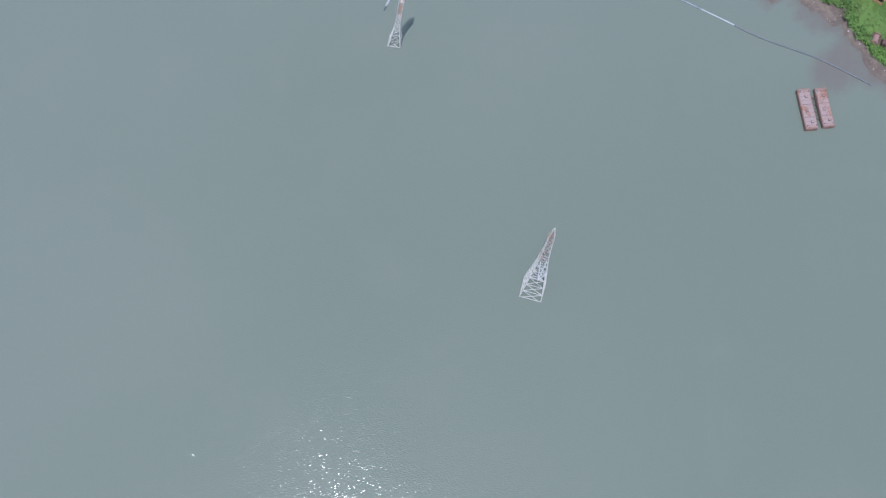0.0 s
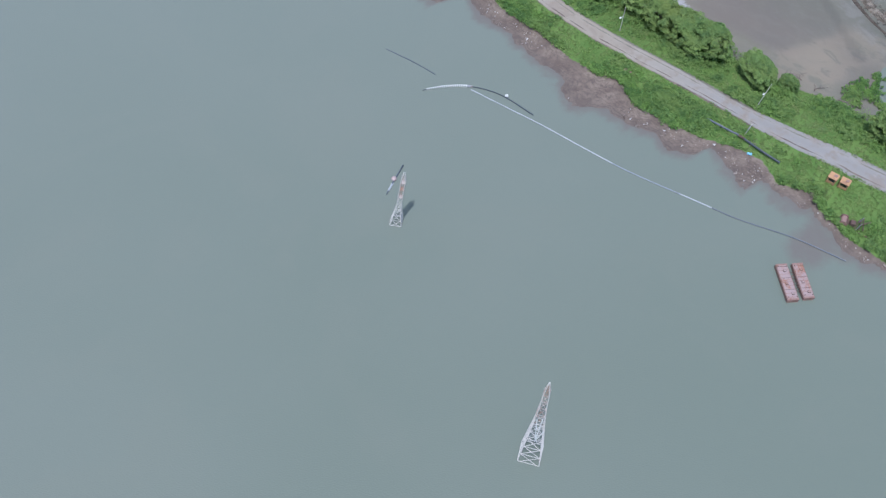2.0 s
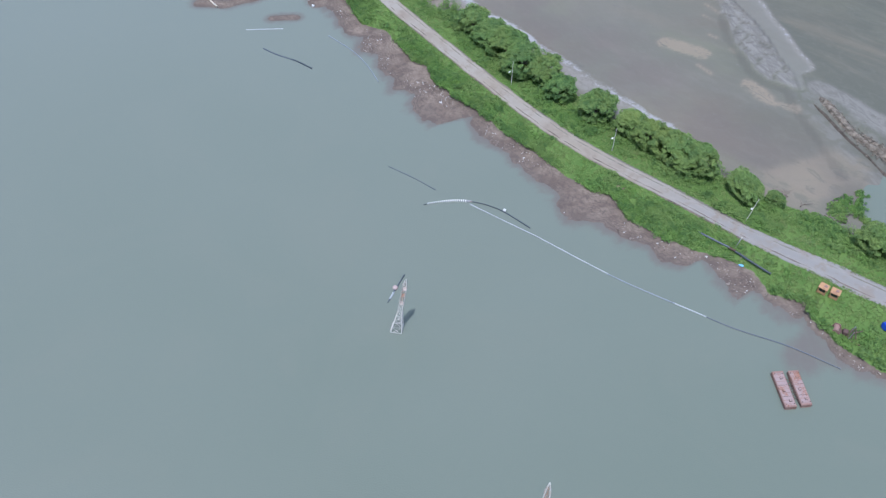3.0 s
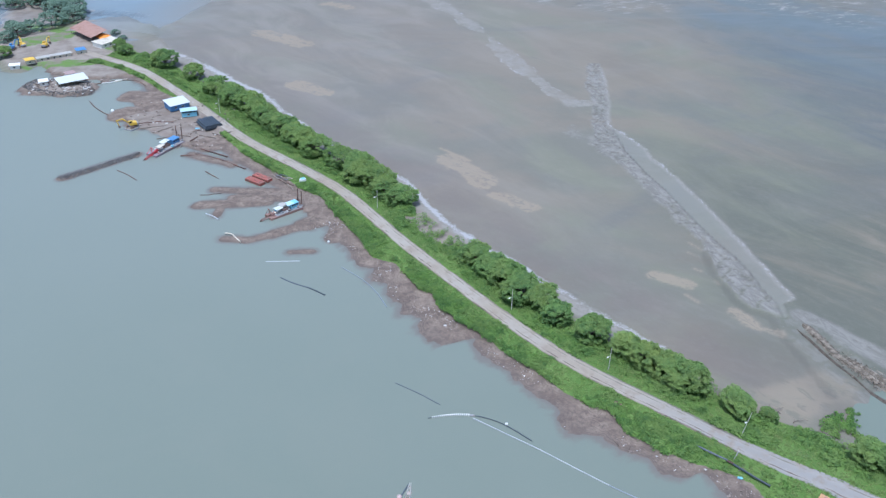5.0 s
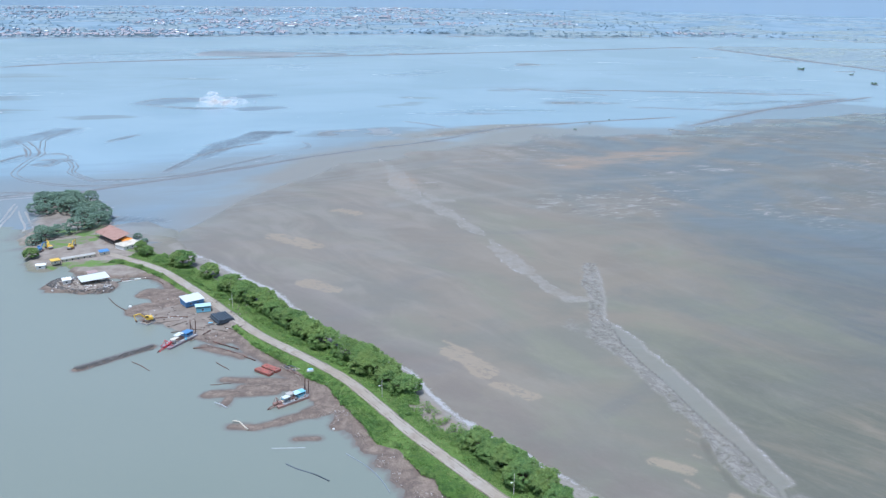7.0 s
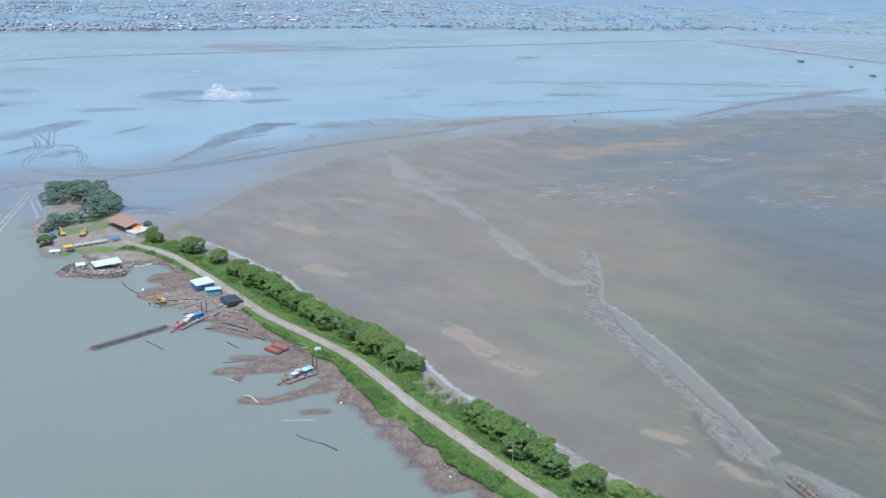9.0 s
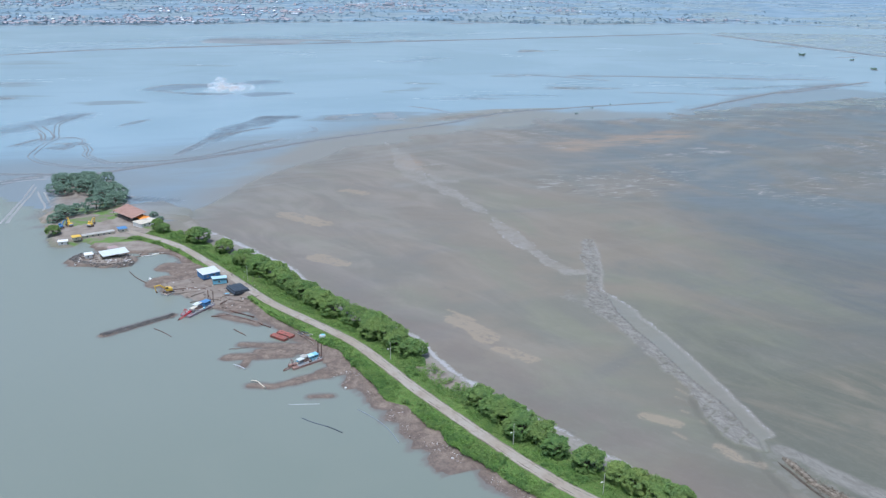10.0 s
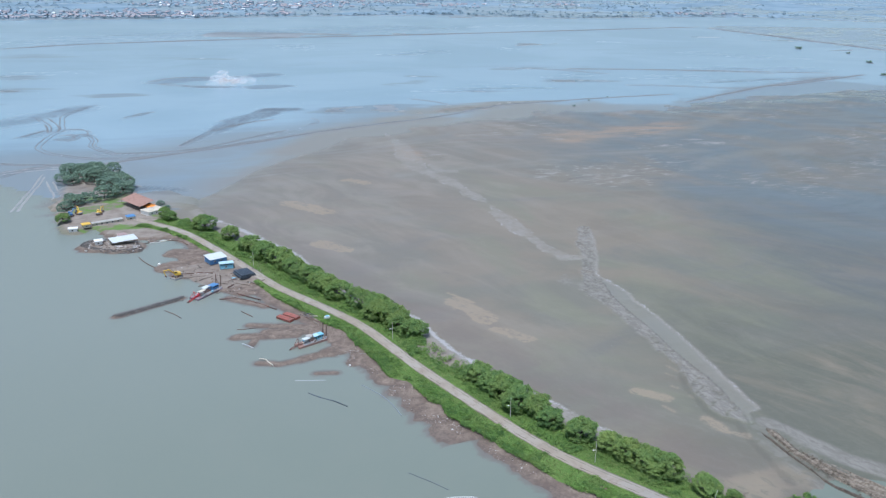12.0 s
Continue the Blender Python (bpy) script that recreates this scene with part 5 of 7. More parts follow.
M_FLOAT = painted("faded_pink_float", (0.52, 0.40, 0.38), 0.6, (0.36, 0.24, 0.20), 0.3)
M_HULL = painted("stained_mauve_hull", (0.27, 0.215, 0.245), 0.7, (0.20, 0.11, 0.09), 0.4)
M_REDLEAD = painted("red_lead_paint", (0.36, 0.105, 0.080), 0.7, (0.22, 0.10, 0.08), 0.35)
M_RED = painted("red_paint", (0.55, 0.045, 0.055), 0.5, (0.30, 0.08, 0.07), 0.2)
M_ORANGE = painted("faded_orange_paint", (0.50, 0.28, 0.14), 0.65, (0.33, 0.18, 0.11), 0.45)
M_TARP_ORANGE = painted("orange_tarpaulin", (0.85, 0.30, 0.04), 0.6, (0.70, 0.25, 0.05), 0.2)
M_YELLOW = painted("yellow_machine_paint", (0.70, 0.45, 0.06), 0.5, (0.30, 0.20, 0.10), 0.25)
M_BLUE = painted("blue_paint", (0.085, 0.225, 0.44), 0.5, (0.12, 0.17, 0.24), 0.25)
M_BLUE_DEEP = painted("deep_blue_plastic", (0.02, 0.09, 0.62), 0.4, (0.05, 0.10, 0.40), 0.1)
M_CYAN = painted("pale_blue_roof", (0.22, 0.52, 0.66), 0.5, (0.40, 0.52, 0.56), 0.25)
M_ROOF_CYAN = painted("faded_pale_blue_sheet", (0.46, 0.66, 0.72), 0.5, (0.50, 0.55, 0.56), 0.25)
M_WHITE = painted("weathered_white", (0.76, 0.76, 0.73), 0.55, (0.45, 0.40, 0.34), 0.22)
M_ROOF_PALE = painted("pale_sheet_roof", (0.60, 0.64, 0.62), 0.45, (0.45, 0.42, 0.36), 0.2)
M_CREAM = painted("cream_wall", (0.60, 0.55, 0.45), 0.8, (0.35, 0.30, 0.24), 0.35)
M_GREY = painted("grey_steel", (0.30, 0.31, 0.32), 0.6, (0.20, 0.13, 0.10), 0.35)
M_PIPE_PALE = painted("pale_grey_pipe", (0.43, 0.45, 0.47), 0.45, (0.30, 0.32, 0.33), 0.35)
M_PIPE_MID = painted("mid_grey_pipe", (0.24, 0.27, 0.31), 0.45, (0.15, 0.17, 0.19), 0.35)
M_PIPE_DARK = painted("dark_grey_pipe", (0.085, 0.105, 0.130), 0.4, (0.18, 0.19, 0.20), 0.3)
M_BLACK = painted("black_plastic_pipe", (0.045, 0.060, 0.080), 0.4, (0.10, 0.10, 0.11), 0.25)
M_GLASS = painted("dark_window", (0.02, 0.025, 0.03), 0.15, (0.05, 0.05, 0.05), 0.1)
M_GREY_ROOF = painted("grey_sheet_roof", (0.42, 0.41, 0.38), 0.7, (0.30, 0.25, 0.20), 0.4)
M_TILE = painted("red_brown_roof_tiles", (0.37, 0.225, 0.18), 0.8, (0.28, 0.15, 0.11), 0.4)
M_WOOD = painted("grey_driftwood", (0.24, 0.20, 0.165), 0.9, (0.14, 0.11, 0.09), 0.4)
M_STONE = painted("dark_rubble", (0.12, 0.115, 0.11), 0.9, (0.20, 0.19, 0.18), 0.4)


# ---- the drowned lattice towers ----
def lattice_tower(x, y, turn, sizes, tall, lean, label, low_mat, high_mat):
    """A square lattice mast: four tapering legs, crossed braces and rungs between levels. sizes: half width by share of the height."""
    root = thing("lattice_tower", x, y, 0, turn, label, "tower", "drowned lattice towers")
    back = Matrix.Rotation(-radians(turn), 3, "Z") @ Vector((lean[0], lean[1], 0))
    shares = [k[0] for k in sizes]

    def corner(share, k):
        w = float(np.interp(share, shares, [q[1] for q in sizes]))
        sx, sy = ((-1, -1), (1, -1), (1, 1), (-1, 1))[k]
        return Vector((sx * w + back.x * share, sy * w + back.y * share, tall * share - 0.4 * (share == 0)))

    for k in range(4):
        bm = fresh()
        for a, b in zip(shares, shares[1:]):
            bar(bm, corner(a, k), corner(b, k), 0.075, 5)
        part("leg", bm, low_mat, root)
    levels = [0.0, 0.10, 0.20, 0.30, 0.40, 0.50, 0.60, 0.70, 0.79, 0.87, 0.94]
    for n, (a, b) in enumerate(zip(levels, levels[1:])):
        mat = low_mat if b < 0.55 else high_mat
        for k in range(4):
            j = (k + 1) % 4
            thick = (0.05 if n < 5 else 0.042) * (1 if tall > 20 else 0.75)
            part("brace", bar(fresh(), corner(a, k), corner(b, j), thick, 4), mat, root)
            part("brace", bar(fresh(), corner(a, j), corner(b, k), thick, 4), mat, root)
            part("rung", bar(fresh(), corner(b, k), corner(b, j), thick, 4), mat, root)
    for k in range(4):
        a, b = corner(0.0, k), corner(0.0, (k + 1) % 4)
        part("rung", bar(fresh(), (a.x, a.y, 0.15), (b.x, b.y, 0.15), 0.055, 4), low_mat, root)
    return root, corner


TOWER, _c = lattice_tower(16.4, 40.9, -14, [(0, 2.0), (0.25, 1.4), (0.45, 0.95), (0.72, 0.56), (0.88, 0.48), (1.0, 0.06)], 23.0, (1.0, 3.6),
                          "pale steel lattice tower standing drowned in the lake", M_GALV, M_GALV_RUST)
# a broken cross-arm hangs down inside the mast
bm = fresh()
bar(bm, (0.1, -0.9, 9.0), (0.5, 0.6, 15.5), 0.1, 5)
bar(bm, (0.1, -0.9, 9.0), (-0.45, 0.5, 15.0), 0.09, 5)
bar(bm, (0.1, -0.9, 9.0), (1.15, -0.2, 12.0), 0.09, 5)
part("cross_arm", bm, M_WHITE, TOWER, "broken white cross-arm hanging down")
TOWER, _c = lattice_tower(-10.6, 91.0, -8, [(0, 1.25), (0.22, 0.72), (0.36, 0.48), (0.86, 0.42), (0.9, 0.34), (1.0, 0.12)], 15.0, (2.1, 1.4),
                          "pale lattice tower with rusty upper braces standing in the lake", M_GALV, M_GALV_RUST)
for z in (8.2, 10.6, 12.6):
    part("platform", box(fresh(), (0.86, 0.86, 0.1), (2.1 * z / 15, 1.4 * z / 15, z), bevel=0.02), M_GALV_RUST, TOWER, "rusty plate platform")


# ---- floating pipelines, hoses and poles ----
def floating_line(name, points, r, label, category, pieces, z=0.12, sides=8):
    """A line of pipe lengths afloat; pieces: share of the line and paint."""
    line = glide(np.array(points, float), 1.0)
    run = np.r_[0, np.cumsum(np.linalg.norm(np.diff(line, axis=0), axis=1))]
    x0, y0 = line[0]
    root = thing(name, x0, y0, 0, 0, label, category)
    start = 0.0
    for share, mat, depth in pieces:
        lo, hi = start * run[-1], share * run[-1]
        n = max(2, int((hi - lo) / 6.0))
        for a, b in zip(np.linspace(lo, hi, n + 1)[:-1], np.linspace(lo, hi, n + 1)[1:]):
            t = np.linspace(a, b - 0.06, 5)
            pts = [(float(np.interp(q, run, line[:, 0])) - x0, float(np.interp(q, run, line[:, 1])) - y0, z + depth) for q in t]
            bm = tube(fresh(), pts, r, sides)
            d = (Vector(pts[-1]) - Vector(pts[-2])).normalized()
            bar(bm, Vector(pts[-1]) - d * 0.16, Vector(pts[-1]), r * 1.35, sides)
            part("pipe_section", bm, mat, root, smooth=False)
        start = share
    return root


floating_line("floating_pipeline", [(5, 129.3), (13, 124.2), (22, 118.5), (31, 112.2), (40.5, 105.9), (54.6, 98.2), (62.5, 93.9), (73.7, 89.4), (83.2, 84.0)], 0.14,
                     "long jointed dredging pipeline, pale grey and dark lengths, afloat", "pipeline",
                     [(0.22, M_PIPE_PALE, 0.0), (0.42, M_PIPE_PALE, -0.05), (0.60, M_PIPE_MID, -0.06), (0.68, M_PIPE_PALE, -0.07), (1.0, M_PIPE_DARK, -0.03)])
floating_line("sunken_pipe", [(-15.9, 142.2), (-9, 138), (-3.6, 134.1)], 0.13, "thin dark pipe lying awash in the lake", "pipe", [(1.0, M_PIPE_DARK, -0.12)])
floating_line("sunken_pipe", [(-37.9, 198.7), (-30, 191.4), (-25, 184.5), (-21.3, 177.1)], 0.14, "curved grey pipe awash beside the mud", "pipe", [(1.0, M_PIPE_MID, -0.1)])
floating_line("sunken_pipe", [(-63, 200.6), (-57, 201.2), (-51.9, 201.7)], 0.15, "short pale pipe awash in the lake", "pipe", [(1.0, M_PIPE_PALE, -0.16)])
floating_line("sunken_pipe", [(-56.3, 191.4), (-52, 188.6), (-46, 185.8), (-40.8, 182.3)], 0.22, "dark pipe string lying low in the water", "pipe", [(0.6, M_PIPE_DARK, -0.15), (1.0, M_BLACK, -0.08)])
floating_line("floating_pipe", [(-80.7, 217.3), (-78.3, 217.0), (-76, 214.2), (-73.9, 211.8)], 0.24, "bent pale pipe lying across the mud spit", "pipe", [(1.0, M_CREAM, 0.3)])
floating_line("floating_pipe", [(-91.2, 231.2), (-88, 229.4), (-85.5, 227.3)], 0.22, "short grey pipe afloat beside the mud", "pipe", [(1.0, M_PIPE_PALE, 0)])
floating_line("floating_pipe", [(-134.6, 263.5), (-130, 260.5), (-124.5, 255.8)], 0.16, "dark pole awash beside the mud heap", "pole", [(1.0, M_RUST_DARK, -0.05)])
floating_line("shore_pipe", [(-114.1, 278.2), (-107, 279.2), (-99.4, 277.0), (-85.3, 268.0)], 0.26, "rusty dredging pipe along the mud shore", "pipe", [(1.0, M_RUST_DARK, 0.1)])
floating_line("shore_pipe", [(-107.7, 285.1), (-101, 281.6), (-95.1, 278.4)], 0.3, "rusty dredging pipe along the mud shore", "pipe", [(1.0, M_RUST_DARK, 0.25)])
floating_line("shore_pipe", [(-172.8, 333.4), (-166, 325), (-156.7, 317.0), (-146, 312)], 0.2, "thin dark pipe reaching from the mud into the lake", "pipe", [(1.0, M_RUST_DARK, 0.0)])


def ribbed_hose():
    """The curved hose at the pipeline's head: collars of floats on a dark core."""
    line = glide(np.array([(-6.4, 128.7), (-4.8, 129.3), (-0.7, 130.2), (4.2, 130.4), (8.8, 129.4), (13.4, 127.0), (19.5, 121.9)], float), 0.5)
    run = np.r_[0, np.cumsum(np.linalg.norm(np.diff(line, axis=0), axis=1))]
    root = thing("floating_hose", *line[0], 0, 0, "curved dredging hose with ribbed white float collars", "hose")

    def at(q):
        return Vector((float(np.interp(q, run, line[:, 0])) - line[0, 0], float(np.interp(q, run, line[:, 1])) - line[0, 1], 0.14))

    part("hose_core", tube(fresh(), [at(q) for q in np.linspace(0, run[-1], 60)], 0.11, 8), M_BLACK, root, "black rubber hose", True)
    for q in np.arange(1.0, 10.6, 0.52):
        grow = 0.18 + 0.17 * min(1.0, q / 8)
        part("float_collar", bar(fresh(), at(q), at(q + 0.27), grow, 10), M_WHITE, root, "dirty white float collar")
    for q in np.arange(run[-1] - 7.5, run[-1] - 0.4, 0.5):
        part("rubber_rib", bar(fresh(), at(q), at(q + 0.2), 0.17, 8), M_PIPE_DARK, root)
    part("coupling", bar(fresh(), at(10.7), at(12.0), 0.3, 10), M_GREY, root)


ribbed_hose()


def ball_float(x, y, r, label, mat):
    root = thing("float_buoy", x, y, 0, 0, label, "buoy")
    bm = fresh()
    bmesh.ops.create_uvsphere(bm, u_segments=14, v_segments=9, radius=r, matrix=pose(0, 0, r * 0.45))
    part("ball", bm, mat, root, smooth=True)
    bm = bar(fresh(), (0, 0, r * 1.3), (0, 0, r * 1.75), r * 0.16, 6)
    part("eye", bm, M_GREY, root)
    return root


ball_float(13.4, 127.6, 0.42, "white ball float beside the hose", M_WHITE)
ball_float(-158.0, 322.4, 0.8, "white float drum on the mooring line", M_WHITE)
ball_float(-44.5, 214.2, 0.45, "small white float on the mud", M_WHITE)


POLE = (-11.6, 102.0)


def float_pole():
    root = thing("floating_pole", POLE[0], POLE[1], 0, 0, "dark pole afloat with a round pinkish float", "pole")
    a, b = Vector((-1.5, -4.0, 0.1)), Vector((1.7, 4.1, 0.1))
    part("pole", tube(fresh(), [a, a * 0.4, (0, 0, 0.12), b * 0.5, b], 0.14, 8, [0.12, 0.2, 0.22, 0.16, 0.2]), M_PIPE_DARK, root, "dark tapered pole", True)
    part("sleeve", bar(fresh(), a * 0.75, a * 0.15, 0.24, 8), M_PIPE_PALE, root, "pale grey sleeve")
    bm = fresh()
    bmesh.ops.create_uvsphere(bm, u_segments=16, v_segments=9, radius=0.6, matrix=pose(-0.1, 0.2, 0.25) @ Matrix.Diagonal((1, 1, 0.75, 1)))
    part("float", bm, M_FLOAT, root, "faded pink round float", True)


float_pole()
floating_line("bank_pipe", [(59.1, 120.7), (64.2, 116.9), (66.4, 115.4), (70.2, 111.6), (73.6, 108.4)], 0.24, "blue-black pipe lying along the grassy bank", "pipe", [(0.42, M_PIPE_DARK, 1.75), (0.5, M_RUST_DARK, 1.6), (1.0, M_BLACK, 1.5)])


# ---- barges and pontoons ----
def pontoon(x, y, turn, length, width, tall, deck, side, label, group, hatches=True, z=-0.25):
    root = thing("pontoon", x, y, z, turn, label, "barge", group)
    hull = fresh()
    box(hull, (length, width, tall), (0, 0, tall / 2), bevel=0.07)
    part("hull", hull, side, root)
    part("deck", box(fresh(), (length - 0.3, width - 0.3, 0.05), (0, 0, tall + 0.02), bevel=0.015), deck, root, "worn pale deck plate")
    for sy in (-1, 1):
        part("rubbing_strip", box(fresh(), (length * 0.98, 0.12, 0.16), (0, sy * (width / 2 + 0.04), tall * 0.72), bevel=0.03), M_RUST_DARK, root)
    for sx in (-1, 1):
        part("end_plate", box(fresh(), (0.35, width * 0.96, 0.1), (sx * (length / 2 - 0.2), 0, tall + 0.06), bevel=0.02), M_RUST, root, "rust-red end plate")
    for k in range(9):
        part("deck_seam", box(fresh(), (0.07, width - 0.36, 0.05), (-length * 0.42 + k * length * 0.105, 0, tall + 0.06), bevel=0.01), M_RUST if k % 3 else M_RUST_DARK, root)
    if hatches:
        for px, py in ((-length * 0.3, 0.2), (length * 0.05, -0.25), (length * 0.33, 0.3)):
            bm = box(fresh(), (0.55, 0.55, 0.16), (px, py, tall + 0.1), bevel=0.03)
            hatch = part("hatch", bm, M_RUST_DARK, root)
            part("hatch_lid", box(fresh(), (0.42, 0.42, 0.04), (px, py, tall + 0.2), bevel=0.01), M_RUST_PALE, hatch)
        for px in (-length * 0.42, length * 0.42):
            for py in (-width * 0.36, width * 0.36):
                part("bollard", bar(fresh(), (px, py, tall), (px, py, tall + 0.3), 0.09, 8), M_RUST_DARK, root)
    return root


PAIR = "twin rusty barges moored off the bank"
pontoon(69.65, 78.1, -84, 8.6, 2.4, 1.15, M_RUST_PALE, M_RUST, "long rusty red-brown pontoon barge moored in the lake", PAIR)
pontoon(73.0, 78.55, -84, 8.3, 2.25, 1.15, M_RUST_PALE, M_RUST, "long rusty red-brown pontoon barge moored in the lake", PAIR)
root = thing("linking_frame", 71.35, 78.2, 0.55, -84, "dark rusty truss linking the two barges", "frame")
for k in range(7):
    part("crossbar", box(fresh(), (0.12, 1.15, 0.12), (-2.4 + k * 0.75, 0, 0), (0, 0, 30 if k % 2 else -30), 0.02), M_RUST_DARK, root)
for sy in (-0.45, 0.45):
    part("rail", box(fresh(), (5.6, 0.12, 0.14), (0, sy, 0.02), bevel=0.02), M_RUST_DARK, root)
RED = "red pontoons drawn up on the mud"
for dx, dy in ((0.0, 0.0), (2.1, 3.1)):
    pontoon(-79.0 + dx, 257.0 + dy, -33, 8.2, 2.8, 1.0, M_REDLEAD, M_REDLEAD, "dull red steel pontoon lying on the mud shore", RED, True, 0.15)


# ---- dredgers ----
def dredger(x, y, turn, length, width, hull_mat, ladder_mat, roofs, cabin_mat, label):
    """A small cutter dredger: two hulls, ladder at the bow, canopies, cabin, and spuds aft. Bow along +x."""
    root = thing("dredger", x, y, -0.35, turn, label, "dredger")
    for sy in (-1, 1):
        bm = box(fresh(), (length * 0.84, width * 0.36, 1.25), (-length * 0.06, sy * width * 0.31, 0.62), bevel=0.1)
        part("hull", bm, hull_mat, root)
    part("deck", box(fresh(), (length * 0.66, width * 0.96, 0.1), (-length * 0.12, 0, 1.31), bevel=0.02), M_GREY, root, "grey steel deck")
    # cutter ladder between the hulls
    ladder = fresh()
    for sy in (-0.45, 0.45):
        box(ladder, (length * 0.42, 0.16, 0.3), (length * 0.34, sy, 1.15), (0, 9, 0), 0.02)
    for k in range(6):
        box(ladder, (0.12, 0.9, 0.14), (length * (0.17 + 0.065 * k), 0, 1.35 - 0.18 * k), bevel=0.02)
    ladder = part("cutter_ladder", ladder, ladder_mat, root)
    bm = bar(fresh(), (length * 0.52, 0, 0.65), (length * 0.58, 0, 0.45), 0.42, 8, 0.18)
    part("cutter_head", bm, M_RUST_DARK, ladder)
    gantry = fresh()
    for sy in (-1, 1):
        bar(gantry, (length * 0.24, sy * width * 0.36, 1.25), (length * 0.33, sy * 0.3, 4.0), 0.12, 6)
        bar(gantry, (length * 0.40, sy * width * 0.26, 1.25), (length * 0.33, sy * 0.3, 4.0), 0.1, 6)
    bar(gantry, (length * 0.33, -0.6, 4.0), (length * 0.33, 0.6, 4.0), 0.12, 6)
    part("bow_gantry", gantry, ladder_mat, root)
    for k in range(3):
        part("winch", bar(fresh(), (length * (0.17 + 0.05 * k), -0.9 + 0.5 * k, 1.7), (length * (0.17 + 0.05 * k), 0.0 + 0.5 * k, 1.7), 0.38, 10), ladder_mat, root)
    for px, py, lx, ly, z, mat in roofs:
        bm = box(fresh(), (lx, ly, 0.1), (px, py, z), (2, 3, 0), 0.02)
        roof = part("canopy", bm, mat, root)
        for sx in (-1, 1):
            for sy in (-1, 1):
                part("canopy_post", bar(fresh(), (px + sx * lx * 0.45, py + sy * ly * 0.44, 1.3), (px + sx * lx * 0.45, py + sy * ly * 0.44, z), 0.05, 5), M_GREY, roof)
    # engine house and cabin aft
    cab = part("cabin", box(fresh(), (length * 0.2, width * 0.55, 2.0), (-length * 0.30, 0, 2.36), bevel=0.06), cabin_mat, root)
    for k in range(3):
        for sy in (-1, 1):
            part("window", box(fresh(), (length * 0.04, 0.05, 0.6), (-length * (0.24 + 0.06 * k), sy * width * 0.28, 2.75), bevel=0.01), M_GLASS, cab)
    part("cabin_roof", box(fresh(), (length * 0.22, width * 0.62, 0.1), (-length * 0.30, 0, 3.42), bevel=0.03), cabin_mat, cab)
    part("engine", box(fresh(), (length * 0.16, width * 0.3, 1.0), (-length * 0.08, 0, 1.85), bevel=0.08), M_RUST, root)
    part("exhaust", bar(fresh(), (-length * 0.1, 0.4, 2.2), (-length * 0.1, 0.4, 4.1), 0.1, 8), M_RUST_DARK, root)
    for sy in (-1, 1):
        spud = part("spud", bar(fresh(), (-length * 0.47, sy * width * 0.26, -0.6), (-length * 0.49, sy * width * 0.27, 7.2), 0.2, 8), M_RUST_DARK, root)
        part("spud_clamp", box(fresh(), (0.7, 0.7, 0.5), (-length * 0.47, sy * width * 0.26, 1.6), bevel=0.04), M_GREY, spud)
    mast = fresh()
    bar(mast, (-length * 0.45, -width * 0.3, 1.3), (-length * 0.43, 0, 5.4), 0.09, 6)
    bar(mast, (-length * 0.45, width * 0.3, 1.3), (-length * 0.43, 0, 5.4), 0.09, 6)
    part("spud_frame", mast, M_RUST_DARK, root)
    for sy in (-1, 1):
        rail = fresh()
        for k in range(9):
            px = -length * 0.44 + k * length * 0.075
            bar(rail, (px, sy * width * 0.46, 1.3), (px, sy * width * 0.46, 2.15), 0.03, 4)
        bar(rail, (-length * 0.44, sy * width * 0.46, 2.15), (length * 0.16, sy * width * 0.46, 2.15), 0.03, 4)
        part("railing", rail, M_WHITE, root)
    # crates, drums and coils left about the deck
    rng = np.random.RandomState(int(length * 10))
    for k in range(14):
        px, py = length * rng.uniform(-0.42, 0.2), width * rng.uniform(-0.42, 0.42)
        mat = (M_WHITE, M_RUST_DARK, M_CYAN, M_RUST, M_GREY, M_CREAM)[k % 6]
        if k % 3:
            part("deck_crate", box(fresh(), (rng.uniform(0.4, 1.1), rng.uniform(0.3, 0.9), rng.uniform(0.3, 0.8)), (px, py, 1.6), (0, 0, rng.uniform(0, 90)), 0.03), mat, root)
        else:
            part("deck_drum", bar(fresh(), (px, py, 1.3), (px, py, 2.15), 0.3, 10), mat, root)
    return root


dredger(-122.6, 283.6, -115.2, 20.0, 5.6, M_HULL, M_RED, [(2.6, 1.0, 3.4, 2.2, 3.5, M_CREAM), (-1.4, -0.5, 3.8, 2.8, 3.7, M_ROOF_PALE)], M_BLUE,
        "mauve-hulled dredger with blue cabin and red cutter ladder")
dredger(-64.0, 233.2, -136.0, 16.0, 4.4, M_RUST, M_RUST, [(1.6, 0.5, 2.8, 2.4, 3.4, M_ROOF_PALE), (-0.6, -0.5, 2.4, 2.6, 3.7, M_GREY_ROOF), (-3.0, 0.2, 2.6, 3.0, 3.5, M_ROOF_CYAN)], M_CYAN,
        "rusty dredger with pale blue cabin aground in the mud basin")


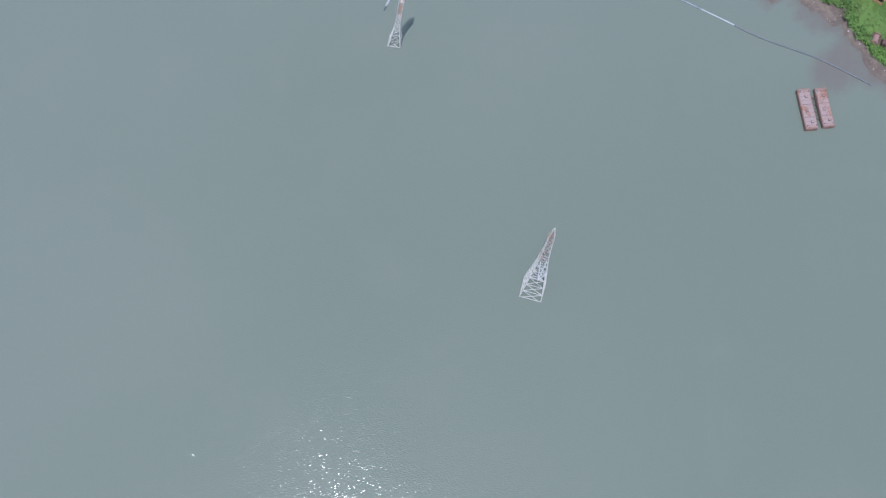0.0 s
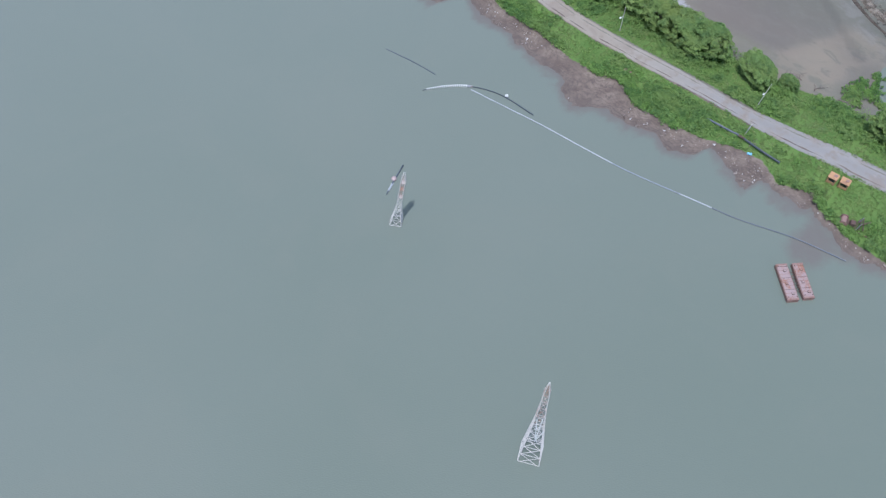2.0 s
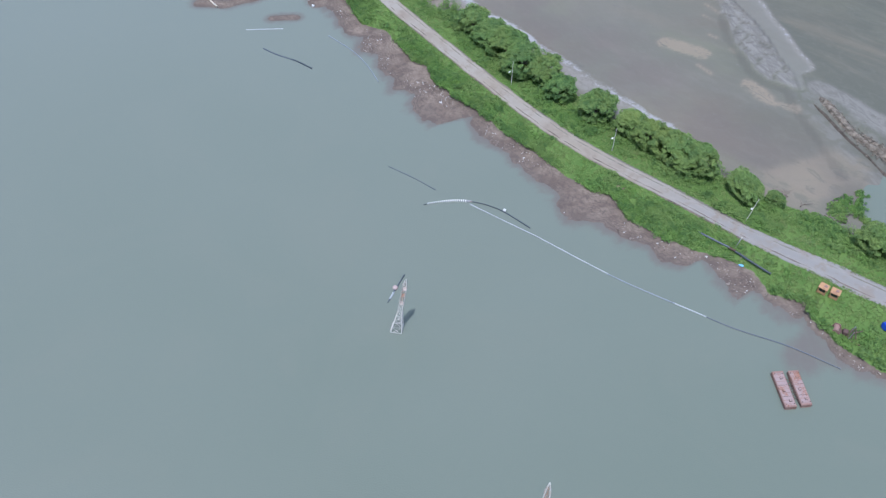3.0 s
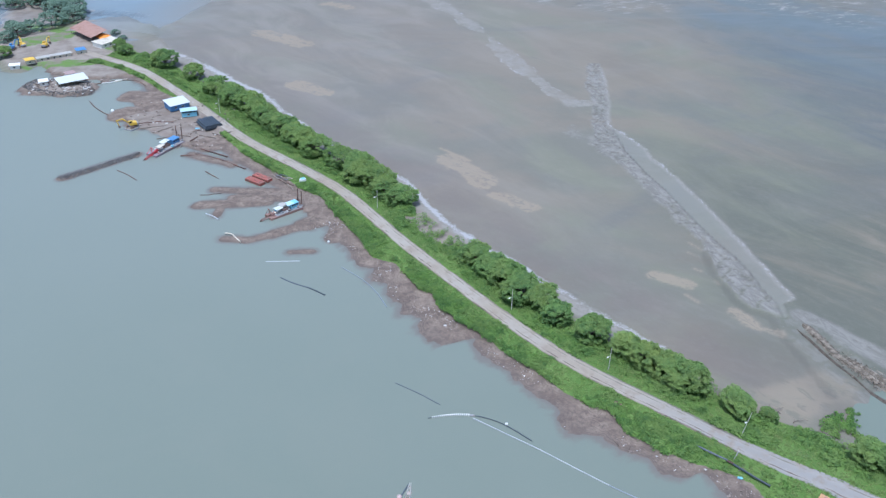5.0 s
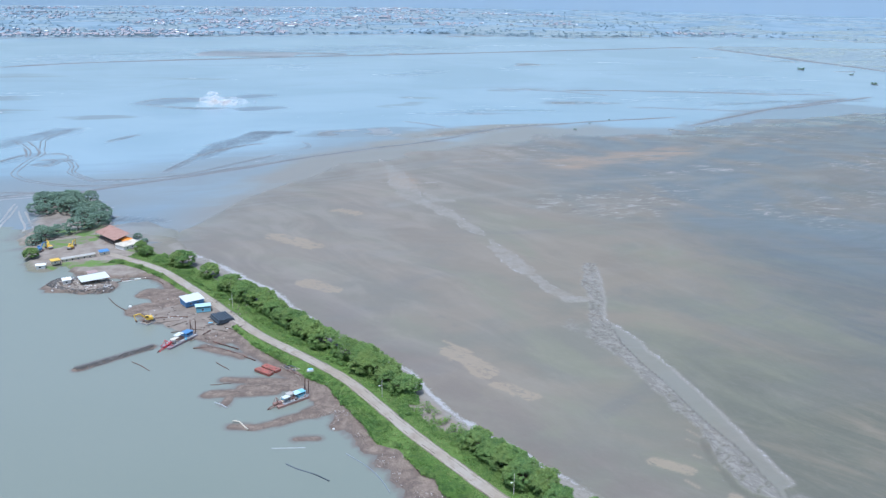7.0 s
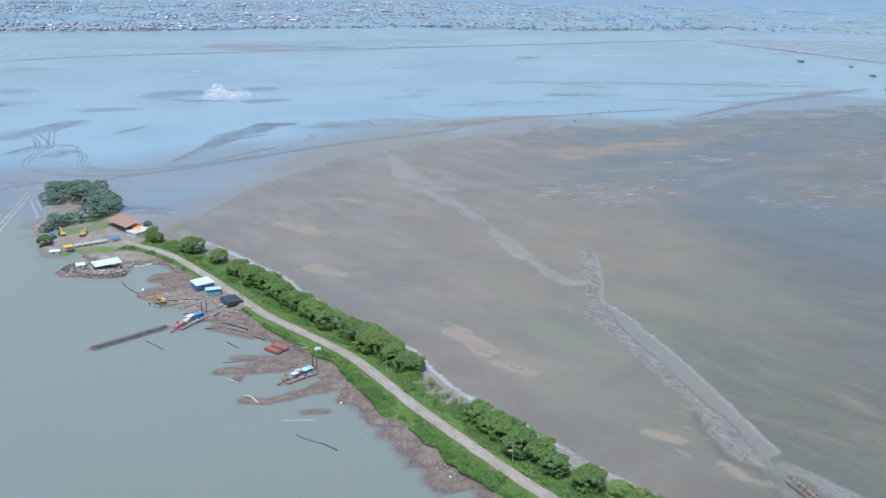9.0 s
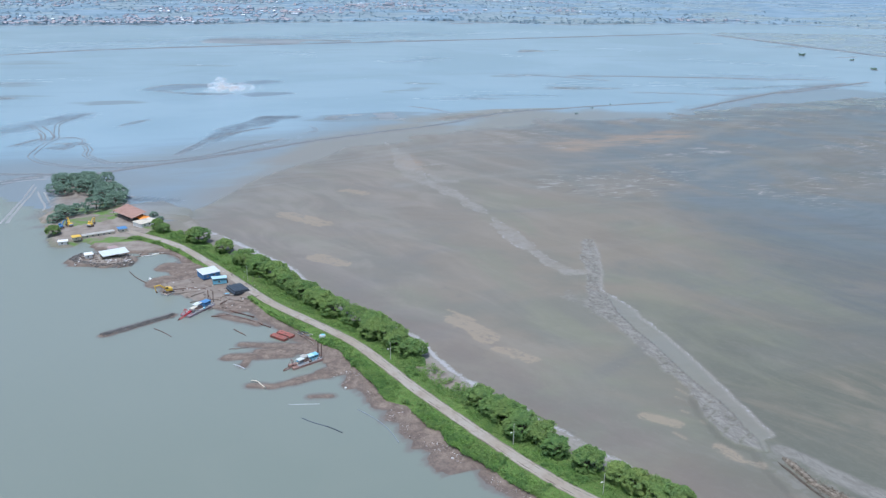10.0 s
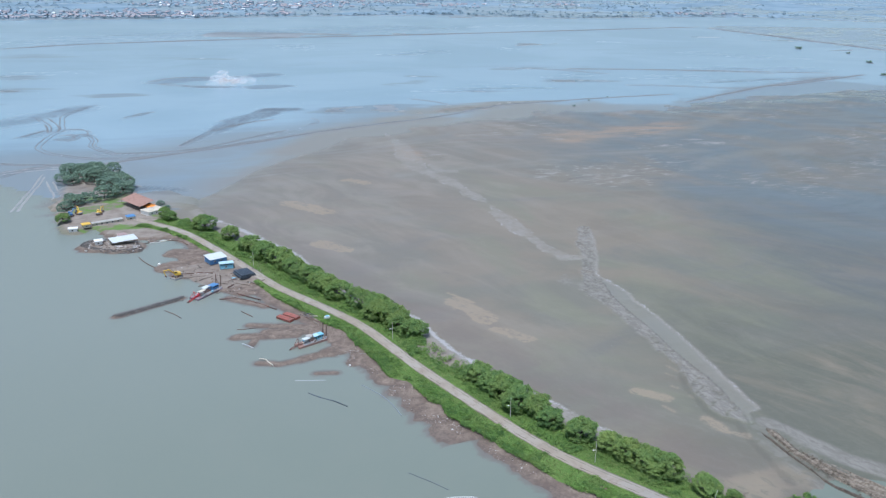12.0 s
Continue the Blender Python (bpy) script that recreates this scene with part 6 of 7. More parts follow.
# ---- excavators ----
def excavator(x, y, z, turn, swing, label, paint=None):
    paint = paint or M_YELLOW
    root = thing("excavator", x, y, z, turn, label, "excavator")
    for sy in (-1, 1):
        bm = box(fresh(), (3.9, 0.6, 0.85), (0, sy * 1.15, 0.45), bevel=0.3)
        track = part("track", bm, M_RUST_DARK, root)
        for k in range(5):
            part("roller", bar(fresh(), (-1.4 + 0.7 * k, sy * 1.44, 0.35), (-1.4 + 0.7 * k, sy * 1.5, 0.35), 0.2, 8), M_GREY, track)
    part("undercarriage", box(fresh(), (2.2, 1.8, 0.5), (0, 0, 0.75), bevel=0.1), M_GREY, root)
    rot = Matrix.Rotation(radians(swing), 4, "Z")

    def turned(bm):
        bmesh.ops.transform(bm, matrix=rot, verts=bm.verts[:])
        return bm

    house = part("house", turned(box(fresh(), (3.2, 2.5, 1.1), (-0.7, 0, 1.6), bevel=0.12)), paint, root)
    part("counterweight", turned(box(fresh(), (0.7, 2.5, 1.0), (-2.4, 0, 1.55), bevel=0.2)), M_GREY, root)
    cab = part("cab", turned(box(fresh(), (1.5, 0.95, 1.55), (0.35, 0.75, 2.4), bevel=0.12)), paint, root)
    part("cab_window", turned(box(fresh(), (1.1, 0.05, 0.8), (0.4, 1.24, 2.65), bevel=0.01)), M_GLASS, cab)
    part("windscreen", turned(box(fresh(), (0.05, 0.75, 0.9), (1.12, 0.75, 2.6), bevel=0.01)), M_GLASS, cab)
    bm = fresh()
    box(bm, (3.2, 0.4, 0.6), (2.0, -0.2, 3.0), (0, -42, 0), 0.05)
    box(bm, (2.6, 0.38, 0.5), (4.2, -0.2, 4.05), (0, 8, 0), 0.05)
    part("boom", turned(bm), paint, root)
    part("stick", turned(box(fresh(), (0.38, 0.34, 2.9), (5.5, -0.2, 2.75), (0, 14, 0), 0.04)), paint, root)
    part("hydraulic_ram", turned(bar(fresh(), (0.9, -0.2, 1.8), (3.0, -0.2, 3.4), 0.09, 6)), M_GREY, root)
    part("bucket", turned(box(fresh(), (0.8, 1.1, 0.9), (5.0, -0.2, 1.0), (0, 30, 0), 0.14)), M_RUST_DARK, root)
    part("engine_hood", turned(box(fresh(), (1.5, 2.2, 0.25), (-1.3, 0, 2.26), bevel=0.06)), paint, house)
    return root


root = thing("work_raft", -141.5, 307.2, -0.1, 62, "flat grey work raft at the mud's edge", "raft")
part("hull", box(fresh(), (11.5, 4.4, 0.7), (0, 0, 0.35), bevel=0.08), M_GREY, root)
for k in range(6):
    part("deck_board", box(fresh(), (1.7, 4.2, 0.06), (-4.7 + 1.88 * k, 0, 0.75), bevel=0.015), M_WOOD, root)
excavator(-143.0, 304.6, 0.67, 62, 150, "yellow excavator standing on the flat work raft")
excavator(-236.0, 404.5, 1.15, 100, 30, "yellow excavator parked in the gravel compound")
excavator(-224.0, 405.0, 1.25, 200, 250, "yellow excavator with raised boom in the compound")
excavator(-239.5, 400.0, 1.1, 20, 60, "blue excavator parked beside the compound's trees", M_BLUE)


# ---- huts and sheds ----
def sheet_roof(bm, length, width, z, pitch_, thick=0.07, ribs=9):
    """A single pitch of ribbed sheet."""
    box(bm, (length, width, thick), (0, 0, z), (pitch_, 0, 0), 0.01)
    for k in range(ribs):
        box(bm, (0.06, width * 0.99, 0.05), (-length / 2 + (k + 0.5) * length / ribs, 0, z + thick * 0.7), (pitch_, 0, 0))
    return bm


def hut(name, x, y, z, turn, length, width, tall, wall, roof, label, pitch_=4, open_front=False, category="hut", windows=2):
    root = thing(name, x, y, z, turn, label, category)
    t = 0.12
    if open_front:
        part("wall", box(fresh(), (length, t, tall), (0, width / 2 - t / 2, tall / 2)), wall, root)
        for k in range(5):
            px = -length / 2 + 0.15 + k * (length - 0.3) / 4
            part("post", box(fresh(), (0.16, 0.16, tall), (px, -width / 2 + 0.15, tall / 2), bevel=0.02), M_WOOD, root)
    else:
        for sy in (-1, 1):
            side = part("wall", box(fresh(), (length, t, tall), (0, sy * (width / 2 - t / 2), tall / 2)), wall, root)
            for k in range(windows):
                px = -length / 2 + (k + 0.7) * length / (windows + 0.6)
                frame_ = part("window", box(fresh(), (1.1, 0.05, 0.9), (px, sy * (width / 2 + 0.015), tall * 0.58), bevel=0.02), M_WHITE, side)
                frame_.name = "window"
                part("pane", box(fresh(), (0.9, 0.03, 0.7), (px, sy * (width / 2 + 0.045), tall * 0.58)), M_GLASS, side)
        for sx in (-1, 1):
            part("wall", box(fresh(), (t, width - 2 * t - 0.004, tall), (sx * (length / 2 - t / 2), 0, tall / 2)), wall, root)
        part("door", box(fresh(), (0.05, 0.95, min(2.05, tall * 0.8)), (length / 2 + 0.02, 0.3, min(2.05, tall * 0.8) / 2), bevel=0.015), M_WOOD, root)
    part("roof", sheet_roof(fresh(), length + 0.9, width + 0.9, tall + 0.2 + abs(math.tan(radians(pitch_))) * width / 2, pitch_, ribs=max(7, int(length))), roof, root)
    return root


hut("lake_hut", -130.2, 327.6, 0.9, 41, 8.8, 7.2, 2.5, M_BLUE, M_ROOF_PALE, "blue-walled hut with a pale sheet roof beside the road", 5)
hut("lean_to", -122.6, 320.0, 0.8, 22, 6.4, 5.8, 1.9, M_CYAN, M_ROOF_CYAN, "low lean-to with pale blue sheet roof beside the hut", -7, category="shed", windows=1)
root = thing("stool_shelter", -60.6, 257.0, 1.0, 25, "small white and pale blue covered tank on the bank", "tank")
part("tank", box(fresh(), (2.6, 1.7, 1.3), (0, 0, 0.70), bevel=0.35), M_ROOF_PALE, root)
part("cover", box(fresh(), (1.5, 1.3, 0.1), (0.1, 0, 1.38), bevel=0.04), M_CYAN, root, "pale blue cover")
part("base", box(fresh(), (2.6, 1.7, 0.18), (0, 0, 0.02), bevel=0.03), M_GREY, root)
root.name = "water_tank"

hut("island_shed", -188.4, 352.8, 0.9, 39.5, 13.0, 7.0, 2.4, M_CREAM, M_ROOF_PALE, "long open shed with white sheet roof on the rubble islet", 6, True, "shed")
hut("island_hut", -201.0, 350.0, 0.9, 30, 3.6, 3.0, 2.2, M_WHITE, M_WHITE, "small white hut on the rubble islet", 5, category="hut", windows=1)
hut("island_hut", -193.0, 362.0, 0.8, 40, 4.2, 3.0, 2.2, M_WHITE, M_RUST_PALE, "small hut with faded pink roof behind the long shed", 5, category="hut", windows=1)
hut("tiled_shed", -207.6, 423.5, 1.25, -42, 24.0, 9.2, 3.4, M_CREAM, M_TILE, "long open shed with a red-brown tiled roof", 14, True, "shed")
hut("white_block", -193.6, 411.4, 1.25, 58, 11.5, 8.0, 2.3, M_WHITE, M_CREAM, "low white flat-roofed building beside the compound road", 1, category="building", windows=3)
root = thing("orange_tarpaulin", -197.6, 418.6, 4.1, -42, "bright orange tarpaulin draped over a stack", "tarpaulin")
bm = fresh()
bmesh.ops.create_grid(bm, x_segments=10, y_segments=8, size=1, matrix=Matrix.Diagonal((4.2, 3.4, 1, 1)))
for v in bm.verts:
    v.co.z = 1.6 * math.exp(-((v.co.x / 3.0) ** 2 + (v.co.y / 2.6) ** 2)) - 0.6 + 0.25 * noise.noise(v.co * 0.9)
part("sheet", bm, M_TARP_ORANGE, root, smooth=True)
part("stack", box(fresh(), (5.0, 4.2, 2.8), (0, 0, -1.5), bevel=0.2), M_ORANGE, root)
# the long low row of stores
hut("store_row", -212.0, 387.8, 1.2, 39, 17.0, 2.6, 1.6, M_CREAM, M_GREY_ROOF, "long low cream store row with weathered roof", 2, category="building", windows=5)
hut("store_end", -201.6, 396.6, 1.2, 39, 4.4, 3.9, 2.2, M_CREAM, M_BLUE, "store with a bright blue roof at the row's end", 3, category="building", windows=1)
hut("store_end", -221.0, 379.6, 1.2, 39, 4.0, 3.4, 1.9, M_CREAM, M_YELLOW, "store with yellow tarpaulin roof at the row's end", 3, category="building", windows=1)
hut("gate_hut", -225.0, 371.8, 0.9, 20, 4.4, 2.6, 1.9, M_WHITE, M_WHITE, "small white hut at the compound's water edge", 4, category="hut", windows=1)


def pipe_stack(x, y, z, turn, length, across, layers, r):
    root = thing("pipe_stack", x, y, z, turn, "stack of black plastic pipes beside the gravel road", "pipes")
    for layer in range(layers):
        for k in range(across - layer):
            py = (k - (across - layer - 1) / 2) * 2.04 * r
            dx = random.uniform(-0.35, 0.35)
            part("pipe", bar(fresh(), (-length / 2 + dx, py, r + layer * 1.75 * r), (length / 2 + dx, py, r + layer * 1.75 * r), r, 10), M_BLACK, root)
    for px in (-length * 0.3, length * 0.3):
        part("bearer", box(fresh(), (0.2, across * 2.04 * r, 0.1), (px, 0, -0.04)), M_WOOD, root)
    return root


pipe_stack(-110.3, 308.8, 0.9, -52, 10.0, 8, 2, 0.5)


# ---- lamp posts along the road ----
def lamp_post():
    root = thing("street_lamp", 0, 0, 0, 0, "thin grey lamp post with a white lamp on the dike", "lamp post", "lamp posts along the dike")
    part("post", bar(fresh(), (0, 0, -0.3), (0, 0, 7.4), 0.085, 8, 0.055), M_GALV, root)
    arm = part("arm", tube(fresh(), [(0, 0, 4.5), (-0.4, -0.4, 4.75), (-0.75, -0.75, 4.8)], 0.04, 6), M_GALV, root)
    part("lamp_head", box(fresh(), (0.65, 0.4, 0.2), (-0.85, -0.85, 4.8), (0, 0, 45), 0.06), M_WHITE, arm, "white lamp head")
    part("base_plate", box(fresh(), (0.4, 0.4, 0.12), (0, 0, 0.0), bevel=0.02), M_GREY, root)
    return root


LAMP = lamp_post()
for n, s in enumerate((307.0, 344.8, 230.0, 114.6)):
    (x, y), a = on_road(s, 4.4)
    m = pose(x, y, height(x, y), random.uniform(-1, 1), random.uniform(-1, 1), 0)
    if n:
        copy_thing(LAMP, m)
    else:
        LAMP.matrix_basis = m
(x, y), a = on_road(383.2, 3.6)
root = copy_thing(LAMP, pose(x, y, height(x, y), -2, 9, 0))
tagged(root, "leaning pale lamp post beside a worn verge")


# ---- wrecks and stores on the bank ----
def machine_cab(x, y, z, turn, label):
    """A rusty orange machine cab: four posts, roof, sills and dark window openings."""
    root = thing("machine_cab", x, y, z, turn, label, "machine cab", "orange machine cabs")
    for sx in (-1, 1):
        for sy in (-1, 1):
            part("corner_post", box(fresh(), (0.22, 0.22, 1.7), (sx * 0.85, sy * 0.8, 0.85), bevel=0.03), M_ORANGE, root)
    part("roof", box(fresh(), (2.1, 2.0, 0.18), (0, 0, 1.78), bevel=0.06), M_ORANGE, root)
    for sx in (-1, 1):
        side = part("side_panel", box(fresh(), (0.1, 1.5, 0.85), (sx * 0.88, 0, 0.45), bevel=0.02), M_ORANGE, root)
        part("window", box(fresh(), (0.05, 1.3, 0.72), (sx * 0.88, 0, 1.24)), M_GLASS, side)
    for sy in (-1, 1):
        side = part("front_panel", box(fresh(), (1.5, 0.1, 0.75), (0, sy * 0.82, 0.4), bevel=0.02), M_ORANGE, root)
        part("window", box(fresh(), (1.3, 0.05, 0.78), (0, sy * 0.82, 1.2)), M_GLASS, side)
    part("hatch", box(fresh(), (0.7, 0.7, 0.1), (0.3, 0.2, 1.91), bevel=0.03), M_RUST, root)
    return root


machine_cab(84.0, 103.9, height(84.0, 103.9), -38, "faded orange machine cab dumped on the grass")
machine_cab(86.2, 102.5, height(86.2, 102.5), -34, "faded orange machine cab dumped on the grass")
root = thing("winch_wreck", 85.6, 92.8, height(85.6, 92.8), -25, "rusted red winch wreck with bent frame on grass", "wreck")
part("drum", bar(fresh(), (-1.4, -0.9, 0.7), (-1.4, 0.9, 0.7), 0.6, 12), M_RUST, root)
for sy in (-1, 1):
    part("flange", bar(fresh(), (-1.4, sy * 0.95, 0.7), (-1.4, sy * 1.05, 0.7), 0.85, 14), M_RUST, root)
part("bed", box(fresh(), (2.2, 2.2, 0.35), (-1.2, 0, 0.15), bevel=0.05), M_RUST_DARK, root)
part("gearbox", box(fresh(), (1.1, 1.2, 1.1), (0.5, 0.1, 0.6), bevel=0.12), M_RUST_DARK, root)
for k in range(3):
    part("beam", box(fresh(), (0.18, 2.6, 0.18), (1.4 + 0.55 * k, 0.3, 0.7 + 0.2 * k), (18, 0, 12 * k - 10), 0.02), M_RUST_DARK, root)
for sy in (-0.8, 0.9):
    part("upright", bar(fresh(), (1.5, sy, 0), (1.9, sy, 2.4), 0.11, 6), M_GREY, root)
part("top_bar", bar(fresh(), (1.9, -0.9, 2.3), (3.6, 1.0, 1.9), 0.1, 6), M_RUST_DARK, root)
part("pole", bar(fresh(), (2.0, -1.4, 0.2), (6.2, -2.2, 0.3), 0.09, 6), M_RUST_DARK, root)
root = thing("blue_tank", 95.6, 94.2, height(95.6, 94.2), 20, "bright blue plastic tank lying on the grass", "tank")
bm = bar(fresh(), (-1.3, 0, 0.95), (1.3, 0, 0.95), 0.95, 16)
bmesh.ops.bevel(bm, geom=[e for e in bm.edges if e.calc_face_angle(0) > 1.0], offset=0.15, segments=2, affect="EDGES")
part("body", bm, M_BLUE_DEEP, root)
part("lid", bar(fresh(), (0.2, 0, 1.85), (0.2, 0, 2.05), 0.35, 12), M_WHITE, root, "white lid")
part("saddle", box(fresh(), (1.8, 1.1, 0.25), (0, 0, 0.08), bevel=0.03), M_RUST_PALE, root)
root = thing("concrete_block", 97.3, 96.3, height(97.3, 96.3), 15, "pale pinkish crate beside the blue tank", "crate")
part("body", box(fresh(), (1.9, 1.5, 1.0), (0, 0, 0.5), bevel=0.06), M_RUST_PALE, root)
part("lid", box(fresh(), (2.0, 1.6, 0.1), (0, 0, 1.06), bevel=0.02), M_CREAM, root)
root.name = "crate"
for px, py, a in ((42.4, 135.6, -25), (40.9, 133.2, -40), (-13.4, 189.4, -30), (-12.0, 188.0, -38)):
    root = thing("rusty_plate", px, py, height(px, py) + 0.12, a, "bent rusty plate lying in the weeds", "scrap", "rusty plates in the weeds")
    part("plate", box(fresh(), (2.0, 0.75, 0.12), (0, 0, 0.1), (6, 4, 0), 0.03), M_RUST, root)
    part("rib", box(fresh(), (1.9, 0.1, 0.14), (0, 0.2, 0.2), (6, 4, 0), 0.02), M_RUST_DARK, root)


def scrap_heap(x, y, turn, seed, count, label):
    """Loose frames, beams and pipes thrown together."""
    rng = np.random.RandomState(seed)
    root = thing("scrap_heap", x, y, height(x, y), turn, label, "scrap")
    for k in range(count):
        px, py, a = rng.uniform(-3.6, 3.6), rng.uniform(-1.3, 1.3), rng.uniform(-35, 35)
        mat = (M_RUST_DARK, M_GREY, M_PIPE_DARK, M_CREAM, M_RUST)[k % 5]
        if k % 3 == 0:
            frame_ = fresh()
            for sx in (-1, 1):
                box(frame_, (0.12, 1.5, 0.14), (sx * 0.9, 0, 0), bevel=0.02)
                box(frame_, (1.8, 0.12, 0.14), (0, sx * 0.7, 0.02), bevel=0.02)
            bmesh.ops.transform(frame_, matrix=pose(px, py, 0.35 + 0.1 * (k % 4), rng.uniform(-20, 20), rng.uniform(-15, 15), a), verts=frame_.verts[:])
            part("steel_frame", frame_, mat, root)
        else:
            d = Vector((math.cos(radians(a)), math.sin(radians(a)), rng.uniform(-0.08, 0.12))) * rng.uniform(1.0, 2.2)
            c = Vector((px, py, 0.3 + 0.12 * (k % 4)))
            part("beam", bar(fresh(), c - d, c + d, rng.uniform(0.07, 0.16), 6), mat, root)
    return root


scrap_heap(-69.0, 260.6, -42, 71, 14, "tangled grey and rusty scrap frames on the bank")
scrap_heap(-113.5, 303.2, 15, 72, 6, "few rusty beams dumped beside the black pipes")


def blue_sheet(x, y, turn, wide, long, seed, label):
    """A crumpled plastic sheet with its hem lying on the ground."""
    root = thing("plastic_sheet", x, y, height(x, y) + 0.06, turn, label, "sheet")
    bm = fresh()
    bmesh.ops.create_grid(bm, x_segments=12, y_segments=9, size=0.5, matrix=Matrix.Diagonal((long, wide, 1, 1)))
    for v in bm.verts:
        v.co.z = 0.12 + 0.3 * noise.noise(Vector((v.co.x * 1.3, v.co.y * 1.3, seed)))
        v.co.x += 0.2 * noise.noise(Vector((v.co.y * 2, seed, 0)))
    part("sheet", bm, M_CYAN, root, smooth=True)
    hem = [(0.5 * long * math.cos(a) * 0.95, 0.5 * wide * math.sin(a) * 0.95, 0.08) for a in np.linspace(0, 2 * math.pi, 25)]
    part("hem_rope", tube(fresh(), hem, 0.05, 5), M_BLUE, root)


blue_sheet(67.6, 111.4, -35, 0.6, 1.1, 3.0, "crumpled pale blue plastic sheet on the littered shore")
blue_sheet(-115.0, 306.0, 10, 1.2, 2.2, 5.0, "crumpled blue plastic sheet beside the black pipes")
root = thing("leaning_pole", 67.2, 116.6, height(67.2, 116.6), 0, "short grey pole leaning on the grassy bank", "pole")
part("pole", bar(fresh(), (0, 0, -0.1), (1.6, 2.0, 1.1), 0.12, 7), M_GREY, root)
part("cap", bar(fresh(), (1.6, 2.0, 1.1), (1.7, 2.12, 1.17), 0.15, 7), M_CREAM, root)


# ---- far islets of scrub in the pond ----
def islet(x, y, r, seed):
    rng = np.random.RandomState(seed)
    root = thing("scrub_islet", x, y, 0, rng.uniform(0, 360), "small dark scrub islet standing in the pond", "islet", "scrub islets")
    bm = fresh()
    bmesh.ops.create_icosphere(bm, subdivisions=2, radius=r, matrix=Matrix.Diagonal((1, 0.7, 0.14, 1)))
    for v in bm.verts:
        v.co *= 1 + 0.25 * noise.noise(v.co * 0.4)
    part("bank", bm, M_RIDGE, root, smooth=True)
    c = np.c_[rng.normal(0, r * 0.35, 12), rng.normal(0, r * 0.25, 12), rng.uniform(0.2, 0.42, 12) * r]
    me = raw_mesh("scrub", *leaf_cloud(rng, c, rng.uniform(0.16, 0.32, 12) * r, 40, 0.1 * r), M_LEAF_DARK)
    ob = new("scrub", me)
    ob.parent = root


for n, (x, y, r) in enumerate(((600, 1579, 8), (634, 1350, 7), (584, 1185, 6), (109, 860, 2.4), (130, 902, 2.0), (155, 930, 1.8), (660, 1500, 5))):
    islet(x, y, r, 60 + n)

# ---- steam over the vent ----
M_STEAM = bpy.data.materials.new("steam")
M_STEAM.use_nodes = True
_n, _l = M_STEAM.node_tree.nodes, M_STEAM.node_tree.links
_d, _t, _c = _n.new("ShaderNodeBsdfDiffuse"), _n.new("ShaderNodeBsdfTranslucent"), _n.new("ShaderNodeBsdfTransparent")
_a, _b = _n.new("ShaderNodeMixShader"), _n.new("ShaderNodeMixShader")
for _s in (_d, _t):
    _s.inputs["Color"].default_value = (0.97, 0.98, 1.0, 1)
_a.inputs[0].default_value, _b.inputs[0].default_value = 0.5, 0.13
for _x, _y in ((_d.outputs[0], _a.inputs[1]), (_t.outputs[0], _a.inputs[2]), (_c.outputs[0], _b.inputs[1]), (_a.outputs[0], _b.inputs[2]), (_b.outputs[0], _n["Material Output"].inputs["Surface"])):
    _l.new(_x, _y)
rng = np.random.RandomState(77)
c = np.c_[-300 + rng.normal(0, 13, 90), 985 + rng.normal(0, 9, 90), np.abs(rng.normal(0, 3.2, 90)) + 0.8]
c = np.vstack([c, np.c_[-312 + rng.normal(0, 5, 30), 985 + rng.normal(0, 3, 30), rng.uniform(1, 16, 30) ** 1.0]])
c = np.vstack([c, np.c_[-325 + rng.normal(0, 3, 10), 985 + rng.normal(0, 3, 10), rng.uniform(1, 9, 10)]])
me = raw_mesh("steam_plume", *leaf_cloud(rng, c, rng.uniform(2, 4.5, len(c)), 12, 2.3, 0.8), M_STEAM)
steam = tagged(new("steam_plume", me), "thin white steam over the mud vent", "steam", kind="stuff")
steam.visible_shadow = False

# ---- flotsam, driftwood, rubble ----
M_LITTER = Mat("litter", 0.7)
_r = M_LITTER.island()
M_LITTER.colour(M_LITTER.mix(M_LITTER.ramp(_r, 0.82, 0.9), M_LITTER.mix(M_LITTER.ramp(_r, 0.1, 0.8), (0.11, 0.08, 0.065), (0.33, 0.28, 0.24)), (0.58, 0.57, 0.55)))
M_LITTER = M_LITTER.m


def chips(name, centres, sizes, material, label, category, seed, flat=0.4):
    """Many small uneven blocks as one piece of stuff."""
    rng = np.random.RandomState(seed)
    c, sz = np.asarray(centres, float), np.asarray(sizes, float)
    n = len(c)
    cx = np.array([-1, 1, 1, -1, -1, 1, 1, -1])
    cy = np.array([-1, -1, 1, 1, -1, -1, 1, 1])
    cz = np.array([-1, -1, -1, -1, 1, 1, 1, 1])
    a = rng.uniform(0, math.pi, n)
    lx, ly = sz * rng.uniform(0.6, 1.8, n), sz * rng.uniform(0.35, 0.8, n)
    jit = rng.uniform(0.7, 1.15, (n, 8))
    u, v = lx[:, None] * cx * jit, ly[:, None] * cy * jit
    ca, sa = np.cos(a)[:, None], np.sin(a)[:, None]
    verts = np.stack([c[:, :1] + u * ca - v * sa, c[:, 1:2] + u * sa + v * ca, c[:, 2:3] + (sz * flat)[:, None] * cz * jit], -1)
    f = np.array([(0, 3, 2, 1), (4, 5, 6, 7), (0, 1, 5, 4), (1, 2, 6, 5), (2, 3, 7, 6), (3, 0, 4, 7)])
    me = raw_mesh(name, verts.reshape(-1, 3), (np.arange(n)[:, None, None] * 8 + f).reshape(-1, 4), material)
    return tagged(new(name, me), label, category, kind="stuff")


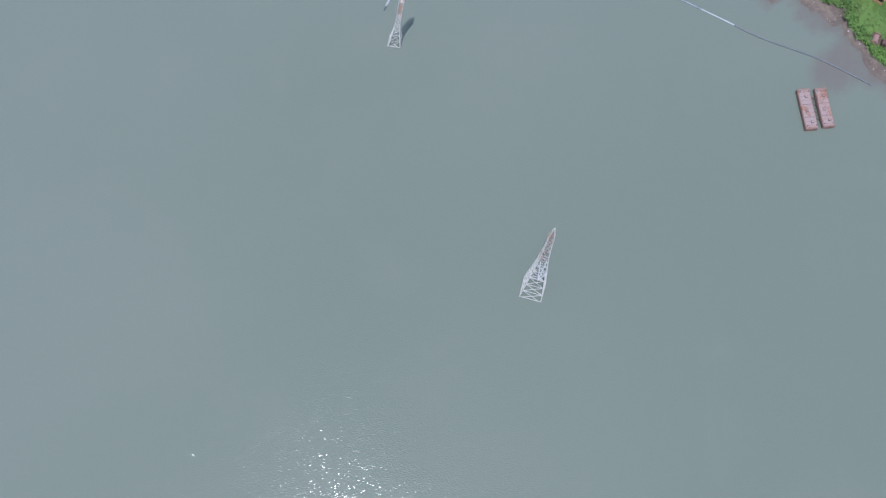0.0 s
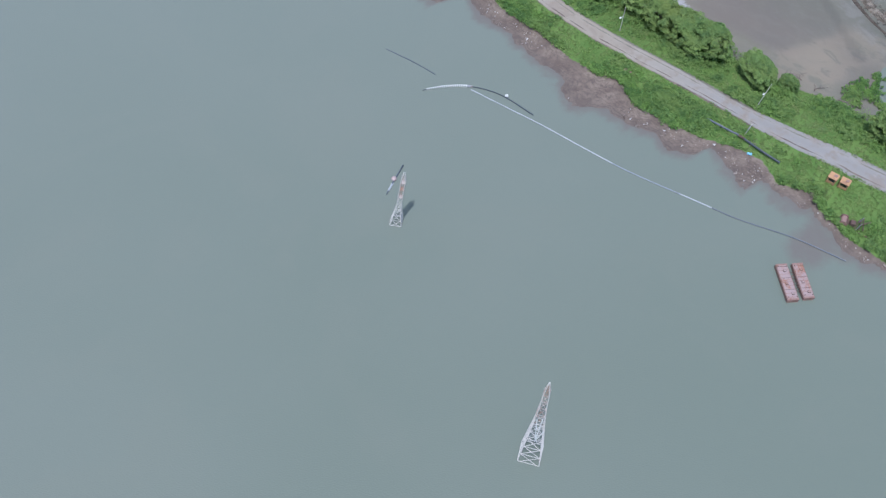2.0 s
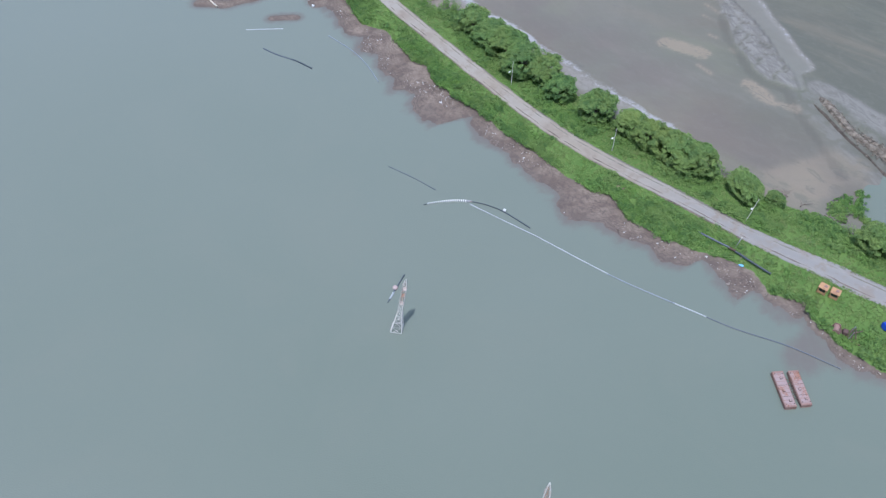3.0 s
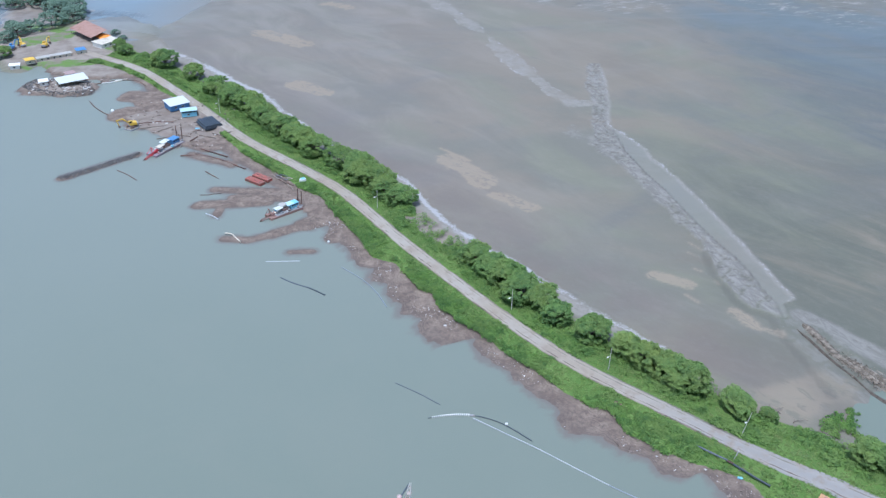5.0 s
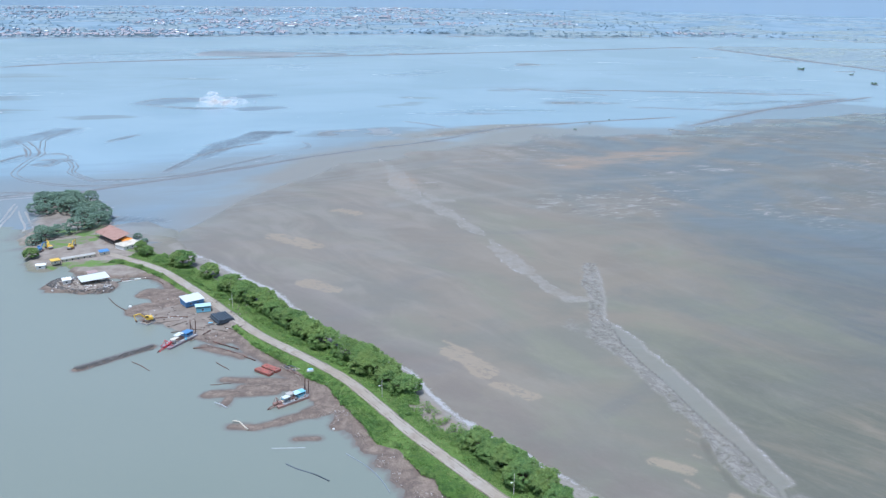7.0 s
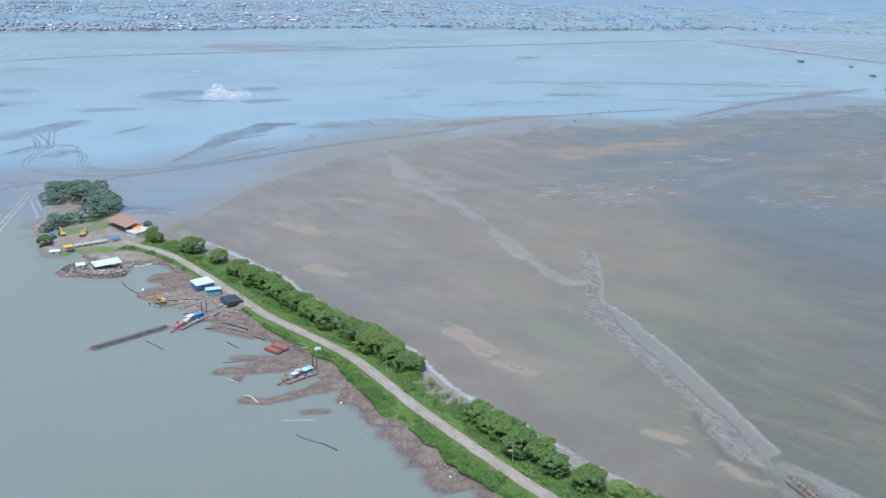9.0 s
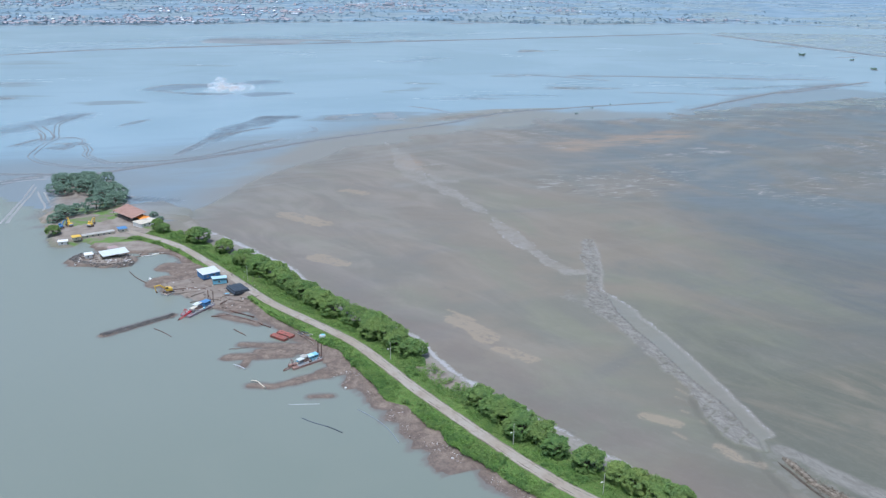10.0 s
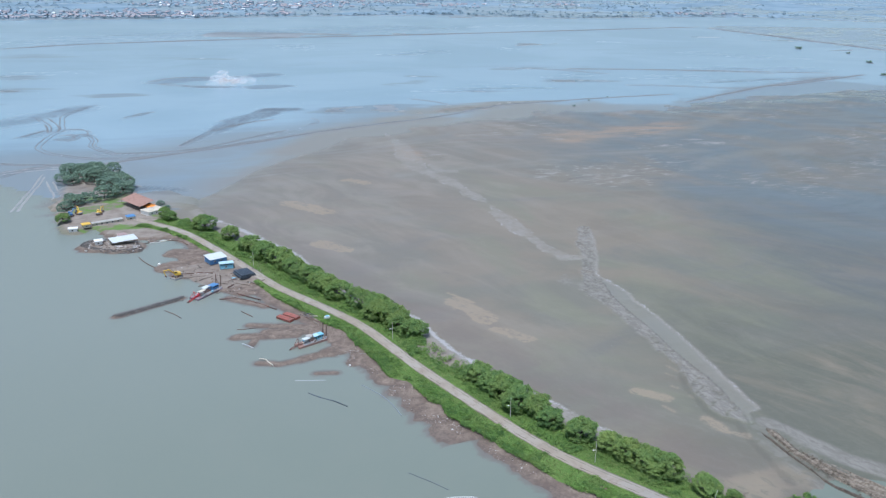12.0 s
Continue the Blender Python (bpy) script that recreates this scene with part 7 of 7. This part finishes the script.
def beach_litter():
    rng = np.random.RandomState(31)
    p, size = CLODS
    chips("clods", np.c_[p, np.maximum(terrain(p[:, 0], p[:, 1])[0], 0) + 0.55], size, M_SPOIL, "sandy clods and broken crust over the dredged bank", "earth", 4, 0.7)
    n = 9000
    s, q = rng.uniform(225, 428, n), rng.uniform(6, 24, n)
    i = np.clip(np.searchsorted(RUN, s) - 1, 0, len(LEG) - 1)
    t = LEG[i] / LEN[i][:, None]
    p = LINE[i] + t * (s - RUN[i])[:, None] - q[:, None] * np.stack([-t[:, 1], t[:, 0]], 1)
    h, m, _, _ = terrain(p[:, 0], p[:, 1])
    drift = field(p[:, 0], p[:, 1], 8, 3, 0.5, 61.0)
    keep = (h > 0.0) & (h < 0.5) & (m["grass"] < 0.3) & (drift > 0.05 - 0.25 * (s > 370))
    p, h = p[keep], h[keep]
    chips("flotsam", np.c_[p, h + 0.03], rng.uniform(0.05, 0.15, len(p)) * (1 + 1.2 * (rng.uniform(size=len(p)) > 0.95)), M_LITTER, "driftwood bits, foam and litter on the mud shore", "litter", 5)
    # rubble of the islet's rim and of the heap in the lake
    a = rng.uniform(0, 2 * math.pi, 900)
    k = rng.uniform(0.72, 1.05, 900)
    x, y = -193.5 + 18.5 * k * np.cos(a) * 0.97, 348.3 + 9.0 * k * np.sin(a) - 0.18 * 18.5 * k * np.cos(a)
    hh = terrain(x, y)[0]
    chips("rubble", np.c_[x, y, np.maximum(hh, -0.1) + 0.1], rng.uniform(0.12, 0.34, 900), M_STONE, "dark rubble heaped round the islet", "rubble", 6, 0.6)
    t = rng.uniform(0, 1, 2200)
    x, y = -153 + 21 * t + rng.normal(0, 1.0, 2200), 255.4 + 23.2 * t + rng.normal(0, 1.0, 2200)
    chips("rubble", np.c_[x, y, np.maximum(terrain(x, y)[0], -0.1) + 0.08], rng.uniform(0.12, 0.32, 2200), M_STONE, "dark spoil heap breaking the lake's surface", "rubble", 7, 0.4)
    # boards, drums and scrap in the yard and on the islet
    x, y = rng.uniform(-148, -98, 260), rng.uniform(280, 335, 260)
    h = terrain(x, y)[0]
    ok = h > 0.1
    chips("yard_scrap", np.c_[x, y, h + 0.1][ok], rng.uniform(0.15, 0.5, ok.sum()), M_LITTER, "scrap, boards and drums strewn over the muddy yard", "scrap", 8)
    x, y = rng.uniform(-206, -176, 220), rng.uniform(340, 360, 220)
    h = terrain(x, y)[0]
    ok = h > 0.5
    chips("yard_scrap", np.c_[x, y, h + 0.15][ok], rng.uniform(0.25, 0.7, ok.sum()), M_LITTER, "pale boards and scrap strewn about the islet", "scrap", 9)


beach_litter()


def driftwood(x, y, turn, length, label="bare grey branch lying on the mud"):
    rng = np.random.RandomState(int(abs(x * 7 + y * 13)))
    root = thing("dead_branch", x, y, height(x, y) + 0.05, turn, label, "branch", "bare branches on the mud")
    pts = [(length * k / 5, 0.35 * rng.normal(), 0.1 + 0.1 * rng.uniform()) for k in range(6)]
    part("stem", tube(fresh(), pts, 0.1, 6, np.linspace(0.14, 0.04, 6)), M_WOOD, root)
    for k in (1, 2, 3, 4):
        side = 1 if k % 2 else -1
        b = pts[k]
        part("twig", tube(fresh(), [b, (b[0] + 0.5, b[1] + side * 0.5, b[2] + 0.2), (b[0] + 0.8, b[1] + side * 1.1, b[2] + 0.25)], 0.05, 5, [0.06, 0.05, 0.02]), M_WOOD, root)


for x, y, a, l in ((80.5, 136.5, 20, 2.6), (84.0, 135.2, 70, 2.4), (86.5, 131.6, 35, 3.2), (91.5, 128.6, -15, 3.6), (93.5, 127.2, 10, 3.2), (67.6, 113.6, 40, 2.4)):
    driftwood(x, y, a, l)


# ---- bushes that stand alone by the pool and on the verge ----
def bush(x, y, r, seed, label, mat=None):
    rng = np.random.RandomState(seed)
    root = thing("bush", x, y, height(x, y), rng.uniform(0, 360), label, "bush", "bushes on the dike")
    c = np.c_[rng.normal(0, r * 0.62, 30), rng.normal(0, r * 0.55, 30), rng.uniform(0.1, 0.55, 30) * r]
    ob = new("leaves", raw_mesh("leaves", *leaf_cloud(rng, c, rng.uniform(0.2, 0.38, 30) * r, 42, 0.15, 0.8), mat or M_SHRUB))
    ob.parent = root
    bm = fresh()
    for k in range(4):
        bar(bm, (0, 0, -0.1), (rng.normal() * 0.3 * r, rng.normal() * 0.3 * r, 0.55 * r), 0.05, 5, 0.02)
    part("stems", bm, M_BARK, root)


for n, (x, y, r) in enumerate(((94.6, 131.0, 1.3), (95.8, 132.6, 1.2), (94.0, 129.2, 1.2), (96.6, 130.6, 1.4), (95.4, 127.6, 1.3), (97.4, 133.4, 1.0), (79.5, 132.4, 1.6), (77.6, 131.0, 1.3), (86.5, 127.8, 1.2), (99.0, 135.0, 1.4), (101.2, 133.0, 1.5), (100.4, 129.6, 1.5), (101.6, 126.8, 1.4), (98.6, 131.4, 1.3), (103.0, 136.6, 1.2), (103.0, 119.5, 1.7), (106.0, 116.5, 1.8), (100.0, 121.0, 1.5))):
    bush(x, y, r, 100 + n, "low green bush at the edge of the silt")
for n, (s, d, r) in enumerate(((243, 6.0, 1.0), (247, 8.2, 0.9), (252, 6.8, 1.1), (259, 9.0, 0.9), (263, 7.0, 1.2), (270, 10.5, 1.4), (273, 8.0, 1.2), (298, -6.5, 1.0), (262, -8.0, 1.0), (237, -7.0, 0.9), (281, -8.6, 1.1))):
    (x, y), _a = on_road(s, d)
    bush(x, y, r, 130 + n, "rounded green bush on the grassy dike")


# ---- moorings, logs and timbers about the yard ----
floating_line("mooring_line", [(-178, 356), (-170, 361.5), (-161, 362), (-154, 355.5)], 0.22, "curved line of dark floats closing the small basin", "float line", [(0.3, M_RUST_DARK, 0.05), (0.42, M_WHITE, 0.05), (1.0, M_RUST_DARK, 0.05)])
floating_line("mooring_line", [(-176, 357), (-171, 359.5), (-166, 364)], 0.2, "short line of pale floats beside the islet", "float line", [(0.5, M_WHITE, 0.08), (1.0, M_CREAM, 0.0)])


def log(x, y, turn, length, r, label, mat):
    rng = np.random.RandomState(int(abs(x * 31 + y * 17)))
    root = thing("log", x, y, max(0.0, height(x, y)) + r * 0.7, turn, label, "log", "logs about the muddy yard")
    pts = [(length * (k / 5 - 0.5), 0.12 * rng.normal(), 0.05 * rng.normal()) for k in range(6)]
    part("trunk", tube(fresh(), pts, r, 7, np.linspace(r, r * 0.65, 6)), mat, root)
    part("stub", bar(fresh(), pts[3], (pts[3][0] + 0.3, pts[3][1] + 0.5, pts[3][2] + r * 1.6), r * 0.4, 5, r * 0.2), mat, root)


for x, y, a, l, r in ((-139, 309, 15, 9, 0.28), (-134, 305, 20, 11, 0.25), (-128, 303, 48, 7, 0.3), (-131, 311, 5, 8, 0.22), (-118, 297, -10, 6, 0.3), (-113, 294, 70, 5, 0.3), (-108, 297, -20, 8, 0.35), (-104, 299, -30, 7, 0.35),
                      (-116, 288, 60, 6, 0.25), (-126, 296, 35, 7, 0.25), (-97, 262, -40, 9, 0.2), (-67, 256.5, -35, 8, 0.3), (-70, 259, -45, 9, 0.3), (-64.5, 252.5, -60, 6, 0.35), (-93, 246, 15, 8, 0.15)):
    log(x, y, a, l, r, "dark weathered log or pipe on the mud", M_RUST_DARK if int(x) % 2 else M_WOOD)
